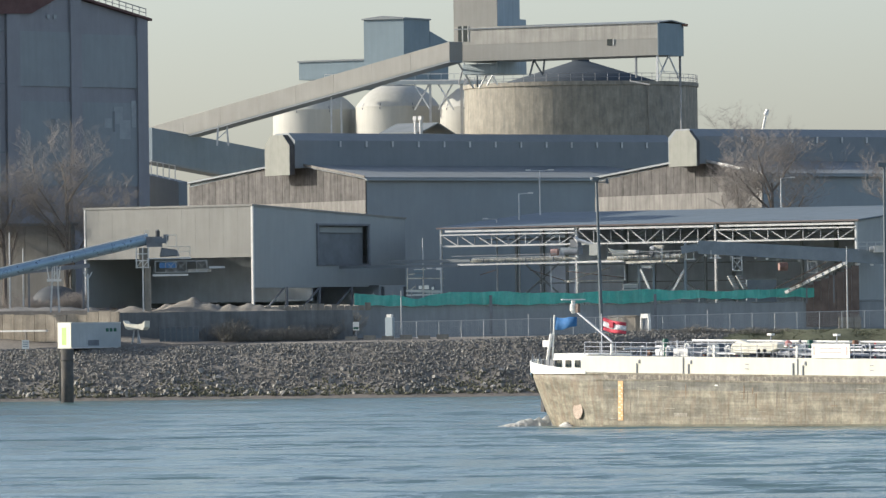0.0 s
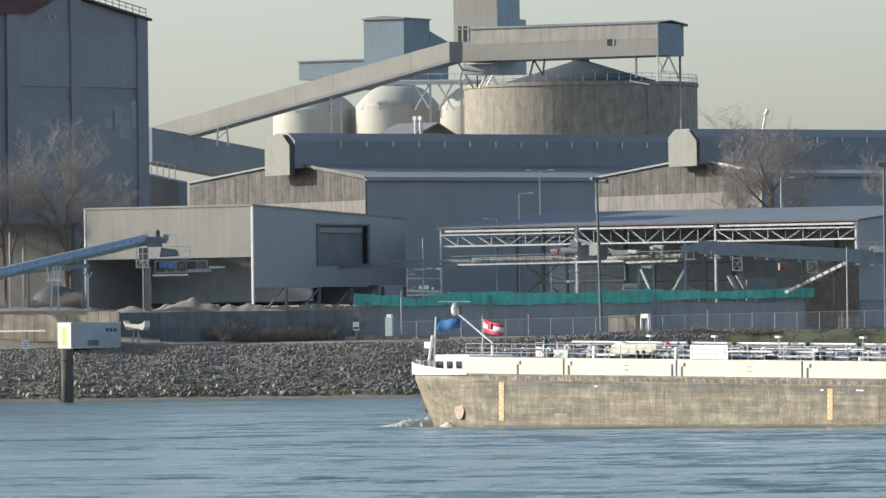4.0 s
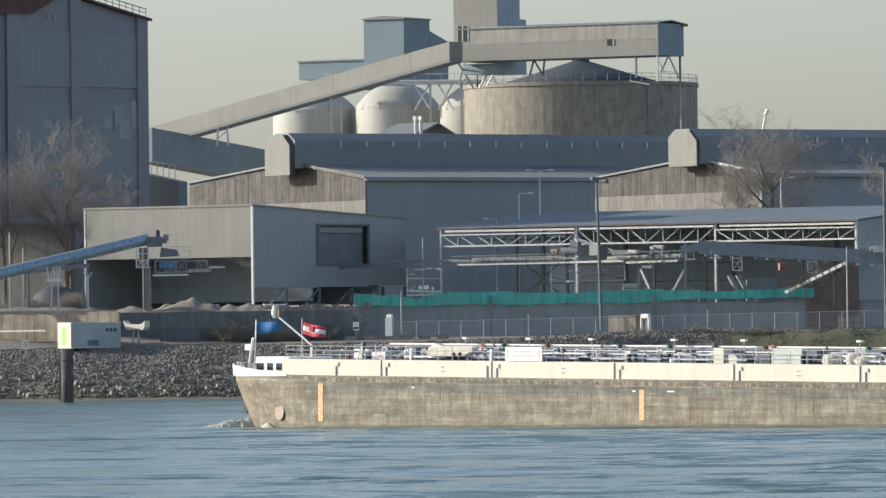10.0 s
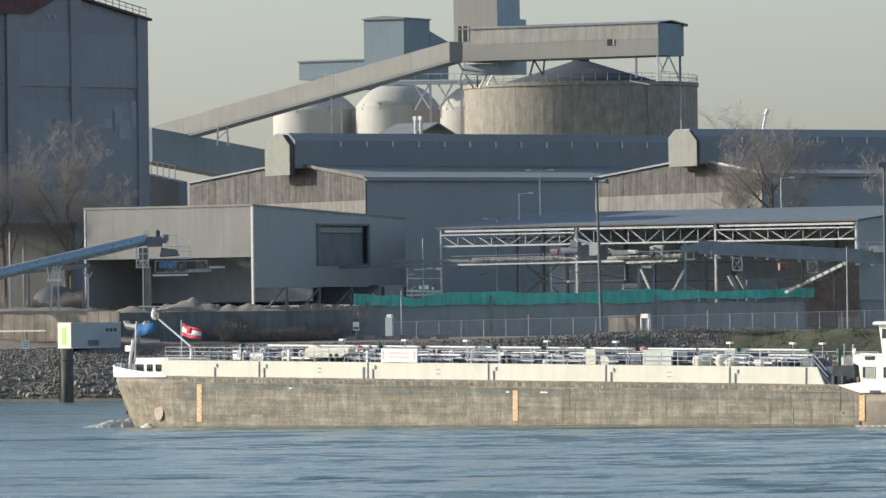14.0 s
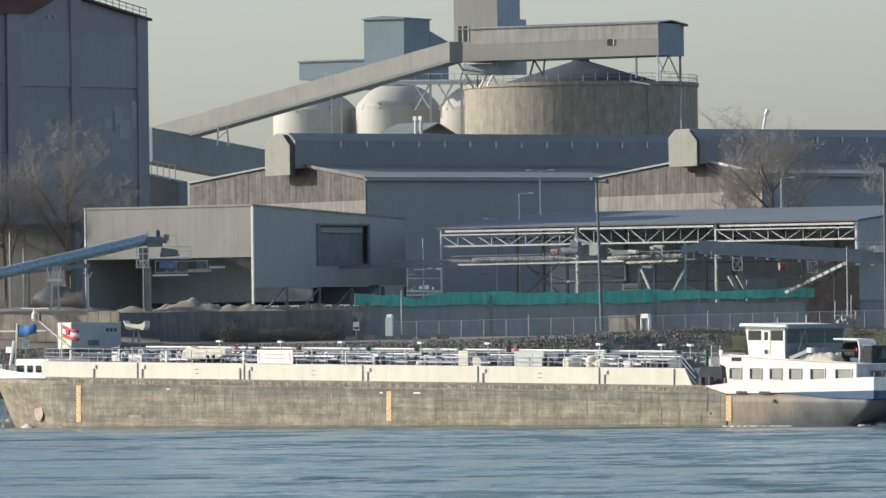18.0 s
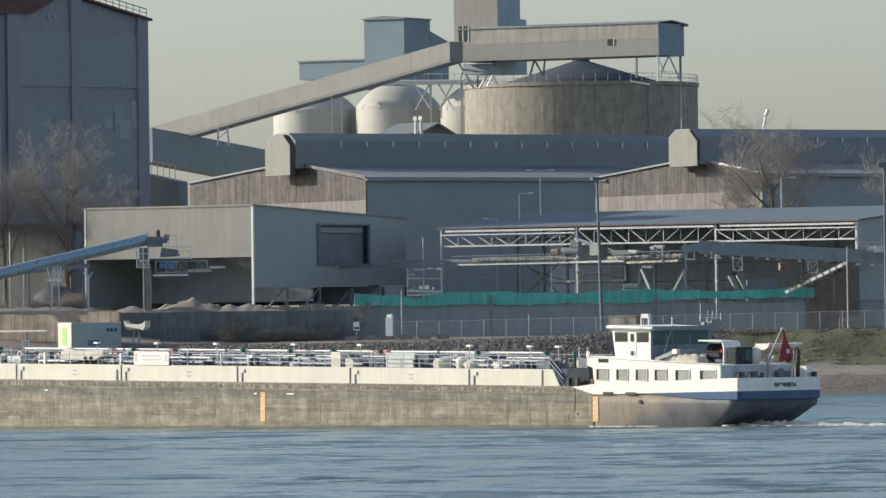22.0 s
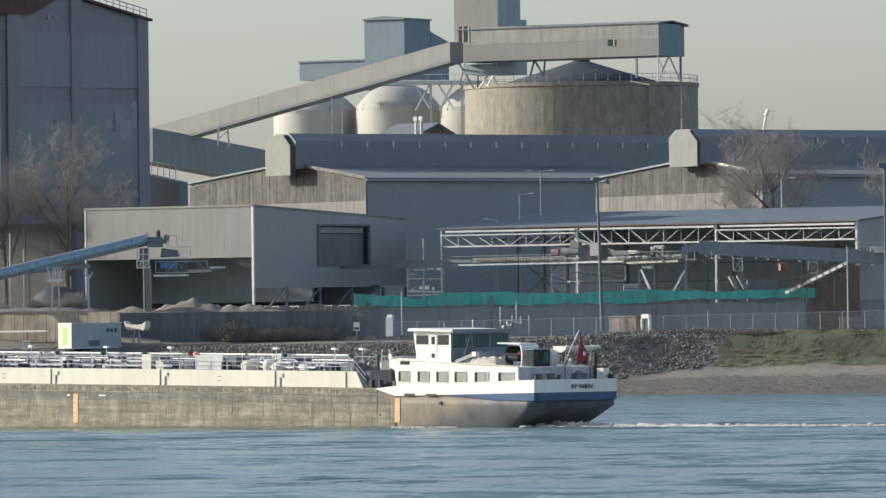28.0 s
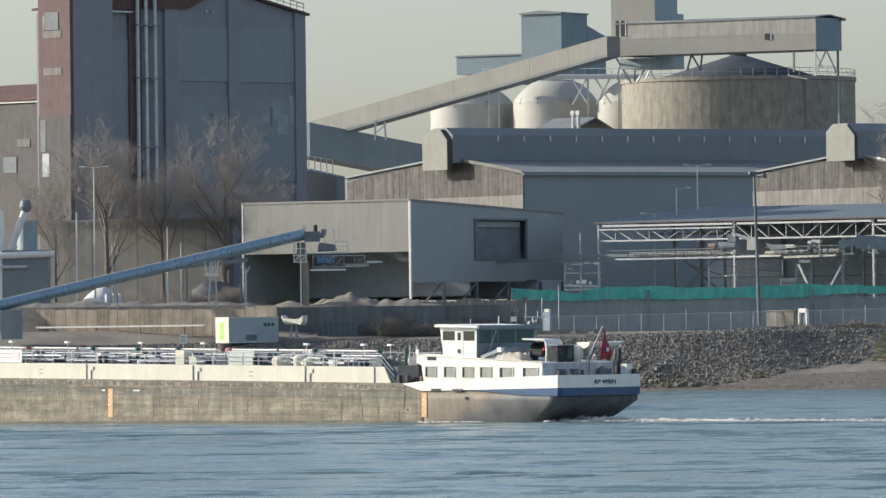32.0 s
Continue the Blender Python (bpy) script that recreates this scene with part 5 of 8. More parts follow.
        part("top_bar", box(B(), 0.02, 0.62, 0.0, 0.06, 1.8, 1.86), "dark_steel", b)
    sg = thing("bank_sign", "small white notice board on the bank", "sign", pose(-47.85, 856, 0))
    part("board", box(B(), -0.42, 0.42, 0, 0.05, 5.96, 6.99), "white", sg)
    part("post", beam(B(), (0, 0.08, 5.5), (0, 0.08, 6.80), 0.08), "steel", sg)
    for z in (0.25, 0.5, 0.75):
        part("writing_bar", box(B(), -0.3, 0.3, -0.012, -0.004, 5.96 + z, 5.96 + z + 0.08), "deck", sg)


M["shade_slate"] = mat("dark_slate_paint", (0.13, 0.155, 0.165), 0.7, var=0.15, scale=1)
M["bund"] = mat("dark_stained_concrete", (0.16, 0.17, 0.168), 0.9, var=0.2, scale=0.5, streak=0.25)
M["tan_deck"] = mat("tan_deck_sheet", (0.4, 0.37, 0.3), 0.7, var=0.25, scale=1.5)
M["grey_panel"] = mat("shade_grey_container", (0.40, 0.44, 0.45), 0.6, var=0.08, scale=0.6)
M["pile"] = mat("dark_pile_steel", (0.075, 0.07, 0.062), 0.8, var=0.3, scale=0.8, streak=0.3, stain=(0.16, 0.13, 0.09), amount=0.5)
M["blue_tarp"] = mat("blue_tarpaulin", (0.10, 0.22, 0.42), 0.7, var=0.15, scale=1.5)
left_yard()


def far_left():
    """Plant at the edge of the yard that only the last turn of the view shows."""
    h = thing("hopper_plant", "grey hopper plant with a sloping pipe and domed head", "plant", pose(-69.14, 895, 10.4))
    part("silo", tube(B(), (0.3, 2, 0), (0.3, 2, 10.5), 1.2, n=20), "blue_clad", h)
    part("head", lathe(B(), [(0.5, 11.6), (0.75, 12.2), (0.6, 12.9), (0.2, 13.1)], 16, 0.3, 0.2), "dark_steel", h)
    part("chute_pipe", tube(B(), (0.2, 0, 11.6), (-1.6, 0, 7.0), 0.42, n=12), "white_steel", h)
    part("tank", tube(B(), (-3.2, 0, 0), (-3.2, 0, 11.8), 0.9, n=18), "white", h, "white round tank")
    part("cabin", soften(box(B(), -4.5, 3.0, -0.6, 3, 0, 7), 0.08), "roof_dark", h)
    part("pipe_run", tube(B(), (-6, -0.9, 6.3), (3.8, -0.9, 6.5), 0.4, n=12), "white_steel", h, "pale horizontal pipe")
    part("pipe_run", tube(B(), (-6, -0.9, 5.0), (0.5, -0.9, 5.0), 0.2, n=12), "steel", h)
    part("leg", beam(B(), (3.7, -0.9, 0), (3.7, -0.9, 6.4), 0.15), "steel", h)
    t = thing("white_canopy", "small white curved canopy behind the gravel", "canopy", pose(-60.73, 890, 10.4))
    prof = [(1.6 * math.cos(a * math.pi / 8), 1.15 * math.sin(a * math.pi / 8)) for a in range(9)]
    part("roof", prism(B(), prof, "y", 0, 3), "white", t, smooth=False)
    for i, x in enumerate((2.0, 2.8, 3.5)):
        part("bin", soften(tube(B(), (x, 0.2, -0.5), (x, 0.2, 1.6), 0.36, n=10), 0.03), "steel", t)
    b = thing("low_hall", "long low grey hall behind the bare trees", "building", pose(-68.2, 921, 10.4, 0, 0, -18))
    for i in range(8):
        part("wall_panel", box(B(), i * 3.0, i * 3.0 + 2.95, 0, 0.3, 0, 10.6), "hall_wall", b)
    part("roof", box(B(), -0.3, 24.3, -0.3, 1.8, 10.61, 10.95), "roof_dark", b)
    part("body", box(B(), 0, 24, 0.31, 1.6, 0, 10.6), "dark_wall", b)


M["hall_wall"] = mat("tan_hall_render", (0.3, 0.285, 0.25), 0.9, var=0.14, scale=0.3, streak=0.12, per_piece=0.04)
far_left()


# ---------------------------------------------------------------- poles and lamps
def lamp_post(x, y, z0, z1, arms, label, r=0.09):
    p = thing("street_lamp", label, "lamp post", pose(x, y, 0), "lamp posts")
    part("pole", tube(B(), (0, 0, z0), (0, 0, z1), r * 1.3, r * 0.8, n=8), "steel", p)
    for s in arms:
        part("arm", tube(B(), (0, 0, z1 - 0.06), (s * 1.3, 0, z1 + 0.06), 0.05, n=6), "steel", p)
        part("lamp_head", soften(box(B(), min(s * 1.1, s * 1.75), max(s * 1.1, s * 1.75), -0.18, 0.18, z1 - 0.02, z1 + 0.14), 0.03), "white_steel", p)


lamp_post(12.31, 925, 10.4, 27.26, (-1, 1), "tall steel lamp post with two arms")
lamp_post(9.58, 915, 10.4, 24.23, (1,), "steel lamp post with one arm")
lamp_post(41.89, 918, 10.4, 25.83, (1,), "steel lamp post with one arm before the trees")
lamp_post(6.81, 912, 10.4, 21.10, (-1,), "short steel lamp post showing above the shed roof")
lamp_post(-2.24, 900, 10.4, 18.70, (), "thin lamp post beside the shed")
lamp_post(-0.03, 893, 10.4, 14.92, (-1,), "low steel lamp post near the green screen")
lamp_post(-60.55, 895, 10.4, 27.28, (-1, 1), "tall steel lamp post with two arms")


def pole(x, y, z0, z1, r, label, material="steel", top=0.6):
    p = thing("pole", label, "pole", pose(x, y, 0), "yard poles")
    part("shaft", tube(B(), (0, 0, z0), (0, 0, z1), r, r * top, n=8), material, p)
    return p


pole(-62.56, 893, 10.4, 21.78, 0.14, "plain steel pole in the yard")
pole(-51.52, 890, 10.4, 19.84, 0.12, "plain steel pole in the yard")
pole(-50.03, 892, 10.4, 17.96, 0.10, "plain steel pole in the yard")
pole(-58.41, 894, 10.4, 18.09, 0.10, "plain steel pole in the yard")
pole(47.37, 872, 7.0, 16.78, 0.09, "thin grey pole before the loading shed")
pole(-4.78, 871, 6.8, 12.20, 0.08, "thin grey pole at the fence")


def mast():
    m = thing("signal_mast", "dark leaning lattice mast with a crosspiece at its head", "mast")
    a, b = Vector((18.55, 868, 7.29)), Vector((18.15, 868, 24.85))
    part("shaft", tube(B(), a, b, 0.24, 0.13, n=10), "shade_slate", m)
    part("head", soften(box(B(), b.x - 0.5, b.x + 0.3, b.y - 0.3, b.y + 0.3, b.z - 0.2, b.z + 0.3), 0.06), "shade_slate", m)
    part("cross_arm", beam(B(), (b.x, b.y, b.z - 0.3), (b.x + 1.5, b.y, b.z - 0.35), 0.12), "shade_slate", m)
    part("lamp", tube(B(), (b.x + 1.2, b.y, b.z - 0.5), (b.x + 1.2, b.y, b.z + 0.1), 0.16, n=10), "shade_slate", m)
    e = thing("edge_mast", "dark pole with a boxed head at the end of the shed", "mast", pose(51.75, 870, 0))
    part("shaft", tube(B(), (0, 0, 7), (0, 0, 25.99), 0.2, 0.13, n=10), "shade_slate", e)
    part("head", soften(box(B(), -0.7, 0.3, -0.3, 0.3, 25.93, 26.45), 0.05), "shade_slate", e)


mast()


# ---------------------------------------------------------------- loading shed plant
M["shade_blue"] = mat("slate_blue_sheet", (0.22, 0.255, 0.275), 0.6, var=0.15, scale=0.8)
M["brown_steel"] = mat("brown_steel", (0.17, 0.13, 0.105), 0.8, var=0.25, scale=1)


def knots(p, q, count, seed):
    """Places along a line with a little scatter, for brackets and fittings."""
    rnd = random.Random(seed)
    p, q = Vector(p), Vector(q)
    return [(p.lerp(q, (i + rnd.uniform(0.2, 0.8)) / count), rnd.random()) for i in range(count)]


def loading_plant():
    g = thing("loading_gantry", "pale steel loading gantry with walkway and machinery before the open shed", "conveyor gantry")

    def seg(name, p, q, w, h, m):
        part(name, beam(B(), p, q, w, h), m, g)

    def unit(name, p, q, d, m, r=0.05):
        """A housing between two opposite corners."""
        z = (p[2] + q[2]) / 2
        a, b = Vector((min(p[0], q[0]), p[1] + 0.5 * d, z)), Vector((max(p[0], q[0]), p[1] + 0.5 * d - 0.55 * abs(p[0] - q[0]), z))
        part(name, soften(beam(B(), a, b, d, abs(p[2] - q[2])), r), m, g)

    # bridge from the beige shed, coloured dark for shade; then the sunlit girder, belt pipe and rails
    seg("main_girder", (-15.51, 907.8, 15.39), (2.07, 896.6, 15.30), 0.5, 0.34, "roof_dark")
    seg("belt_cover", (-6.25, 902.1, 15.90), (3.63, 896, 15.89), 0.8, 0.36, "roof_dark")
    seg("lower_flange", (2.07, 896.6, 15.40), (21.63, 885.4, 15.49), 0.6, 0.2, "white_steel")
    part("belt_pipe", tube(B(), (3.50, 896, 15.86), (16.06, 888.8, 15.89), 0.2, n=10), "tan_paint", g, "tan painted belt casing")
    seg("hand_rail", (1.27, 896.6, 16.43), (13.72, 889.5, 16.50), 0.05, 0.1, "dark_steel")
    seg("hand_rail", (3.70, 895.3, 16.18), (14.72, 888.9, 16.21), 0.05, 0.05, "steel")
    for u, f in knots((3.70, 895.4, 15.85), (15.05, 888.9, 15.91), 22, 3):
        part("casing_clamp", box(B(), u.x - 0.05, u.x + 0.05, u.y - 0.25, u.y + 0.1, u.z - 0.3, u.z + 0.26), "dark_steel" if f < 0.2 else "tan_paint", g)
    part("belt_casing", tube(B(), (19.79, 886.7, 15.83), (28.42, 881.5, 15.96), 0.24, n=10), "tan_paint", g, "tan painted belt casing")
    seg("lower_flange", (22.03, 885.2, 15.31), (28.02, 881.7, 15.44), 0.6, 0.26, "tan_paint")
    for u, f in knots((20.17, 886, 15.95), (28.27, 881.1, 15.99), 20, 5):
        part("casing_clamp", box(B(), u.x - 0.06, u.x + 0.06, u.y - 0.2, u.y + 0.1, u.z - 0.24, u.z + 0.1 + 0.25 * f), "dark_steel" if f < 0.3 else "white_steel", g)
    for u, f in knots((22.15, 884.8, 15.17), (27.94, 881.3, 15.33), 12, 6):
        part("roller", box(B(), u.x - 0.12, u.x + 0.12, u.y - 0.1, u.y + 0.2, u.z - 0.16, u.z + 0.02), "dark_steel", g)
    seg("hand_rail", (19.77, 885.8, 16.52), (28.34, 880.9, 16.59), 0.05, 0.09, "dark_steel")
    seg("catwalk", (17.40, 888.6, 15.61), (22.18, 885.8, 15.65), 0.8, 0.12, "dark_steel")
    # drive station
    unit("drive_housing", (14.54, 889.9, 16.40), (16.56, 889.1, 17.24), 1.4, "shade_blue", 0.12)
    unit("drive_top", (15.55, 889.2, 17.25), (16.50, 888.8, 18.18), 0.9, "dark_steel", 0.1)
    part("drive_drum", tube(B(), (14.73, 889.3, 16.66), (16.27, 888.7, 16.66), 0.34, n=14), "dark_steel", g)
    part("drum", tube(B(), (13.14, 890.6, 16.69), (13.94, 890.3, 16.71), 0.42, n=14), "rose_paint", g, "pale rust-pink drum")
    part("chute_pipe", tube(B(), (16.15, 888.5, 18.18), (18.08, 887.7, 17.47), 0.22, n=10), "steel", g, "pale discharge pipe")
    part("elbow", tube(B(), (15.96, 888.6, 18.45), (16.35, 888.4, 17.91), 0.26, n=10), "steel", g)
    unit("counter_box", (17.79, 887.6, 16.23), (18.74, 887.2, 17.63), 0.8, "grey_box", 0.05)
    part("white_cabin", soften(prism(B(), [(19.79, 17.10), (20.38, 16.21), (22.27, 16.25), (22.28, 16.82), (20.58, 16.81)], "y", 886.3, 887.3), 0.03), "cream_steel", g, "cream sheet hood")
    unit("side_box", (22.31, 885.1, 16.41), (23.24, 884.7, 16.80), 0.7, "white_steel", 0.04)
    for px in (0.0, 0.55):
        seg("hoist_post", (24.79 + px, 883.4, 15.46), (24.81 + px, 883.4, 17.07), 0.14, 0.14, "steel")
    part("hoist_drum", tube(B(), (24.74, 883.3, 16.93), (25.21, 883.1, 16.92), 0.26, n=12), "steel", g)
    part("hoist_drum", tube(B(), (24.74, 883.3, 16.33), (25.13, 883.1, 16.32), 0.3, n=12), "dark_steel", g)
    unit("hoist_box", (25.27, 883.1, 16.92), (26.27, 882.7, 17.31), 0.6, "tan_paint", 0.06)
    seg("hoist_brace", (25.34, 883.1, 16.86), (25.86, 882.9, 16.31), 0.14, 0.14, "steel")
    seg("hoist_leg", (26.06, 882.5, 16.91), (26.04, 882.5, 15.37), 0.22, 0.22, "white_steel")
    seg("end_hook", (28.62, 881.2, 16.46), (28.68, 881.2, 15.79), 0.12, 0.12, "white_steel")
    # legs, ties and braces under the gantry
    for p, q, w, m in (((13.06, 891, 15.15), (13.08, 891, 11.70), 0.16, "steel"), ((15.97, 889.3, 13.27), (15.95, 889.3, 11.79), 0.16, "white_steel"), ((21.72, 886.4, 14.99), (21.76, 886.3, 13.25), 0.14, "steel"), ((23.44, 885.6, 15.10), (23.40, 885.6, 11.61), 0.3, "shade_blue"),
                       ((25.16, 884.5, 15.07), (25.11, 884.5, 11.72), 0.26, "shade_blue"), ((28.85, 881.9, 17.53), (28.78, 881.9, 11.65), 0.3, "shade_blue")):
        seg("leg", p, q, w, w, m)
    for p, q in (((23.61, 884.5, 14.48), (24.76, 884, 11.78)), ((28.69, 882.2, 14.33), (27.40, 882.7, 11.94))):
        seg("raking_leg", p, q, 0.24, 0.24, "white_steel" if p[0] < 25 else "steel")
    unit("leg_head", (23.80, 884.3, 14.61), (25.00, 883.8, 14.93), 0.5, "steel", 0.03)
    for p, q in (((10.58, 893.1, 14.66), (14.92, 891.2, 13.23)), ((14.71, 890.7, 13.23), (21.93, 887.7, 13.25)), ((14.92, 891.2, 13.23), (20.07, 888.1, 14.76)), ((14.87, 891.3, 14.45), (21.93, 887.7, 13.52)), ((4.64, 897.6, 14.16), (6.54, 896.8, 14.74))):
        seg("tie_bar", p, q, 0.09, 0.09, "tan_paint" if p[2] < 13.6 else "brown_steel")
    unit("tie_knot", (14.64, 890.7, 13.10), (15.25, 890.4, 13.32), 0.2, "tan_paint", 0.02)
    # inclined covered conveyor
    t = thing("covered_conveyor", "shaded blue-grey covered conveyor rising to the gantry", "conveyor")
    p, q = Vector((30.35, 881, 17.00)), Vector((57.19, 879.4, 15.15))
    part("casing", soften(beam(B(), p, q, 1.5, 1.58), 0.18), "shade_blue", t)
    part("casing_nose", soften(beam(B(), (28.35, 881.2, 16.66), p, 1.2, 0.9), 0.3), "shade_blue", t)
    for i in range(30):
        a = p.lerp(q, (i + 0.5) / 30)
        part("rib", box(B(), a.x - 0.03, a.x + 0.03, a.y - 0.78, a.y - 0.755, a.z - 0.68, a.z + 0.7), "shade_blue", t)
    for u, f in knots(p, q, 15, 9):
        part("bracket", soften(box(B(), u.x - 0.12 - 0.2 * f, u.x + 0.12, u.y - 0.6, u.y - 0.2, u.z - 1.05, u.z - 0.86), 0.03), "white_steel", t)
    for a, b, w in (((34.30, 880, 15.57), (34.35, 880, 14.17), 0.55), ((43.15, 879.8, 15.06), (43.20, 879.8, 13.80), 0.55)):
        for s in (0, 2 * w):
            part("hanger", beam(B(), (a[0] + s, a[1], a[2] + 0.3), (b[0] + s, b[1], b[2]), 0.12), "white_steel", t)
        part("hanger_brace", beam(B(), (a[0], a[1], a[2]), (b[0] + 2 * w, b[1], b[2]), 0.09), "steel", t)
        part("hanger_brace", beam(B(), (a[0] + 2 * w, a[1], a[2]), (b[0], b[1], b[2]), 0.09), "steel", t)
        for z in (a[2] + 0.05, b[2]):
            part("hanger_bar", beam(B(), (a[0], a[1], z), (a[0] + 2 * w, a[1], z), 0.12), "white_steel", t)
    for a in ((32.31, 880.2, 15.67), (29.39, 880.6, 15.57)):
        part("hanger_bar", beam(B(), (a[0] - 0.7, a[1], a[2]), (a[0] + 0.7, a[1], a[2]), 0.14), "white_steel", t)
        for s in (-0.5, 0.4):
            part("hanger", beam(B(), (a[0] + s, a[1], a[2]), (a[0] + s, a[1], a[2] + 0.9), 0.11), "white_steel", t)
    m = Vector((51.32, 879, 16.48))
    part("drive", soften(box(B(), m.x - 0.4, m.x + 0.9, m.y - 0.9, m.y - 0.1, m.z - 0.4, m.z + 0.4), 0.15), "white_steel", t)
    part("drive_motor", tube(B(), (m.x - 0.9, m.y - 0.6, m.z), (m.x - 0.4, m.y - 0.6, m.z), 0.28, n=12), "steel", t)
    for s in (-2.2, -1.2, -0.2, 0.7):
        part("rail_post", beam(B(), (m.x + s, m.y - 1, m.z - 0.2), (m.x + s, m.y - 1, m.z + 0.85), 0.07), "steel", t)
    for z in (0.35, 0.82):
        part("rail", beam(B(), (m.x - 2.3, m.y - 1, m.z + z), (m.x + 0.8, m.y - 1, m.z + z), 0.07), "steel", t)
    # belt ramp
    r = thing("loading_ramp", "pale inclined belt ramp with rusty underside", "conveyor")
    a, b = Vector((40.49, 878, 11.49)), Vector((47.37, 874, 14.82))
    part("belt_side", beam(B(), a, b, 0.5, 0.34), "white_steel", r)
    part("underside", beam(B(), (40.90, 876.6, 12.07), (47.04, 876.6, 15.05), 0.5, 0.2), "brown_steel", r)
    part("upper_boom", beam(B(), (39.08, 877.5, 11.96), (45.23, 877.5, 14.95), 0.2, 0.14), "brown_steel", r)
    for i in range(9):
        u = a.lerp(b, (i + 0.5) / 9)
        part("roller_bracket", beam(B(), u + Vector((0.05, -0.28, -0.2)), u + Vector((-0.12, -0.28, 0.26)), 0.09), "dark_steel", r)
    for f in (0.35, 0.8):
        u = a.lerp(b, f)
        part("leg", beam(B(), (u.x, u.y + 0.5, 10.2), u + Vector((0, 0.5, 0)), 0.16), "dark_steel", r)
    w = thing("sheet_wall", "rusty brown sheet wall beside the loading ramp", "wall")
    for i in range(7):
        part("sheet", box(B(), 42.9 + i * 0.9, 42.9 + i * 0.9 + 0.88, 879.02 + 0.012 * (i % 2), 879.12 + 0.012 * (i % 2), 7.4, 12.4 + 0.36 * i), "brown_steel", w)
    # bins, chutes and a drum under the roof
    for a, b, m in (((21.48, 884, 11.76), (23.17, 884, 12.67), "grey_box"), ((-3.27, 886, 13.96), (-1.99, 886, 14.74), "tower_blue")):
        c = thing("plant_bin", "steel bin standing under the loading shed", "bin", group="bins")
        part("body", soften(box(B(), a[0], b[0], a[1], a[1] + 1.2, 10.2 if a[0] > 0 else a[2], b[2]), 0.08), m, c)
        part("rim", box(B(), a[0] - 0.05, b[0] + 0.05, a[1] - 0.05, a[1] + 1.25, b[2], b[2] + 0.1), "white_steel", c)
        part("band", box(B(), a[0] + 0.05, b[0] - 0.05, a[1] - 0.06, a[1] - 0.005, a[2] + 0.45 * (b[2] - a[2]), a[2] + 0.6 * (b[2] - a[2])), "dark_steel", c)
    c = thing("twin_chute", "pair of pale ribbed chutes leaning under the loading shed", "chute")
    for a, b in (((34.14, 883.5, 13.54), (34.89, 882.5, 11.98)), ((35.08, 883.5, 13.59), (35.89, 882.5, 11.97))):
        part("chute", soften(beam(B(), a, b, 0.75, 0.2), 0.04), "grey_box", c)
        for k in range(5):
            u = Vector(a).lerp(Vector(b), 0.1 + 0.2 * k)
            part("rib", box(B(), u.x - 0.4, u.x + 0.4, u.y - 0.2, u.y - 0.12, u.z - 0.05, u.z + 0.05), "concrete", c)
    part("frame", beam(B(), (35.83, 882.6, 11.97), (35.81, 882.6, 10.77), 0.3), "dark_steel", c)
    part("frame", beam(B(), (34.76, 882.6, 11.99), (34.74, 882.6, 10.78), 0.3), "dark_steel", c)
    c = thing("slate_hopper", "long slate-blue hopper standing under the loading shed", "hopper")
    a, b = (36.18, 885, 10.78), (39.69, 885, 13.08)
    part("body", soften(box(B(), a[0], b[0], 885, 887, 10.0, b[2]), 0.1), "shade_blue", c)
    c = thing("hanging_drum", "rusty red and white drum hanging in the loading shed", "drum")
    a = (40.56, 886, 14.62)
    part("shell", tube(B(), (a[0] - 0.5, 886, a[2]), (a[0] + 0.5, 886.2, a[2]), 0.5, n=16), "rose_paint", c)
    part("hanger", beam(B(), (a[0], 886.1, a[2] + 0.4), (a[0], 886.1, a[2] + 1.6), 0.08), "dark_steel", c)
    # pump rack
    d = thing("pump_rack", "small rack of pale pipes and pumps beside the shed", "pump rack")
    for p, q, w in (((-4.22, 882, 12.26), (0.06, 882, 12.11), 0.3), ((-4.22, 881.8, 11.73), (-0.41, 881.8, 11.81), 0.2), ((-4.00, 882.4, 13.73), (0.28, 882.4, 13.68), 0.12), ((-3.99, 882.6, 14.20), (-3.12, 882.6, 14.26), 0.1), ((-2.18, 882.2, 14.98), (-2.15, 882.2, 11.77), 0.12), ((-4.05, 882.2, 14.94), (-4.09, 882.2, 11.79), 0.12), ((-4.02, 881.9, 12.13), (-3.14, 881.9, 12.78), 0.1)):
        part("rack_pipe", beam(B(), p, q, w, w), "steel" if w > 0.15 else "tan_paint", d)
    for a, b in (((-2.74, 881.4, 12.44), (-2.34, 881.4, 12.84)), ((-2.07, 881.4, 12.43), (-1.53, 881.4, 12.89)), ((-1.21, 881.4, 12.36), (-0.94, 881.4, 12.69))):
        part("pump", soften(box(B(), a[0], b[0], 881.4, 882, a[2], b[2]), 0.08), "white", d)
    for px in (0.0, 0.9, 2.0, 3.1, 3.9):
        part("rack_leg", beam(B(), (-4.0 + px, 882.1, 10.2), (-4.0 + px, 882.1, 13.0), 0.1), "dark_steel", d)
    part("lamp_head", soften(box(B(), -0.64, -0.11, 881.5, 882, 14.69, 14.95), 0.05), "white", d)
    part("lamp_pole", beam(B(), (-0.04, 881.8, 14.82), (-0.09, 881.8, 10.54), 0.12), "steel", d)


M["tan_paint"] = mat("tan_weathered_paint", (0.5, 0.47, 0.39), 0.7, var=0.3, scale=1.5, crisp=1.6)
M["rose_paint"] = mat("rust_pink_paint", (0.34, 0.22, 0.19), 0.7, var=0.35, scale=2)
M["grey_box"] = mat("pale_grey_sheet", (0.42, 0.42, 0.38), 0.65, var=0.12, scale=1)
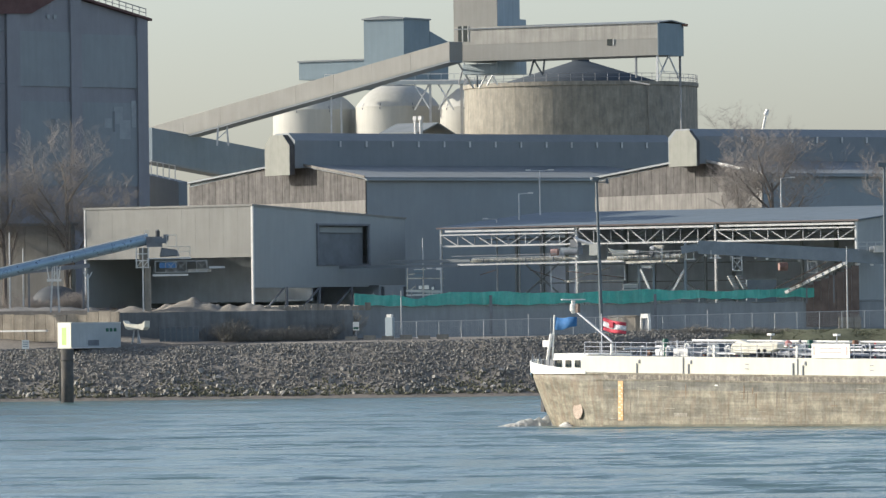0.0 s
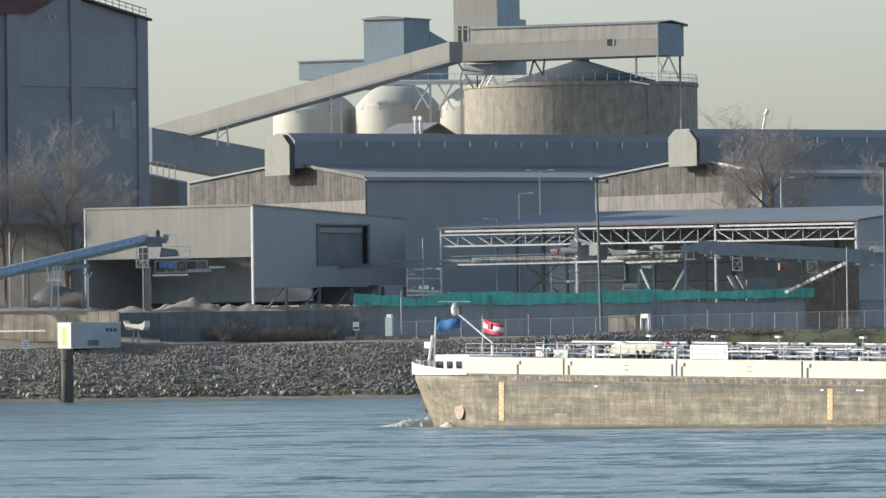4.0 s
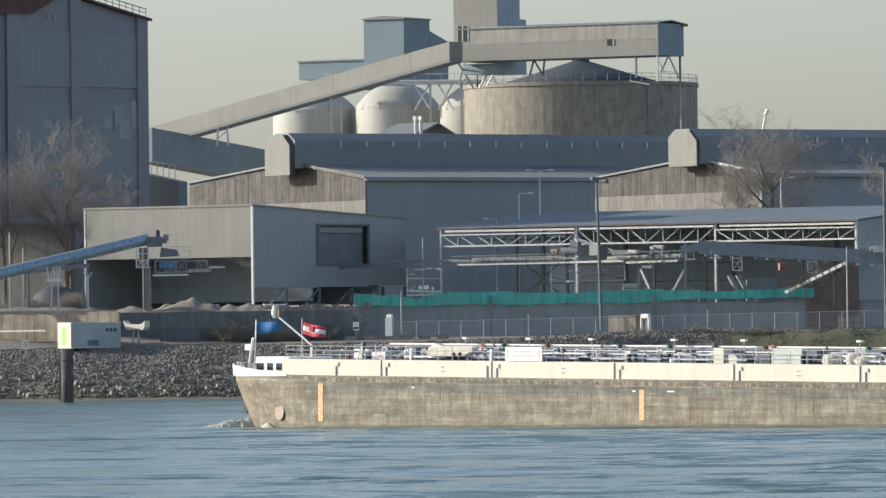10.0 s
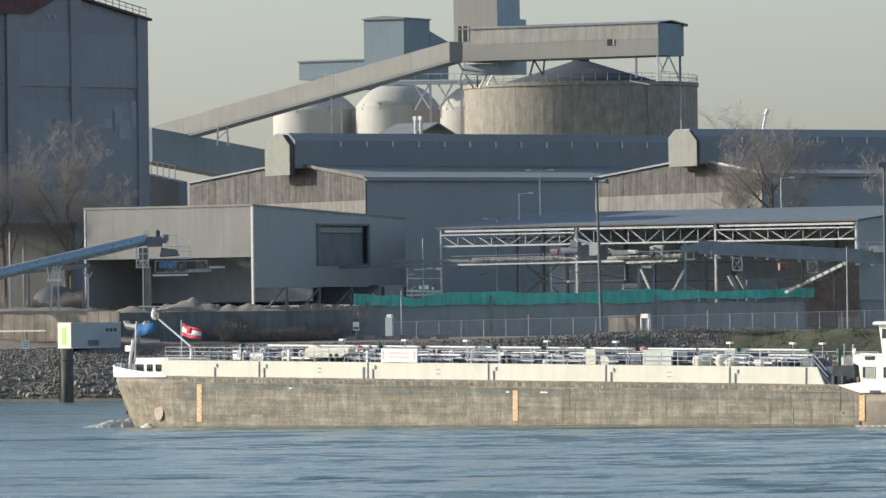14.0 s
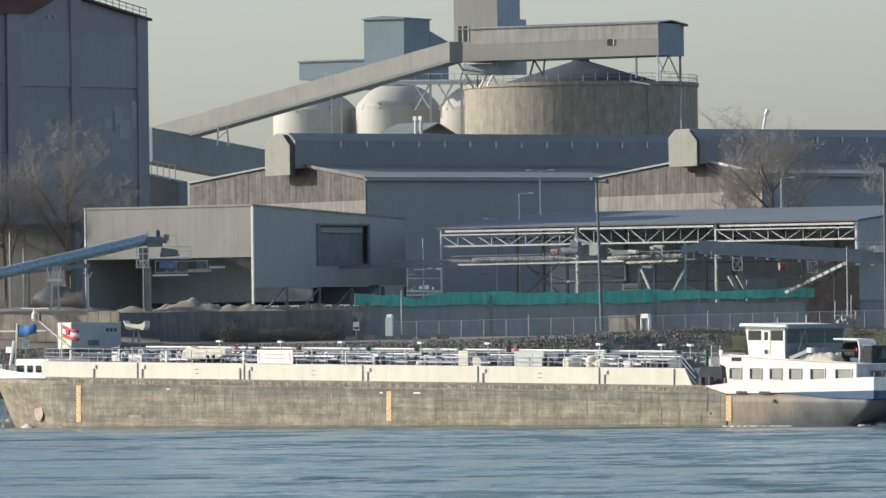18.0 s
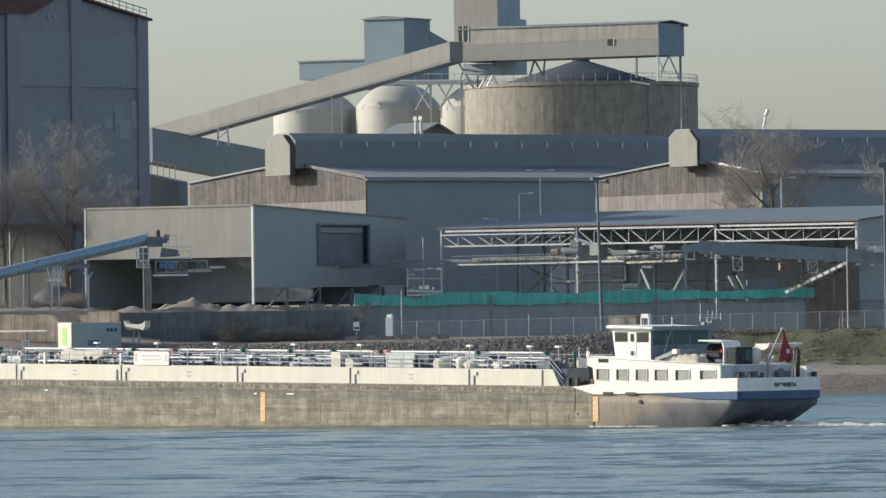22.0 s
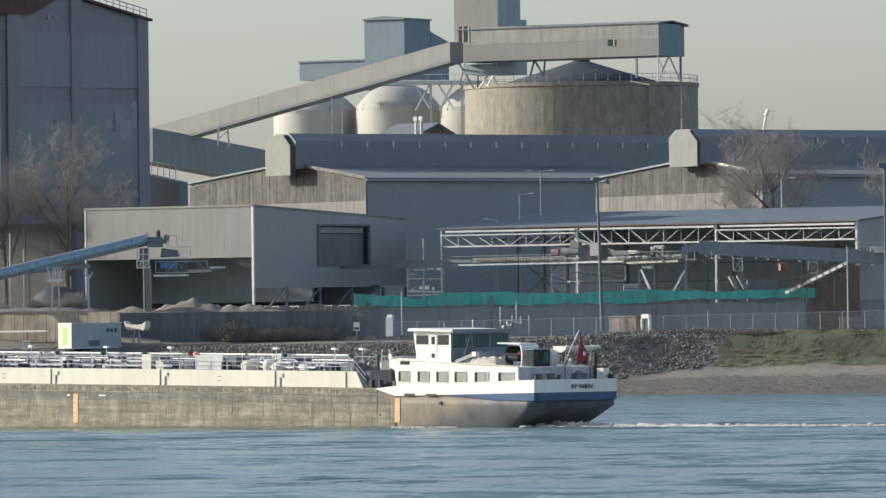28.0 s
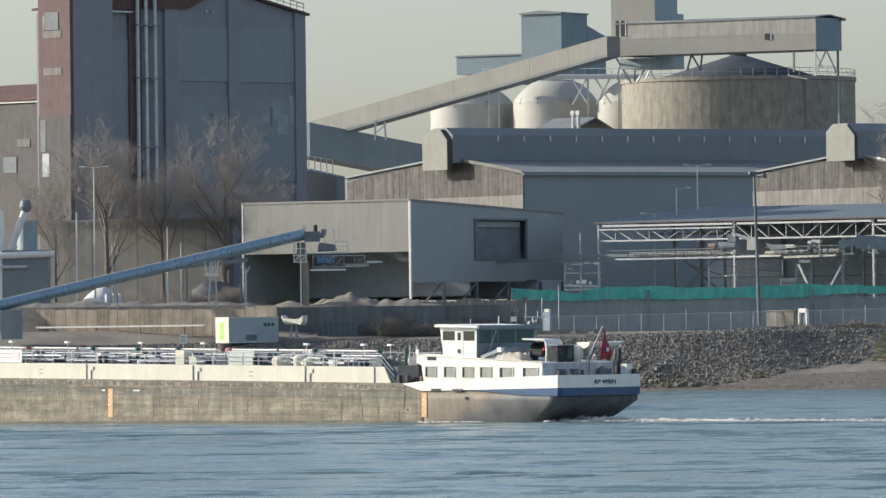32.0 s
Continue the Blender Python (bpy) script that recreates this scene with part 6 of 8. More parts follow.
M["cream_steel"] = mat("cream_sheet", (0.62, 0.6, 0.5), 0.55, var=0.1, scale=1)
loading_plant()


def bank_kiosks():
    h = thing("concrete_hut", "plain grey concrete hut on top of the bank", "hut", pose(19.31, 867, 6.9, 0, 0, -30))
    part("wall", soften(box(B(), 0, 3.55, 0, 2.4, 0, 1.95), 0.04), "concrete", h)
    part("roof", soften(box(B(), -0.1, 3.65, -0.1, 2.5, 1.95, 2.08), 0.03), "concrete", h)
    k = thing("measuring_kiosk", "white framed measuring kiosk with a lamp on top", "kiosk", pose(22.91, 864, 6.9, 0, 0, -35))
    for x in (0.0, 1.05):
        part("post", box(B(), x, x + 0.14, 0, 0.5, 0, 1.75), "white", k)
    part("head", soften(box(B(), 0.1, 1.1, -0.02, 0.52, 1.75, 2.25), 0.08), "white", k)
    part("base", box(B(), 0.14, 1.05, 0.02, 0.48, 0, 0.3), "white", k)
    part("panel", box(B(), 0.3, 0.9, 0.2, 0.3, 0.3, 1.7), "deck", k)
    b = thing("meter_cabinet", "blue-grey meter cabinet with a white lamp", "cabinet", pose(-6.63, 866, 6.7, 0, 0, -30))
    part("body", soften(box(B(), 0, 0.95, 0, 0.6, 0, 2.4), 0.04), "blue_clad", b)
    part("lamp", soften(box(B(), 0.2, 0.8, 0.0, 0.5, 2.4, 2.75), 0.06), "white", b)
    s = thing("notice_sign", "small green and white notice on the fence", "sign", pose(-10.04, 868, 0))
    part("board", box(B(), -0.36, 0.36, 0, 0.05, 7.64, 8.63), "white", s)
    part("band", box(B(), -0.3, 0.3, -0.012, -0.003, 7.77, 8.04), "green", s)
    part("post", beam(B(), (0, 0.1, 6.6), (0, 0.1, 8.63), 0.08), "steel", s)
    for i in range(6):
        px = -11.18 + i * 2.1
        w = thing("kerb_stone", "short pale concrete kerb on the bank crest", "kerb", pose(px, 858.5, 6.6), "kerb stones")
        part("stone", soften(box(B(), 0, 1.4, 0, 0.5, -0.1, 0.35 + 0.1 * (i % 2)), 0.05), "concrete", w)
    f = thing("stack_crates", "stack of pale crates beside the fence", "crates", pose(46.49, 874, 7.1))
    for i in range(3):
        for j in range(2):
            part("crate", soften(box(B(), i * 0.9, i * 0.9 + 0.8, 0, 0.8, j * 0.75, j * 0.75 + 0.66), 0.04), "concrete", f)


bank_kiosks()


def roof_bits():
    h = thing("roof_house", "low grey gabled roof house with two steel vents before the silos", "roof house", frame_at(-2.75, 1060, 35, 23.2))
    part("body", box(B(), -6.8, 0, 0, 6, 0, 12.6), "clad_dark", h)
    part("front", box(B(), -6.8, 0, -0.06, -0.01, 11.4, 12.5), "clad", h)
    part("roof", prism(B(), [(-0.3, 12.6), (4, 14.0), (9, 12.2), (9, 12.4), (4, 14.2), (-0.3, 12.8)], "x", -7.0, 0.3), "roof", h)
    for x in (-0.4, 0.5):
        part("vent", tube(B(), (x, -0.6, 9), (x, -0.6, 14.6), 0.24, n=10), "steel", h)
        part("vent_cowl", soften(box(B(), x - 0.3, x + 0.3, -0.9, -0.3, 14.4, 15.0), 0.08), "steel", h)
    v = thing("leaning_vent", "leaning white vent pipe with a square head above the roof", "vent")
    part("pipe", tube(B(), (42.56, 985, 33.17), (43.03, 985, 35.40), 0.17, n=12), "white", v)
    part("head", tube(B(), (43.04, 985, 35.55), (43.34, 985, 36.29), 0.3, 0.26, n=12), "white", v)


roof_bits()


# ---------------------------------------------------------------- the tanker barge
# Own axes: x aft along the port side, y inboard, z up from the waterline amidships; port side at y = 0, beam 9.6 m.
BEAM = 9.6
TRIM = 0.87                     # degrees by which the unladen ship lies deeper aft
ship = thing("tanker_barge", "unladen tanker barge, worn hull, cream trunk, white deckhouse aft", "ship")


def lerp_table(tab, v):
    for (a, p), (b, q) in zip(tab, tab[1:]):
        if v <= b:
            return p + (q - p) * (v - a) / (b - a)
    return tab[-1][1]


LEVELS = (3.2, 2.6, 2.05, 1.0, 0.2, -0.5, -1.6)


def stem(z):
    return -52.8 - (z + 0.8) * 0.44


def half(x, z):
    """Half breadth of the hull at x on the level z."""
    bow = stem(z)
    run = 9.5 + (3.2 - z) * 0.9
    if x < bow + run:
        f = min(1.0, max(0.0, 1 - (x - bow) / run))
        return max(0.06, 4.8 * (1 - f ** 2.3) ** 0.62)
    if x > 22 and z < 2.05:
        f = min(1.0, (x - 22) / 13.5)
        keep = lerp_table([(-1.6, 0.3), (-0.5, 0.5), (0.2, 0.66), (1.0, 0.86), (2.05, 1.0)], z)
        return 4.8 * (1 - (1 - keep) * f ** 1.6)
    return 4.8


def loft(bm, us, levels, span):
    """Skin of the hull over shares us of each level's own length; span gives its ends."""
    grid = {}
    for side in (-1, 1):
        for i, u in enumerate(us):
            for j, z in enumerate(levels):
                a, b = span(z)
                x = a + (b - a) * u
                grid[side, i, j] = bm.verts.new((x, 4.8 + side * half(x, z), z))
        for i in range(len(us) - 1):
            for j in range(len(levels) - 1):
                q = [grid[side, i, j], grid[side, i, j + 1], grid[side, i + 1, j + 1], grid[side, i + 1, j]]
                bm.faces.new(q if side < 0 else q[::-1])
    k, m = len(us) - 1, len(levels) - 1
    for i in range(k):
        bm.faces.new((grid[-1, i, 0], grid[-1, i + 1, 0], grid[1, i + 1, 0], grid[1, i, 0]))
        bm.faces.new((grid[-1, i, m], grid[1, i, m], grid[1, i + 1, m], grid[-1, i + 1, m]))
    for j in range(m):
        bm.faces.new((grid[-1, 0, j], grid[1, 0, j], grid[1, 0, j + 1], grid[-1, 0, j + 1]))
        bm.faces.new((grid[-1, k, j], grid[-1, k, j + 1], grid[1, k, j + 1], grid[1, k, j]))
    bmesh.ops.recalc_face_normals(bm, faces=bm.faces[:])
    return bm


fine = [i * i / 400 * 0.16 for i in range(21)] + [0.2, 0.3, 0.4, 0.5, 0.6, 0.7, 0.8, 0.9, 0.996, 1.0]
part("hull", loft(B(), fine, LEVELS, lambda z: (stem(z), 22.2)), "hull", ship, "worn grey-brown hull plating", smooth=True)
part("stern_hull", loft(B(), [0, 0.004] + [i / 16 for i in range(1, 17)], (2.7, 2.05, 1.0, 0.2, -0.5, -1.6),
     lambda z: (22.2, lerp_table([(-1.6, 29.5), (-0.5, 31.2), (0.2, 32.4), (1.0, 33.7), (2.05, 35.15), (2.7, 35.15)], z))), "hull_black", ship, "black painted stern", smooth=True)


def build_plating():
    """Side plates of the flat midbody, each a little proud and weathered its own way."""
    random.seed(11)
    for z0, z1 in ((2.81, 3.12), (2.05, 2.69), (1.1, 2.045), (-0.9, 1.095)):
        x = -43.5
        while x < 20.5:
            w = random.choice((2.6, 3.4, 4.3, 5.2))
            y = -0.012 - random.uniform(0, 0.004)
            part("hull_plate", box(B(), x, min(x + w, 21.5) - 0.008, y, -0.002, z0, z1), "plate_top" if z0 > 2.5 else "plate_mid" if z0 > 2 else "plate", ship)
            x += w
    part("rubbing_strake", soften(box(B(), -44.5, 21.8, -0.05, 0.0, 2.70, 2.80), 0.02), "plate", ship)
    part("gunwale", soften(box(B(), -45.5, 20.6, -0.05, 0.06, 3.12, 3.26), 0.02), "plate", ship)


M["plate"] = mat("hull_side_plate", (0.243, 0.219, 0.157), 0.7, var=0.2, scale=0.9, streak=0.1, scrape=0.26, runs=0.08, fine=5, crisp=2.0, stain=(0.2, 0.145, 0.09), amount=0.42, per_piece=0.08)
M["plate_mid"] = mat("hull_upper_plate", (0.185, 0.175, 0.135), 0.7, var=0.2, scale=0.9, streak=0.1, scrape=0.3, runs=0.08, fine=5, crisp=2.0, stain=(0.13, 0.125, 0.105), amount=0.6, per_piece=0.07)
M["plate_top"] = mat("hull_sheer_plate", (0.25, 0.22, 0.17), 0.75, var=0.36, scale=1.6, streak=0.15, runs=0.2, crisp=2.2, fine=5, stain=(0.12, 0.105, 0.085), amount=0.8, per_piece=0.08)
M["scale_pale"] = mat("pale_scale_paint", (0.72, 0.6, 0.42), 0.6, var=0.2, scale=3)
M["dark_hull"] = mat("hull_rust_run", (0.19, 0.16, 0.12), 0.8, var=0.3, scale=1.5, streak=0.3)
M["pale_hull"] = mat("scraped_hull_paint", (0.36, 0.33, 0.26), 0.75, var=0.35, scale=2.5, streak=0.4, stain=(0.24, 0.21, 0.16), amount=0.8)
M["rust_run"] = mat("orange_rust_run", (0.24, 0.17, 0.105), 0.85, var=0.3, scale=2, streak=0.3)
M["boot"] = mat("waterline_grime", (0.15, 0.142, 0.1), 0.8, var=0.35, scale=0.8, scrape=0.3)
M["badge_pink"] = mat("faded_badge_paint", (0.4, 0.31, 0.235), 0.7, var=0.25, scale=3)
build_plating()
# draught marks, badge and repairs on the side
for x, z0, z1 in ((-41.75, -0.19, 2.66), (-10.0, 0.30, 2.52), (22.25, 0.72, 2.55)):
    dm = part("draught_mark", box(B(), x - 0.25, x + 0.25, -0.04, -0.02, z0, z1), "orange", ship, "orange and white draught scale")
    k, z = 0, z0 + 0.1
    while z < z1 - 0.15:
        part("scale_bar", box(B(), x + (0.05 if k % 2 else -0.2), x + (0.2 if k % 2 else 0.02), -0.05, -0.042, z, z + 0.1), "scale_pale", dm)
        k, z = k + 1, z + 0.2
bm = B()
lathe(bm, [(0.6, 0.0), (0.6, 0.03)], 28)
bmesh.ops.rotate(bm, verts=bm.verts[:], matrix=Euler((radians(90), 0, 0)).to_matrix(), cent=(0, 0, 0))
badge = part("hull_badge", bm, "badge_pink", ship, "faded round badge on the bow")
badge.matrix_basis = pose(-46.4, 0.375, 0.45, 0, 0, -11.5)
for x, z, w, h in ((-36.5, 0.3, 1.3, 0.25), (-30, 0.1, 2.0, 0.18), (-10.9, 2.4, 0.3, 0.12), (-7.6, 2.42, 0.7, 0.1), (13.6, 2.3, 0.4, 0.14), (-32.5, 2.45, 0.3, 0.1)):
    part("scuff", box(B(), x, x + w, -0.032, -0.022, z - h / 2, z + h / 2), "pale_hull" if h > 0.13 else "white", ship)


random.seed(41)
for i in range(120):
    x = random.uniform(-43.5, 20.5)
    if i % 2:
        w, h, z = random.uniform(0.03, 0.1), random.uniform(0.3, 1.5), random.uniform(0.5, 2.1)
    else:
        w, h, z = random.uniform(0.4, 1.6), random.uniform(0.02, 0.05), random.uniform(-0.1, 2.5)
    part("scuff", box(B(), x, x + w, -0.024, -0.019, z - h / 2, z + h / 2), random.choice(("pale_hull", "pale_hull", "dark_hull", "dark_hull", "rust_run")), ship)
for k in range(13):
    x0, x1 = -43.5 + 5 * k, -43.5 + 5 * (k + 1) - 0.01
    part("waterline_strip", prism(B(), [(x0, x0 * 0.0152 - 0.2), (x1, x1 * 0.0152 - 0.2), (x1, x1 * 0.0152 + 0.13 + 0.02 * (k % 3)), (x0, x0 * 0.0152 + 0.13 + 0.02 * (k % 3))], "y", -0.026, -0.018), "boot", ship, "dark grime along the waterline" if k == 0 else "")
part("side_drain", tube(B(), (20.6, -0.03, 1.25), (20.6, 0.0, 1.25), 0.1, n=10), "black", ship)
part("side_pipe", box(B(), 20.25, 20.33, -0.04, -0.02, 1.4, 3.1), "dark_hull", ship)

# bow bulwark and foredeck
def bow_skin(z_top, z_bot, out, n=26, x_end=-45.2):
    bm = B()
    rows = []
    for side in (-1, 1):
        for i in range(n + 1):
            f = (i / n) ** 1.6
            zt, zb = z_top(f), z_bot(f)
            xt, xb = stem(zt) + (x_end - stem(zt)) * f, stem(zb) + (x_end - stem(zb)) * f
            rows.append((bm.verts.new((xt, 4.8 + side * (half(xt, min(zt, 3.2)) + out), zt)), bm.verts.new((xb, 4.8 + side * (half(xb, min(zb, 3.2)) + out), zb))))
    for side in (0, 1):
        for i in range(n):
            a, b = rows[side * (n + 1) + i], rows[side * (n + 1) + i + 1]
            bm.faces.new((a[0], a[1], b[1], b[0]) if side == 0 else (b[0], b[1], a[1], a[0]))
    solid(bm, -0.06)
    return bm


part("bow_bulwark", bow_skin(lambda f: 4.12 - 0.75 * f, lambda f: 3.05 + 0.12 * f, 0.05), "white", ship, "white bow bulwark", smooth=False)
part("bow_blue_patch", bow_skin(lambda f: 3.06 + 0.1 * f, lambda f: 2.62 + 0.5 * f, 0.12, 10, -52.4), "tube", ship, "pale blue painted stem")
part("foredeck", prism(B(), [(x, 4.8 + s * (half(x, 3.2) - 0.05)) for s in (-1, 1) for x in ([-54.8, -53.5, -52, -50, -47, -44] if s < 0 else [-44, -47, -50, -52, -53.5, -54.8])], "z", 3.2, 3.26), "deck", ship)
part("forecastle_house", soften(prism(B(), [(-51.0, 3.2), (-47.3, 3.2), (-47.3, 4.58), (-50.8, 4.58)], "y", 2.4, 7.2), 0.05), "white", ship, "white forecastle house")
for x in (-50.5, -49.55, -48.6):
    part("forecastle_window", soften(box(B(), x, x + 0.52, 2.34, 2.395, 3.58, 4.1), 0.02), "glass", ship)
part("anchor", soften(box(B(), -53.98, -53.6, 4.35, 4.8, 0.2, 1.35), 0.1), "black", ship, "black bow anchor in its pocket")
for x, y in ((-51.6, 2.2), (-49.6, 1.3), (-51.6, 7.4)):
    part("bow_bollard", tube(B(), (x, y, 3.2), (x, y, 4.1), 0.13, n=10), "black", ship)
part("windlass", soften(box(B(), -53.0, -51.8, 3.8, 5.8, 3.26, 4.1), 0.15), "dark_steel", ship, "dark anchor windlass")
for i in range(9):
    f = i / 9
    x = -54.6 + 6.5 * f
    part("bow_rail_post", tube(B(), (x, 4.8 - half(x, 3.2) + 0.1, 3.9 - 0.6 * f), (x, 4.8 - half(x, 3.2) + 0.1, 4.55 - 0.5 * f), 0.035, n=6), "deck", ship)

# trunk deck
part("trunk", soften(prism(B(), [(-46.6, 3.2), (18.2, 3.2), (17.5, 4.45), (-46.6, 4.45)], "y", 0.9, 8.7), 0.05), "cream", ship, "cream painted trunk side")
part("trunk_cover", box(B(), -46.4, 17.3, 1.2, 8.4, 4.455, 4.47), "deck", ship, "grey deck plating")
part("side_deck", box(B(), -44, 22, 0.06, 0.9, 3.2, 3.22), "deck", ship)
SLOTS = (-41.0, -35.9, -24.85, -12.9, -1.6, 10.0, 17.0)
for i, x in enumerate(SLOTS):
    if i in (1, 2, 3, 4, 5, 6):
        part("trunk_frame", box(B(), x - 0.56, x - 0.47, 0.85, 0.9, 3.22, 4.42), "dark_steel", ship, "dark vertical frame")
    if i < 6:
        part("trunk_pipe", box(B(), x - 0.05, x + 0.05, 0.84, 0.9, 3.22, 3.95), "dark_steel", ship)
        part("trunk_vent", box(B(), x + 0.18, x + 0.32, 0.85, 0.9, 3.95, 4.22), "dark_steel", ship)
    if i == 2:
        part("trunk_pipe", box(B(), x - 1.0, x - 0.88, 0.84, 0.9, 3.22, 4.1), "dark_steel", ship)
for x in (-18.5, 3.7, -30.4):
    for z in (3.62, 3.95):
        part("foot_hole", box(B(), x, x + 0.35, 0.86, 0.9, z, z + 0.05), "dark_steel", ship)


def rail_line(y, x0, x1, z0, parent):
    """Stanchions and three rails of a deck railing."""
    post = bpy.data.meshes.new("stanchion")
    bm = tube(B(), (0, 0, 0), (0, 0, 1.0), 0.03, n=6)
    bm.to_mesh(post)
    bm.free()
    post.materials.append(M["rail"])
    n = round((x1 - x0) / 1.55)
    for i in range(n + 1):
        piece("stanchion", post, parent, Matrix.Translation((x0 + (x1 - x0) * i / n, y, z0)))
    for z in (0.36, 0.68, 1.0):
        x = x0
        while x < x1 - 0.1:
            w = min(9.3, x1 - x)
            part("hand_rail", tube(B(), (x, y, z0 + z), (x + w - (0.3 if z < 1 else 0.02), y, z0 + z), 0.024, n=6), "rail", parent)
            x += w


rail_line(1.0, -46.3, 16.9, 4.45, ship)
rail_line(8.6, -46.3, 16.9, 4.45, ship)
for x0, x1, z0, z1 in ((17.0, 18.3, 5.42, 4.2), (17.1, 18.4, 4.95, 3.75)):
    part("stair_rail", tube(B(), (x0, 1.0, z0), (x1, 1.0, z1), 0.035, n=6), "rail", ship)
part("stair", prism(B(), [(17.5, 4.45), (18.5, 3.3), (18.5, 3.22), (17.5, 4.3)], "y", 1.0, 1.9), "deck_blue", ship)

# cargo pipes, valves, lamps and tank gear on the trunk
for y, z, r, m in ((3.6, 5.62, 0.065, "white"), (4.1, 5.3, 0.12, "deck_blue"), (4.9, 4.85, 0.16, "deck_blue"), (5.6, 4.9, 0.14, "deck"), (2.6, 4.72, 0.1, "deck_blue")):
    x = -38.0
    while x < 15:
        part("cargo_pipe", tube(B(), (x, y, z), (x + 10.4, y, z), r, n=8), m, ship)
        part("pipe_flange", tube(B(), (x + 10.4, y, z), (x + 10.55, y, z), r * 1.7, n=10), "dark_steel", ship)
        x += 10.6
random.seed(21)
x = -39.5
while x < 15.5:
    part("pipe_support", beam(B(), (x, 3.6, 4.45), (x, 3.6, 5.6), 0.09), "rail", ship)
    x += 3.1
LAMPS = (-29.8, -23.5, -17.4, -9.5, -2.9, 7.8, 13.6, 16.3)
for x in LAMPS:
    l = part("deck_lamp", tube(B(), (x, 3.0, 4.45), (x, 3.0, 6.15), 0.04, n=6), "rail", ship)
    part("lamp_head", soften(box(B(), x - 0.2, x + 0.22, 2.8, 3.15, 6.02, 6.17), 0.03), "white", l, "white floodlight head")
for i, x in enumerate((-40.4, -26.3, -22.0, -15.0, -10.2, -5.9, -1.2, 8.3, 14.9, 17.6)):
    v = part("valve", tube(B(), (x, 3.3, 4.45), (x, 3.3, 5.4), 0.12, n=8), "green", ship, "green valve with hand wheel")
    part("hand_wheel", tube(B(), (x, 3.3, 5.42), (x, 3.3, 5.72), 0.24, 0.2, n=10), "green" if i % 4 != 2 else "rust", v)
for x, w, y, d, h, m in ((-38.6, 1.4, 2.2, 1.2, 0.55, "steel"), (-36, 1.0, 3.0, 1.0, 0.95, "deck"), (-34.2, 0.2, 1.6, 0.5, 0.85, "white"), (-26.2, 0.2, 1.6, 0.6, 0.85, "white"), (-21.4, 1.2, 2.2, 1.0, 0.62, "deck_blue"),
                         (-16.5, 0.8, 2.4, 0.8, 0.6, "deck_blue"), (-13.2, 0.5, 1.8, 1.2, 0.8, "white"), (-8.3, 1.2, 2.6, 1.2, 0.4, "deck_blue"), (-4.6, 0.9, 1.6, 0.9, 1.1, "cream"), (-3.3, 0.8, 1.7, 0.9, 0.6, "cream"), (-0.7, 1.0, 2.0, 1.0, 0.7, "deck_blue"),
                         (4.0, 0.9, 1.7, 1.0, 0.95, "deck_blue"), (6.6, 0.9, 3.9, 0.9, 1.05, "white"), (8.0, 0.8, 3.9, 0.9, 0.8, "deck_blue"), (9.3, 0.5, 3.9, 0.9, 0.6, "cream"), (11.8, 0.9, 3.9, 0.9, 0.8, "deck"), (10.6, 0.9, 2.3, 0.8, 0.45, "steel"), (13.4, 0.7, 2.0, 1.0, 0.5, "deck_blue"), (15.4, 1.1, 1.8, 1.0, 0.6, "deck")):
    part("tank_hatch" if m == "white" else "deck_box", soften(box(B(), x, x + w, y, y + d, 4.47, 4.47 + h), 0.08), m, ship)
for i in range(44):
    x = -43 + i * 1.36 + random.uniform(-0.5, 0.5)
    part("deck_fitting", soften(box(B(), x, x + random.uniform(0.4, 1.1), 5.4, 6.4, 4.47, 4.47 + random.uniform(0.25, 0.95)), 0.06), random.choice(("deck_blue", "deck_blue", "dark_steel", "steel", "dark_steel", "cream")), ship)
for i in range(22):
    x = -42 + i * 2.6 + random.uniform(-0.6, 0.6)
    part("vent_pipe", tube(B(), (x, 4.5, 4.47), (x, 4.5, 5.0 + random.uniform(0.1, 0.7)), 0.07, n=7), random.choice(("white", "dark_steel", "red", "deck_blue")), ship)
for i in range(60):
    x = -44 + i * 1.0 + random.uniform(-0.4, 0.4)
    kind = i % 4
    y = random.uniform(2.0, 4.2)
    if kind == 0:
        part("pipe_bend", tube(B(), (x, y, 4.47), (x + random.uniform(-0.3, 0.3), y, 5.0 + random.uniform(0, 0.3)), 0.05, n=6), random.choice(("white", "steel", "deck_blue")), ship)
    elif kind == 1:
        part("cross_pipe", tube(B(), (x, 1.5, 4.7 + random.uniform(0, 0.4)), (x, 7.5, 4.7 + random.uniform(0, 0.4)), 0.07, n=6), random.choice(("steel", "dark_steel")), ship)
    elif kind == 2:
        part("small_valve", soften(box(B(), x, x + 0.25, y, y + 0.25, 4.47, 4.75 + random.uniform(0, 0.35)), 0.04), random.choice(("white", "dark_steel", "black", "rust")), ship)
    else:
        part("coaming", soften(lathe(B(), [(0.3, 4.47), (0.3, 4.72), (0.12, 4.8)], 12, x, y), 0.01), random.choice(("deck_blue", "deck", "white")), ship)
for y, z, r in ((1.75, 4.68, 0.07), (2.15, 5.02, 0.08), (2.9, 5.25, 0.06), (3.2, 4.8, 0.1)):
    x = -40.0 + 3 * y
    while x < 13:
        w = random.uniform(3.0, 7.5)
        part("pale_pipe", tube(B(), (x, y, z), (min(x + w, 15.5), y, z), r, n=8), random.choice(("rail", "steel", "white", "rail")), ship)
        for s in range(int(w / 1.5)):
            part("pipe_saddle", box(B(), x + 0.6 + 1.5 * s, x + 0.72 + 1.5 * s, y - 0.1, y + 0.1, 4.47, z + 0.02), "dark_steel", ship)
        x += w + random.uniform(0.8, 3.0)
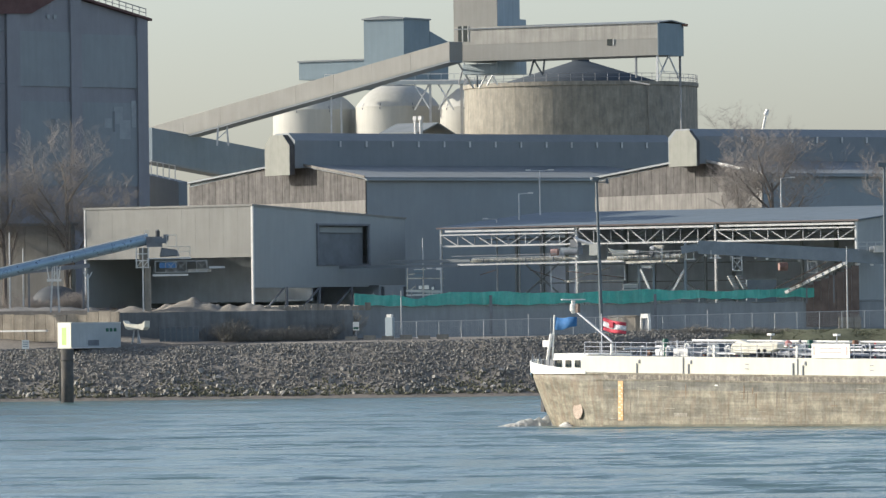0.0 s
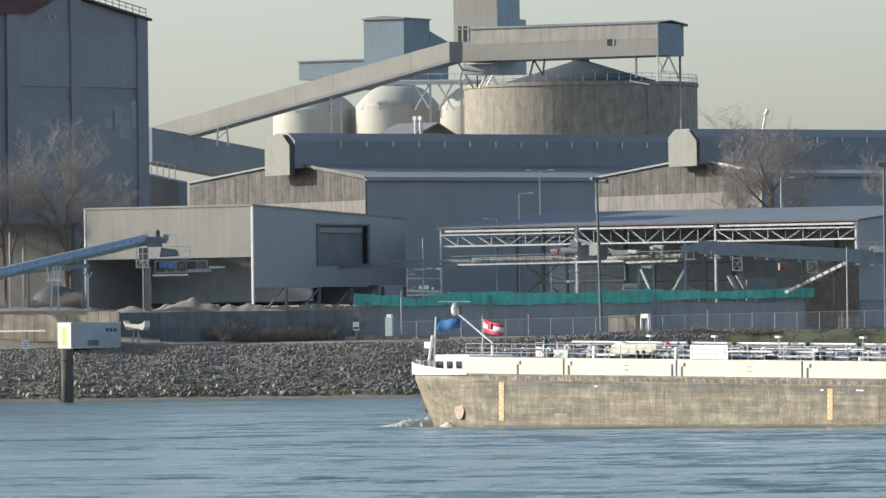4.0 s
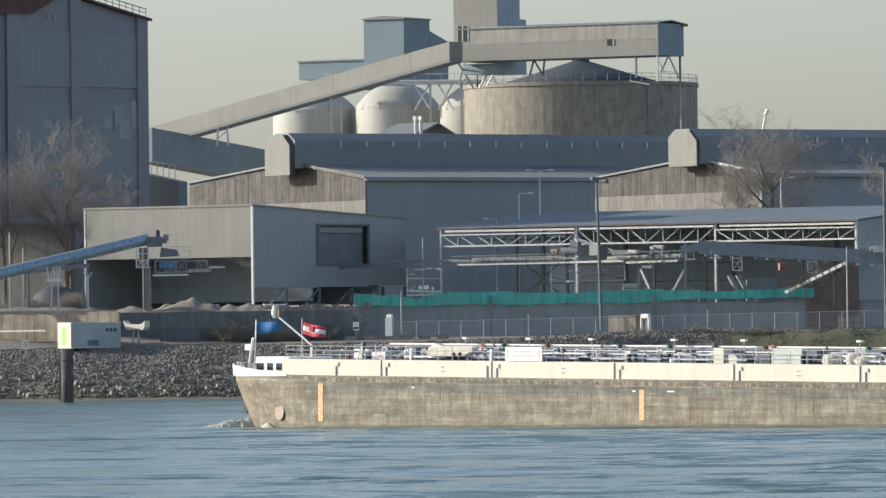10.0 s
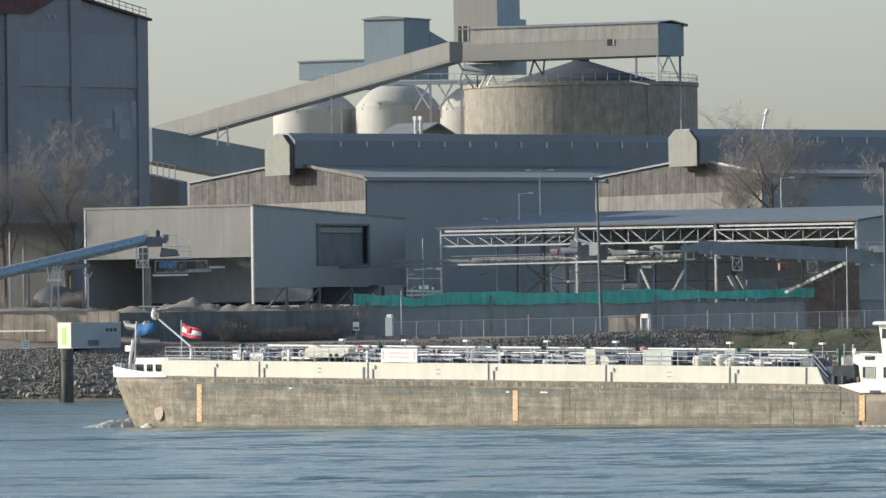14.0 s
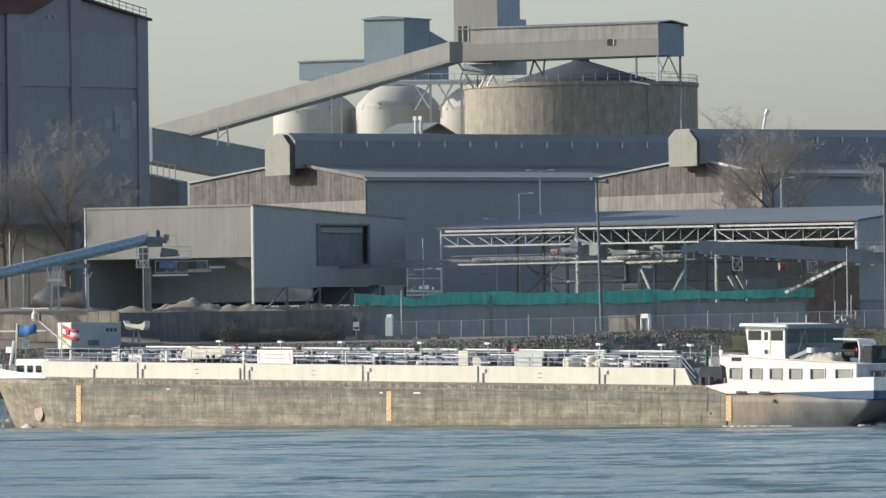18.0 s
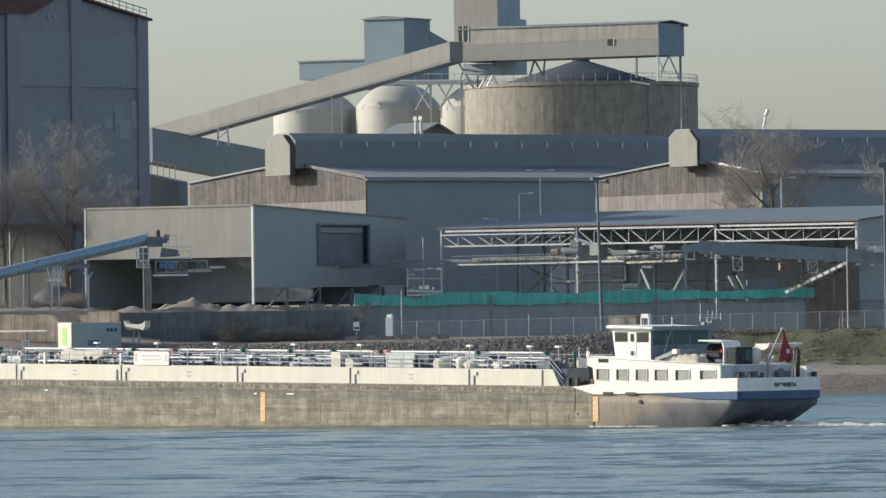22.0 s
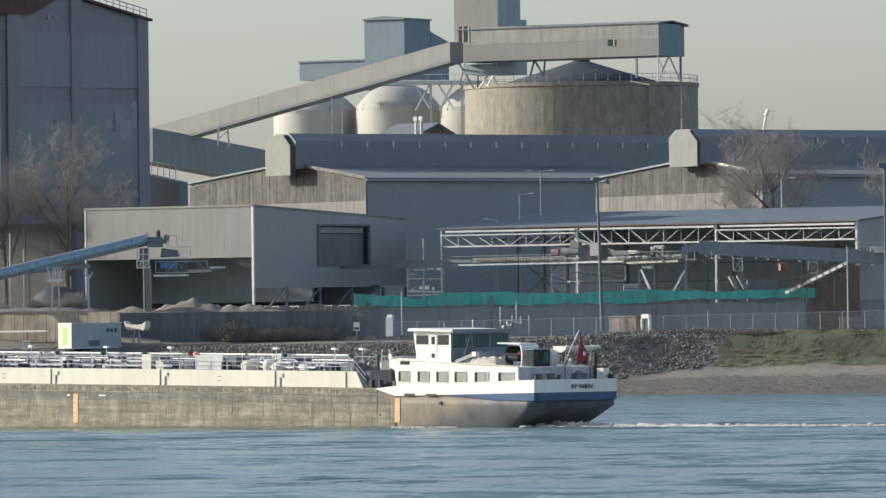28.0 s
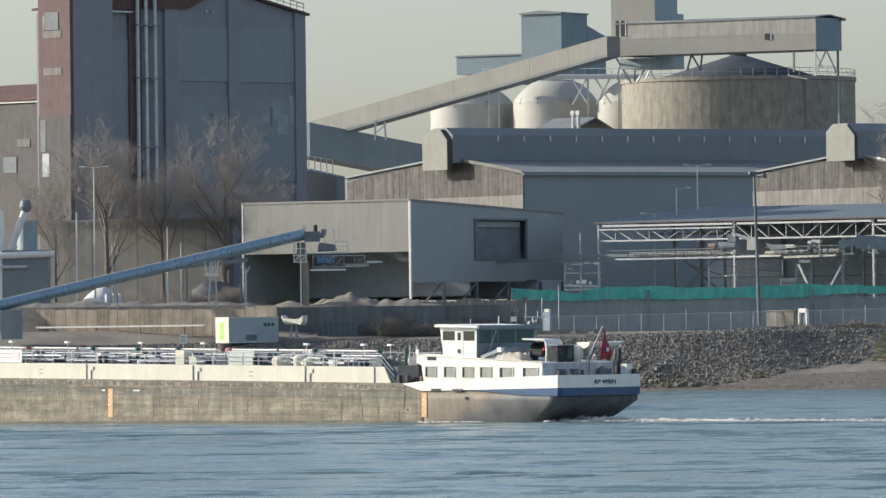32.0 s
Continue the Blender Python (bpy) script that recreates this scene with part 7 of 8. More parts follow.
for i in range(30):
    x, y = -41 + i * 1.9 + random.uniform(-0.6, 0.6), random.uniform(1.5, 2.6)
    h = random.uniform(0.45, 0.85)
    goose = B()
    pts = [Vector((x, y, 4.47)), Vector((x, y, 4.47 + h)), Vector((x + 0.1, y, 4.47 + h + 0.12)), Vector((x + 0.3, y, 4.47 + h + 0.1)), Vector((x + 0.38, y, 4.47 + h - 0.1))]
    for p, q in zip(pts, pts[1:]):
        tube(goose, p, q, 0.055, n=7)
    part("goose_neck", goose, random.choice(("white", "rail", "steel", "rail")), ship, "bent vent pipe" if i == 0 else "")
for x, w, h in ((6.1, 1.5, 0.75), (7.9, 0.9, 0.8), (9.0, 1.3, 0.6)):
    part("covered_hatch", soften(lathe(B(), [(w * 0.5, 4.47), (w * 0.52, 4.47 + h * 0.6), (w * 0.4, 4.47 + h * 0.92), (w * 0.12, 4.47 + h)], 14, x, 2.0), 0.03), "cream", ship, "cream covered tank hatch")
M["pale_tank"] = mat("pale_tank_paint", (0.52, 0.56, 0.50), 0.5, var=0.08, scale=1)
part("tank_container", soften(box(B(), 0.9, 3.7, 1.5, 3.6, 4.47, 5.55), 0.12), "pale_tank", ship, "pale grey-green storage tank on the trunk")
part("buoy", soften(lathe(B(), [(0.1, 5.4), (0.27, 5.5), (0.27, 5.7), (0.1, 5.8)], 12, 0.6, 2.0), 0.02), "pink", ship, "faded red float")
part("float", lathe(B(), [(0.06, 5.25), (0.22, 5.35), (0.22, 5.6), (0.06, 5.7)], 12, -27.6, 2.4), "pink", ship)
part("hose_boom", soften(prism(B(), [(-32.2, 4.75), (-28.6, 4.75), (-27.6, 5.1), (-27.6, 5.55), (-30.5, 5.5), (-31.4, 5.75), (-32.2, 5.3)], "y", 1.3, 2.0), 0.08), "cream", ship, "cream hose boom lying on deck")
for x in (-29.5, -28.9, -12.4, -11.8, 3.9, 4.5):
    part("deck_bollard", soften(tube(B(), (x, 1.35, 4.47), (x, 1.35, 5.05), 0.17, n=10), 0.03), "black", ship)
M["faint_red"] = mat("faded_red_print", (0.72, 0.45, 0.40), 0.6, var=0.2, scale=3)
sign = part("warning_board", soften(box(B(), -24.0, -20.4, 0.86, 0.95, 4.47, 5.5), 0.03), "white", ship, "white warning board with a red border")
for z in (4.82, 5.12):
    part("writing_bar", box(B(), -23.2, -21.2, 0.845, 0.858, z, z + 0.09), "faint_red", sign)
for x in (-23.85, -20.75):
    part("red_edge", box(B(), x, x + 0.15, 0.845, 0.858, 4.7, 5.3), "faint_red", sign)

# bow crane, staffs and flags
crane = part("bow_crane", tube(B(), (-47.16, 4.8, 4.45), (-47.16, 4.8, 5.3), 0.11, n=10), "white", ship, "white deck crane with raised boom")
part("boom", beam(B(), (-47.16, 4.8, 5.45), (-50.89, 4.8, 7.74), 0.12), "rail", crane)
part("boom_head", lathe(B(), [(0.1, 7.91 - 0.42), (0.25, 7.91 - 0.2), (0.25, 7.91 + 0.2), (0.1, 7.91 + 0.4)], 12, -51.07, 4.8), "white", crane, "round white head of the boom")
scanner = part("radar_scanner", soften(box(B(), -1.2, 1.2, -0.08, 0.08, -0.04, 0.04), 0.02), "white", ship, "white turning radar bar above the boom head")
part("scanner_motor", soften(lathe(B(), [(0.14, -0.3), (0.16, -0.1), (0.1, -0.07)], 12), 0.01), "white", scanner)
SCANNER_AT = (-51.07, 4.8, 7.91 + 0.62)
part("boom_sheave", soften(box(B(), -50.65 - 0.12, -50.65 + 0.16, 4.7, 4.95, 7.87 - 0.3, 7.87 + 0.35), 0.08), "brown_steel", crane)
part("bow_staff", tube(B(), (-53.24, 4.8, 3.3), (-53.00, 4.8, 7.37), 0.06, n=6), "white", ship)
part("bow_mast", tube(B(), (-53.36 - 0.3, 4.6, 3.3), (-53.15, 4.6, 5.98), 0.11, n=8), "white", ship)
part("bow_light", soften(box(B(), -53.58 - 0.35, -53.58 + 0.25, 4.5, 5.1, 5.02, 5.50), 0.04), "steel", ship)
part("flag_staff", tube(B(), (-48.17, 4.8, 4.5), (-48.20, 4.8, 7.49), 0.05, n=6), "rail", ship)


def flag(name, x0, z0, z1, w, y, bands, parent, droop=0.0, rise=0.25):
    """Cloth in stiff folds: bands gives shares of the height and their cloth."""
    f = None
    for a, b, m in bands:
        bm = B()
        rows = []
        for k in range(9):
            u = k / 8
            dy = 0.16 * math.sin(u * 7.0) * (0.3 + u)
            dz = -droop * u - 0.07 * math.sin(u * 5)
            za, zb = z0 + (z1 - z0) * a, z0 + (z1 - z0) * b
            rows.append((bm.verts.new((x0 + w * u, y + dy, za + dz + rise * u * (1 - a))), bm.verts.new((x0 + w * u, y + dy + 0.03, zb + dz + rise * u * (1 - b)))))
        for p, q in zip(rows, rows[1:]):
            bm.faces.new((p[0], q[0], q[1], p[1]))
        solid(bm, 0.015)
        o = part(name if f is None else "stripe", bm, m, parent if f is None else f, "", True)
        f = f or o
    return f


blue_flag = flag("blue_flag", -53.00 + 0.05, 6.28, 7.24, 2.1, 4.8, [(0, 1, "flag_blue")], ship, 0.05)
striped_flag = flag("striped_flag", -48.14 + 0.05, 6.32, 7.27, 2.0, 4.8, [(0, 0.3, "flag_red"), (0.3, 0.72, "flag_white"), (0.72, 1, "flag_red")], ship, 0.5, 0.1)
part("flag_badge", soften(box(B(), -48.14 + 0.75, -48.14 + 1.1, 4.6, 5.05, 6.66 - 0.2, 6.66 + 0.22), 0.05), "flag_red", striped_flag)

# stern: bulwark, blue band, transom
def band(z_top, z_bot, x0, x1, out, n=16):
    bm = B()
    rows = []
    for i in range(n + 1):
        x = x0 + (x1 - x0) * i / n
        rows.append((bm.verts.new((x, -out, z_top(x))), bm.verts.new((x, -out, z_bot(x)))))
    for y, o in ((-out, 0), (0.25, 0.22), (4.8, 0.34), (BEAM - 0.25, 0.22), (BEAM + out, 0)):
        if y > 0:
            rows.append((bm.verts.new((x1 + o, y, z_top(x1))), bm.verts.new((x1 + o, y, z_bot(x1)))))
    for i in range(n, -1, -1):
        x = x0 + (x1 - x0) * i / n
        rows.append((bm.verts.new((x, BEAM + out, z_top(x))), bm.verts.new((x, BEAM + out, z_bot(x)))))
    for p, q in zip(rows, rows[1:]):
        if (p[0].co - q[0].co).length > 1e-4:
            bm.faces.new((p[0], p[1], q[1], q[0]))
    solid(bm, -0.05)
    return bm


part("stern_bulwark", band(lambda x: 3.22 + 0.62 * min(1, max(0, (x - 20.2) / 15)) + (0.2 if x > 22.5 else 0.09 * max(0, x - 20.2)) * 0.8, lambda x: 3.18 - 0.5 * min(1, (x - 20.2) / 1.9) + 0.028 * max(0, x - 22), 20.2, 35.3, 0.04), "white", ship, "white stern bulwark")
part("blue_band", band(lambda x: 2.69 + 0.028 * (x - 22), lambda x: 2.8 - 0.34 * min(1, max(0, (x - 27) / 5)), 27.0, 35.28, 0.035), "blue", ship, "blue band round the stern")
part("stern_deck", box(B(), 20.5, 35.2, 0.05, 9.55, 3.0, 3.06), "deck", ship)
part("stern_flat", prism(B(), [(22.2, 2.7), (35.3, 2.7), (35.3, 2.76), (22.2, 2.76)], "y", 0.1, 9.5), "deck", ship)
for x in (23.0, 25.1):
    part("freeing_port", soften(box(B(), x, x + 0.95, -0.13, -0.042, 2.70, 2.88), 0.02), "black", ship)
part("fairlead", tube(B(), (26.4, -0.1, 2.2), (26.4, 0.1, 2.2), 0.14, n=10), "black", ship)
txt = bpy.data.curves.new("ship_name", "FONT")
txt.body, txt.size, txt.extrude = "RP WIEN", 0.46, 0.012
txt.materials.append(M["text"])
name_ob = new("name_lettering", txt)
name_ob.parent = ship
name_ob.matrix_basis = Matrix.Translation((35.74, 3.75, 3.32)) @ Euler((radians(90), 0, radians(90))).to_matrix().to_4x4() @ Matrix.Diagonal((1.4, 1, 1, 1))

# well deck between trunk and house
for x in (19.3, 20.1):
    part("mooring_bollard", soften(tube(B(), (x, 0.6, 3.1), (x, 0.6, 3.85), 0.19, n=10), 0.03), "black", ship)
# Near-black plate closes the port side of the well.
part("well_coaming", prism(B(), [(18.5, 3.22), (20.85, 3.22), (20.85, 4.6), (18.9, 4.6)], "y", 0.95, 1.05), "well_dark", ship, "dark side plate of the well deck")
part("well_bulkhead", box(B(), 20.6, 20.9, 1.0, 8.8, 3.0, 4.5), "well_dark", ship)
part("well_pump", soften(box(B(), 18.8, 20.2, 3.0, 6.5, 3.2, 4.7), 0.15), "well_dark", ship, "dark pump unit in the well deck")
part("well_winch", soften(tube(B(), (19.5, 2.0, 4.9), (19.5, 5.0, 4.9), 0.4, n=14), 0.04), "dark_steel", ship)
for x, y in ((18.9, 2.2), (20.4, 1.3)):
    part("lamp_post", tube(B(), (x, y, 3.2), (x, y, 6.1), 0.05, n=6), "rail", ship)

# deckhouse
house = part("deckhouse", soften(prism(B(), [(21.6, 3.05), (33.3, 3.05), (33.3, 4.92), (27.2, 5.15), (20.9, 5.42), (20.9, 4.75), (21.4, 4.6)], "y", 0.62, 9.0), 0.06), "white", ship, "white deckhouse with curtained windows")
for x, w, r in ((21.85, 1.0, 0), (23.7, 1.0, 0), (25.5, 1.0, 0), (27.25, 1.05, 0), (29.15, 1.25, 1), (31.4, 1.4, 1)):
    win = part("window", soften(box(B(), x, x + w, 0.6, 0.615, 3.76, 4.5), 0.004), "glass", house)
    for a, b, c, d in ((x - 0.06, x + w + 0.06, 4.5, 4.56), (x - 0.06, x + w + 0.06, 3.7, 3.76), (x - 0.06, x, 3.76, 4.5), (x + w, x + w + 0.06, 3.76, 4.5)):
        part("window_frame", box(B(), a, b, 0.56, 0.615, c, d), "white" if r else "cream", win)
    # Left inset leaves dark glass showing as the reveal's shadow.
    c0, c1, k = x + 0.2 + 0.06 * r, x + w - 0.05, 9
    zig = [(c0 + (c1 - c0) * i / k, 0.585 + 0.012 * (i % 2)) for i in range(k + 1)]
    part("curtain", prism(B(), zig + [(c1, 0.599), (c0, 0.599)], "z", 3.78, 4.47), "curtain", win)
part("oval_port", soften(box(B(), 22.0, 22.9, 0.60, 0.615, 5.0, 5.26), 0.003), "glass", house)
part("house_rail", tube(B(), (21.0, 0.75, 5.5), (24.3, 0.75, 5.35), 0.04, n=6), "white", house)
part("house_edge", beam(B(), (20.9, 0.6, 5.42), (27.2, 0.6, 5.17), 0.08), "white", house)
part("house_edge", beam(B(), (27.2, 0.6, 5.17), (33.3, 0.6, 4.94), 0.08), "cream", house)
part("sidelight", soften(box(B(), 20.95, 21.2, 0.5, 0.62, 5.45, 5.8), 0.03), "white", house)
part("red_lamp", box(B(), 21.3, 21.5, 0.55, 0.62, 3.4, 3.8), "rust", house)

# wheelhouse
M["tarp_tan"] = mat("tan_canvas", (0.5, 0.46, 0.38), 0.8, var=0.2, scale=2)
M["pale_slate"] = mat("shade_tinted_white", (0.5, 0.53, 0.55), 0.5, var=0.15, scale=1, streak=0.2)
M["slate"] = mat("slate_grey_paint", (0.2, 0.235, 0.26), 0.5, var=0.1, scale=1)
wh = part("wheelhouse", prism(B(), [(23.5, 5.0), (26.7, 5.0), (26.7, 7.45), (23.1, 7.45)], "y", 0.8, 7.8), "white", ship, "white wheelhouse with large windows")
part("wheelhouse_roof", soften(prism(B(), [(22.8, 7.47), (27.1, 7.42), (27.1, 7.58), (23.1, 7.72), (22.8, 7.68)], "y", 0.45, 8.1), 0.05), "white", wh, "white overhanging roof")
for x0, x1, z0, z1 in ((23.4, 24.55, 6.52, 7.2), (24.85, 25.15, 6.52, 7.1), (25.45, 26.5, 6.5, 7.2)):
    part("side_window", soften(box(B(), x0, x1, 0.775, 0.795, z0, z1), 0.004), "glass", wh)
part("door_edge", box(B(), 25.35, 25.38, 0.78, 0.798, 5.1, 7.3), "steel", wh)
part("door_hook", soften(box(B(), 24.92, 25.06, 0.7, 0.795, 5.55, 5.85), 0.03), "black", wh)
part("rear_wall", box(B(), 26.702, 26.72, 0.85, 7.75, 5.1, 7.43), "slate", wh, "dark slate-grey rear wall")
part("rear_fascia", box(B(), 27.1, 27.2, 0.46, 7.95, 7.36, 7.66), "slate", wh)
for y0, y1 in ((1.05, 2.5), (2.7, 3.2), (3.4, 5.3), (5.5, 7.5)):
    part("rear_window", soften(box(B(), 26.722, 26.74, y0, y1, 6.3, 7.25), 0.004), "green_glass", wh)
for y0, y1 in ((1.2, 4.1), (4.5, 7.4)):
    part("front_window", box(B(), 23.2, 23.22, y0, y1, 6.5, 7.2), "glass", wh)
part("rear_sill", box(B(), 26.722, 26.8, 0.85, 7.75, 6.1, 6.18), "slate", wh)
for x, y, h, r in ((24.6, 2.6, 0.5, 0.03), (25.2, 5.2, 0.7, 0.05)):
    part("antenna", tube(B(), (x, y, 7.6), (x, y, 7.6 + h), r, n=6), "steel", wh)
part("antenna_post", tube(B(), (26.8, 7.3, 7.5), (26.8, 7.3, 8.3), 0.05, n=6), "steel", wh)
part("antenna_bar", beam(B(), (26.8, 6.4, 8.25), (26.8, 9.0, 8.25), 0.07), "steel", wh)
for y, z0, z1 in ((6.5, 7.9, 9.3), (7.9, 8.0, 8.7), (8.4, 8.1, 9.7), (8.9, 8.0, 8.6)):
    part("antenna", tube(B(), (26.8, y, z0), (26.8, y, z1), 0.03, n=6), "steel", wh)
part("horn", soften(tube(B(), (26.7, 7.5, 7.85), (27.2, 7.5, 7.95), 0.07, 0.2, n=12), 0.02), "dark_steel", wh)
part("search_light", soften(tube(B(), (26.6, 7.0, 7.75), (26.9, 7.0, 7.8), 0.16, 0.18, n=12), 0.03), "dark_steel", wh)

# afterdeck: car, tarpaulin, crane arm, canopy, boat, dome
car = part("car", soften(prism(B(), [(0, 0.35), (0.05, 0.9), (0.35, 1.05), (0.95, 1.47), (1.6, 1.5), (2.6, 1.45), (3.3, 1.0), (4.0, 0.85), (4.1, 0.35)], "x", -0.85, 0.85), 0.1, 2), "car", ship, "black hatchback car parked on the house roof")
car.matrix_basis = pose(30.7, 2.7, 4.93)
part("rear_lamp", soften(box(B(), 0.82, 0.9, 0.1, 0.6, 0.85, 1.05), 0.02), "red", car)
part("side_glass", box(B(), -0.87, -0.82, 0.75, 2.9, 1.02, 1.36), "glass", car)
part("rear_glass", box(B(), 0.82, 0.875, 0.9, 2.7, 1.02, 1.36), "glass", car)
for x in (-0.86, 0.74):
    for y in (0.8, 3.3):
        part("wheel", tube(B(), (x, y, 0.32), (x + 0.14, y, 0.32), 0.32, n=16), "black", car)
canopy = part("canopy", soften(prism(B(), [(29.6, 6.55), (31.8, 6.5), (31.8, 6.62), (29.6, 6.68)], "y", 2.6, 4.6), 0.04), "white", ship, "white canopy over the parked car")
part("canopy_side", soften(prism(B(), [(31.7, 6.6), (31.95, 6.45), (32.05, 5.9), (32.0, 4.95), (31.9, 4.95), (31.93, 5.9), (31.82, 6.4)], "y", 2.6, 4.6), 0.02), "white", canopy)
# booth, dome, lockers and fans on and behind the house's aft end
booth = part("booth", soften(box(B(), 32.45, 33.2, 2.5, 4.4, 4.9, 6.15), 0.04), "well_dark", ship, "dark slate glazed booth")
part("booth_glass", soften(box(B(), 32.52, 33.12, 2.475, 2.498, 5.1, 5.8), 0.004), "glass", booth)
part("booth_roof", soften(box(B(), 32.35, 33.3, 2.4, 4.5, 6.15, 6.22), 0.03), "slate", booth)
for y0, y1 in ((2.65, 3.4), (3.55, 4.25)):
    part("booth_glass", soften(box(B(), 33.2, 33.22, y0, y1, 5.2, 6.0), 0.004), "green_glass", booth)
for y, w, z, h in ((2.3, 0.55, 3.75, 0.65), (3.7, 0.65, 3.75, 0.65), (6.9, 1.3, 3.5, 0.9)):
    part("locker", soften(box(B(), 33.32, 33.75, y, y + w, z - 0.3, z + h), 0.04), "deck_blue" if w < 1 else "deck", ship)
# Thin panel puts the white aft wall's shade into a blue-grey colour.
part("aft_wall", box(B(), 33.301, 33.308, 0.7, 8.95, 3.1, 4.85), "pale_slate", ship, "shade-tinted panel over the aft wall of the deckhouse")
part("vent_fan", tube(B(), (33.31, 7.5, 4.2), (33.55, 7.5, 4.2), 0.38, n=16), "dark_steel", ship)
part("door_seam", box(B(), 33.309, 33.32, 5.05, 5.1, 3.2, 4.85), "steel", ship)
part("writing_bar", box(B(), 33.309, 33.32, 2.6, 3.7, 4.5, 4.62), "steel", ship)
part("name_bar", box(B(), 33.309, 33.32, 7.3, 8.8, 4.5, 4.62), "steel", ship)
part("side_locker", soften(box(B(), 34.3, 34.9, 8.6, 9.3, 3.1, 4.75), 0.05), "white", ship, "white locker by the rail")
part("vent_stub", tube(B(), (33.1, 6.6, 4.9), (33.25, 6.9, 5.45), 0.12, n=8), "white", ship)
dome = B()
lathe(dome, [(0.3, 4.9), (0.36, 5.15), (0.5, 5.3), (0.52, 5.75), (0.38, 6.1), (0.1, 6.22)], 16, 33.0, 4.95)
part("dome", dome, "white", ship, "white satellite dome", smooth=True)


def build_boat():
    b = B()
    rows = []
    for i in range(11):
        u = i / 10
        w = 0.62 * (1 - max(0, (u - 0.55) / 0.45) ** 2) + 0.02
        rise = 0.18 * max(0, u - 0.5) ** 2
        y = 4.9 + 4.9 * u
        keel = 1 - 0.75 * max(0, (u - 0.5) / 0.5) ** 1.5
        rows.append([b.verts.new((33.7 + s * w * k, y, 5.98 + 0.42 - (0.62 - z) * 0.75 * keel + rise)) for s, k, z in ((-1, 1, 0.62), (-1, 0.85, 0.25), (-1, 0.3, 0.02), (1, 0.3, 0.02), (1, 0.85, 0.25), (1, 1, 0.62))])
    for p, q in zip(rows, rows[1:]):
        for k in range(5):
            b.faces.new((p[k], p[k + 1], q[k + 1], q[k]))
        b.faces.new((p[5], p[0], q[0], q[5]))
    b.faces.new(rows[0])
    b.faces.new(rows[-1][::-1])
    bmesh.ops.recalc_face_normals(b, faces=b.faces[:])
    boat = part("dinghy", b, "white", ship, "white dinghy on its davits")
    for y in (5.6, 8.6):
        part("davit", beam(B(), (33.7, y, 3.0), (33.7, y, 5.85), 0.06), "dark_steel", boat)
        part("davit_arm", beam(B(), (33.7, y, 5.3), (34.2, y - 0.5, 6.5), 0.08), "white", boat)


build_boat()
part("exhaust_post", tube(B(), (33.6, 9.3, 3.0), (33.6, 9.3, 5.9), 0.16, n=10), "black", ship)
for y in (0.4, 1.7, 2.9, 9.2):
    part("stern_bollard", soften(tube(B(), (35.15, y, 3.6), (35.15, y, 4.35), 0.2, n=10), 0.03), "black", ship)
def draped(x0, x1, y0, y1, z0, high, seed):
    """A crumpled sheet over gear: flat-topped, sagging at the rim."""
    bm = B()
    rows = []
    for i in range(25):
        u = i / 24
        row = []
        for k in range(17):
            v = k / 16
            edge = min(1, 5 * min(u, 1 - u)) * min(1, 4 * min(v, 1 - v))
            n = noise.noise((u * 4 + seed, v * 4, 0)) + 0.4 * noise.noise((u * 11, v * 9 + seed, 2))
            row.append(bm.verts.new((x0 + (x1 - x0) * u, y0 + (y1 - y0) * v, z0 + high * edge ** 0.5 * (0.8 + 0.35 * n))))
        rows.append(row)
    for p, q in zip(rows, rows[1:]):
        for k in range(16):
            bm.faces.new((p[k], q[k], q[k + 1], p[k + 1]))
    return bm


part("tarpaulin", draped(27.0, 29.3, 1.2, 4.6, 4.95, 1.15, 1.0), "cover", ship, "grey tarpaulin over deck gear")
part("tarpaulin", draped(28.5, 30.9, 1.0, 2.5, 4.95, 0.8, 5.0), "tarp_tan", ship, "tan crumpled sheet over deck gear")
part("gear_crate", soften(box(B(), 29.4, 30.4, 2.6, 3.6, 4.95, 5.7), 0.06), "deck", ship)
part("crane_arm", beam(B(), (27.0, 1.0, 5.25), (28.4, 1.6, 5.85), 0.24), "white", ship, "white deck crane arm laid down")
part("crane_block", soften(box(B(), 28.2, 28.6, 1.4, 1.8, 5.65, 6.0), 0.06), "white", ship)
part("guy_rod", tube(B(), (27.4, 1.2, 5.2), (27.0, 2.8, 7.4), 0.035, n=6), "steel", ship)
part("stern_staff", tube(B(), (34.9, 3.5, 4.5), (35.3, 5.25, 7.6), 0.05, n=6), "rail", ship)
M["furled_red"] = mat("dark_red_cloth", (0.32, 0.055, 0.065), 0.9, var=0.3, scale=3)
wedge = B()
rows = []
for k in range(9):
    u = k / 8
    z = 7.45 - 2.4 * u
    w = 0.12 + 1.1 * math.sin(min(1, u * 1.15) * math.pi * 0.55)
    y = 5.22 - 0.3 * u
    rows.append([wedge.verts.new((35.3 + 0.1 * math.sin(u * 6 + j), y + w * j / 3, z - 0.12 * j * (1 - u) + (0.14 * j if k == 8 else 0))) for j in range(4)])
for p, q in zip(rows, rows[1:]):
    for j in range(3):
        wedge.faces.new((p[j], p[j + 1], q[j + 1], q[j]))
solid(wedge, 0.04)
red = part("stern_flag", wedge, "furled_red", ship, "dark red flag hanging furled at the stern", True)
part("flag_emblem", box(B(), 35.40, 35.44, 5.5, 5.8, 5.7, 6.0), "flag_white", red)


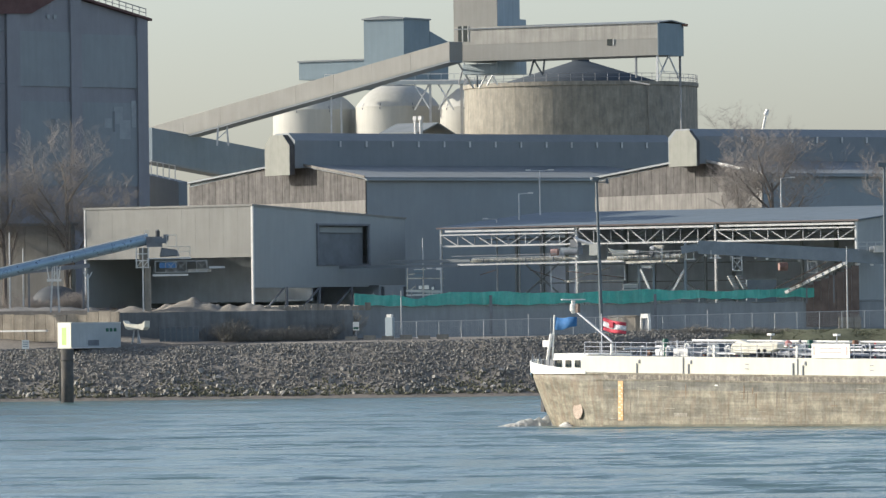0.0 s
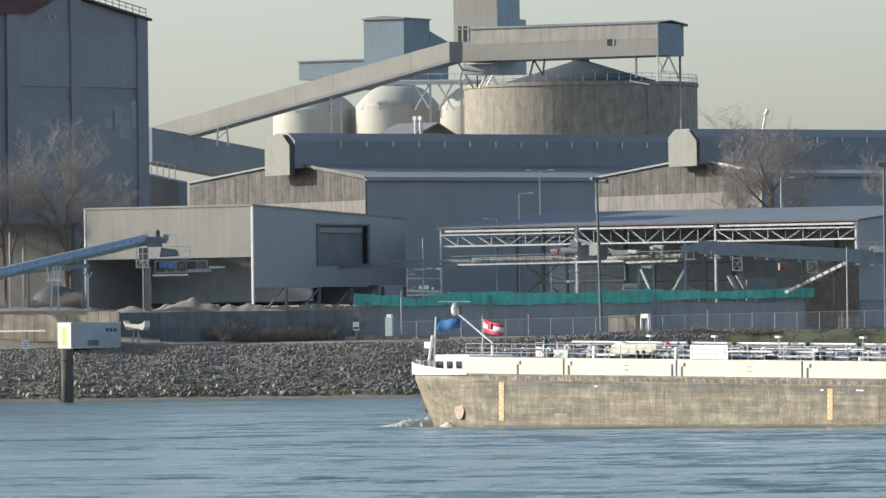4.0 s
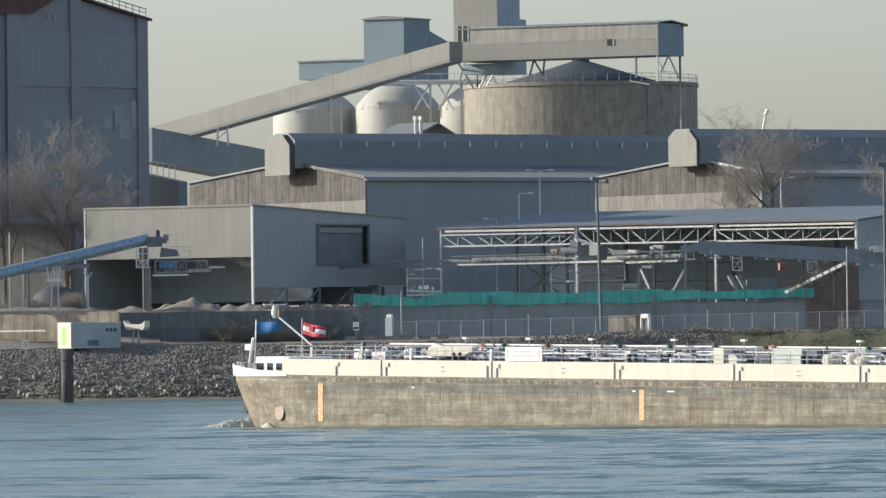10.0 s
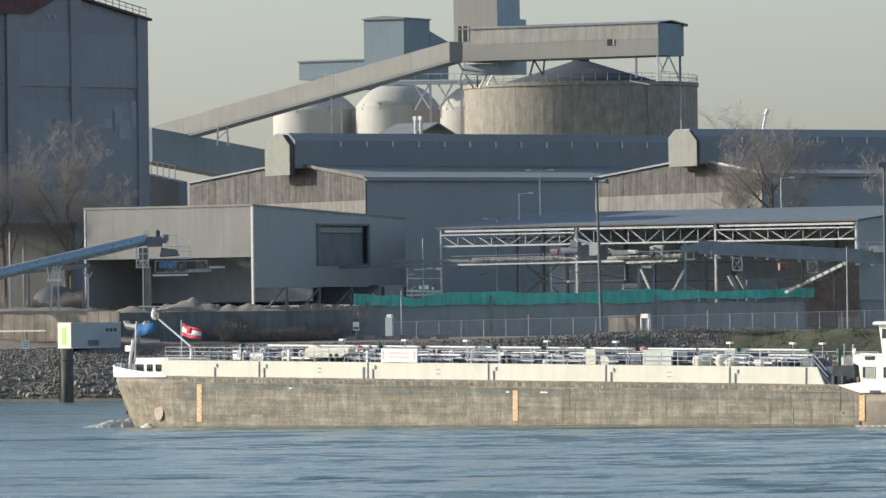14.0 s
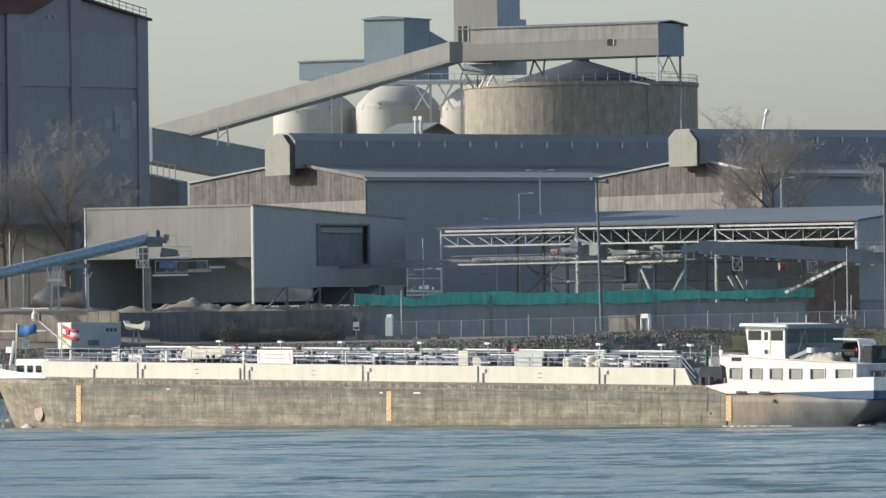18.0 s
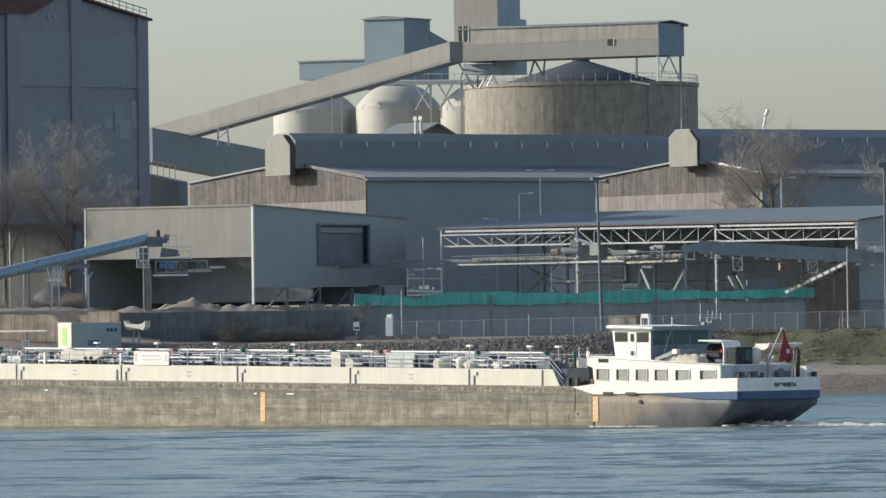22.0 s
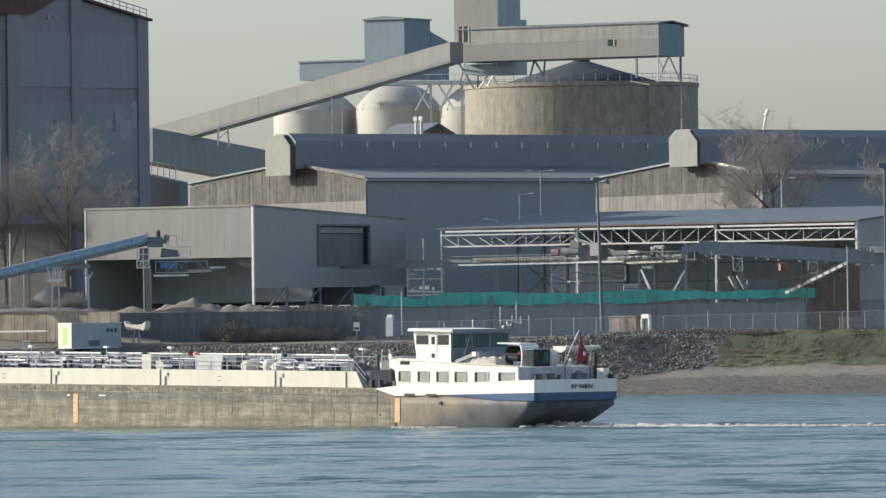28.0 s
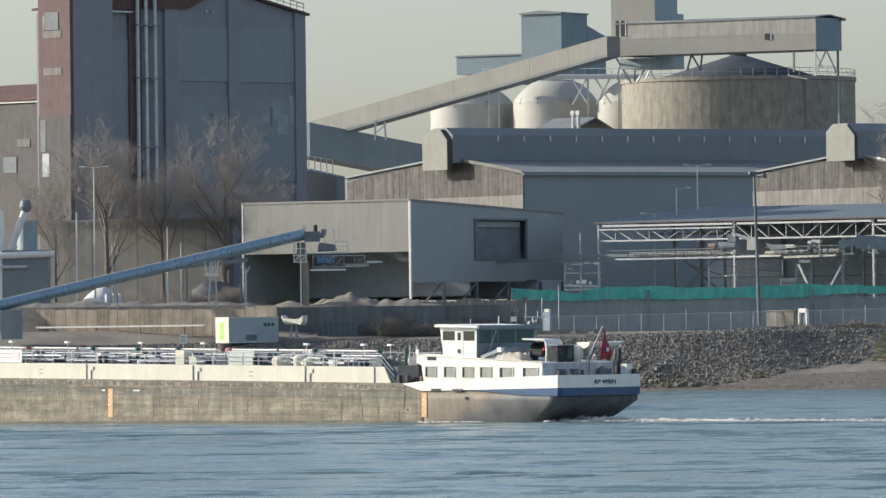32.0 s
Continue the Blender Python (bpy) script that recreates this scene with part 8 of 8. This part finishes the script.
# foam that the ship pushes and leaves, each in its own stiff pieces
def foam_clump(bm, x, y, w, h):
    """A low ragged crest of froth."""
    n = 9
    base = [bm.verts.new((x + w * math.cos(2 * math.pi * k / n) * random.uniform(0.6, 1), y + w * 0.6 * math.sin(2 * math.pi * k / n) * random.uniform(0.6, 1), -0.05)) for k in range(n)]
    mid = [bm.verts.new((x + 0.62 * (v.co.x - x), y + 0.62 * (v.co.y - y), h * random.uniform(0.4, 0.95))) for v in base]
    top = bm.verts.new((x, y, h))
    for k in range(n):
        bm.faces.new((base[k], base[(k + 1) % n], mid[(k + 1) % n], mid[k]))
        bm.faces.new((mid[k], mid[(k + 1) % n], top))


random.seed(31)
bow_wave = thing("bow_wave", "white foam curling off the barge's bow", "bow wave")
def crest(x0, y0, x1, y1, high, wide, seed):
    """A curling ridge of broken water that falls off along its length."""
    bm = B()
    rows = []
    for i in range(31):
        u = i / 30
        x, y = x0 + (x1 - x0) * u, y0 + (y1 - y0) * u
        h = high * (1 - u) ** 0.7 * (0.75 + 0.5 * noise.noise((u * 9, seed, 0))) + 0.03
        row = []
        for k in range(7):
            v = k / 6 - 0.5
            n = noise.noise((u * 16, k * 1.3, seed))
            row.append(bm.verts.new((x + v * wide + 0.12 * n, y + v * wide * 0.4 + 0.1 * n, -0.04 + h * max(0, 1 - (2 * v) ** 2) * (1 + 0.5 * n))))
        rows.append(row)
    for p, q in zip(rows, rows[1:]):
        for k in range(6):
            bm.faces.new((p[k], p[k + 1], q[k + 1], q[k]))
    return bm


part("crest", crest(-50.2, 4.4, -53.8, 0.2, 1.35, 1.5, 1.0), "foam", bow_wave)
part("crest", crest(-49.8, 2.6, -46.4, -0.9, 0.5, 1.0, 5.0), "foam", bow_wave)
for i in range(110):
    bm = B()
    u = random.random() ** 1.2
    foam_clump(bm, -50.3 - 3.4 * u + random.uniform(-0.5, 0.5), 4.5 - 4.4 * u + random.uniform(-0.4, 0.4), random.uniform(0.06, 0.22), random.uniform(0.1, 0.75) * (1.0 - 0.85 * u))
    part("foam", bm, "foam", bow_wave)
wake = thing("stern_wake", "churned white wake trailing behind the stern", "wake")
froth = B()
for i in range(1500):
    u = random.random() ** 2.2
    near = math.exp(-u * 7)
    lump = 0.2 + 0.8 * max(near, math.sin(u * 24 + 0.5) ** 4)
    x, y = 33.4 + 44 * u, 4.8 + random.gauss(0, 1.3 + 1.5 * u)
    w, h = random.uniform(0.1, 0.45) * (1 + 0.6 * near), random.uniform(0.02, 0.2) * lump * (1 - 0.6 * u)
    if i < 140:
        bm = B()
        foam_clump(bm, x, y, w * 1.5, h)
        part("foam", bm, "foam", wake)
    else:
        foam_clump(froth, x, y, w, h)
for k in range(16):
    u = (k / 16) ** 2.3
    x, y = 32.6 + 24 * u + random.uniform(-0.6, 0.6), 3.2 + random.uniform(-1.2, 1.6)
    part("crest", crest(x, y, x + random.uniform(2.0, 5.0), y + random.uniform(-0.6, 0.9), (0.5 - 0.4 * u) * random.uniform(0.5, 1.0), random.uniform(0.5, 1.0), 11.0 + k), "foam", wake)
tagged(part("froth", froth, "foam", wake), kind="stuff")
side_wave = thing("side_wave", "thin foam line along the stern quarter", "wave")
for i in range(40):
    bm = B()
    foam_clump(bm, 22.5 + 6 * random.random(), -0.5 - random.random() * 0.9, random.uniform(0.15, 0.5), random.uniform(0.03, 0.1))
    part("foam", bm, "foam", side_wave)


# ---------------------------------------------------------------- a passing bird
bird = thing("bird", "small dark bird flying low over the river", "bird")
part("body", lathe(B(), [(0.01, -0.28), (0.08, -0.15), (0.1, 0.0), (0.08, 0.15), (0.06, 0.26), (0.01, 0.32)], 10), "bird_dark", bird, smooth=True).matrix_basis = Euler((0, radians(90), 0)).to_matrix().to_4x4()
part("tail", prism(B(), [(-0.34, -0.06), (-0.2, -0.025), (-0.2, 0.025), (-0.34, 0.06)], "z", -0.01, 0.01), "bird_dark", bird)


def wing_mesh(side):
    return part("wing", prism(B(), [(0.1, 0.0), (0.14, 0.22 * side), (0.0, 0.52 * side), (-0.06, 0.3 * side), (-0.1, 0.0)], "z", -0.008, 0.008), "bird_dark", bird)


wing_a, wing_b = wing_mesh(1), wing_mesh(-1)


# ---------------------------------------------------------------- what moves
# Seconds, place of the ship's reference point on the port side, heading off the river line in degrees.
SHIP_PATH = [
    (0, 42.64, 512.29, 44.54),
    (2, 38.65, 516.17, 44.01),
    (4, 34.57, 520.09, 43.51),
    (6, 30.38, 524.02, 43.04),
    (8, 26.11, 527.98, 42.59),
    (10, 21.75, 531.96, 42.16),
    (12, 17.3, 535.96, 41.76),
    (14, 12.78, 539.97, 41.38),
    (16, 8.19, 543.99, 41.03),
    (18, 3.53, 548.02, 40.71),
    (20, -1.2, 552.07, 40.41),
    (22, -5.98, 556.12, 40.13),
    (24, -10.82, 560.18, 39.88),
    (26, -15.7, 564.24, 39.65),
    (28, -20.63, 568.3, 39.45),
    (30, -25.59, 572.37, 39.27),
    (32, -30.58, 576.44, 39.12),
]


BIRD_PATH = [(0, (-215.78, 868, 17.75)), (4.5, (-53.36, 868, 19.03)), (5.5, (-22.06, 868, 19.95)), (6, (-6.79, 868, 20.69)), (6.6, (10.45, 868, 22.18)), (8.2, (57.80, 868, 23.24)), (32, (211.66, 868, 23.64))]


def about(x, y, z, turn, sway):
    """A small swing about an upright staff through the point given."""
    return Matrix.Translation((x, y, z)) @ Euler((radians(sway), 0, radians(turn))).to_matrix().to_4x4() @ Matrix.Translation((-x, -y, -z))


def flutter(cloth, x, y, z, size, pace, shift):
    walk(cloth, [(0.25 * k, about(x, y, z, size * math.sin(pace * 0.25 * k + shift), 0.4 * size * math.sin(1.7 * pace * 0.25 * k))) for k in range(129)])


def motions():
    walk(scanner, [(0.5 * k, pose(*SCANNER_AT, 0, 0, 134 - 144 * (0.5 * k - 0.93))) for k in range(65)])
    flutter(blue_flag, -53.00, 4.8, 7.24, 9, 5.2, 0.0)
    flutter(striped_flag, -48.14, 4.8, 7.27, 10, 4.4, 1.0)
    flutter(red, 35.3, 5.2, 7.4, 6, 3.6, 0.5)
    walk(bird, [(t, pose(*p, 0, -3, 0)) for t, p in BIRD_PATH])
    for wing, side in ((wing_a, 1), (wing_b, -1)):
        beats = [(0.125 * k, side * (35 if k % 2 else -28)) for k in range(257)]
        walk(wing, [(t, pose(0, 0.04 * side, 0.03, a, 0, 0)) for t, a in beats])
    walk(ship, [(t, pose(x, y, 0, 0, TRIM, -a)) for t, x, y, a in SHIP_PATH])
    for wave in (bow_wave, wake, side_wave):
        walk(wave, [(t, pose(x, y, 0, 0, 0, -a)) for t, x, y, a in SHIP_PATH])


motions()
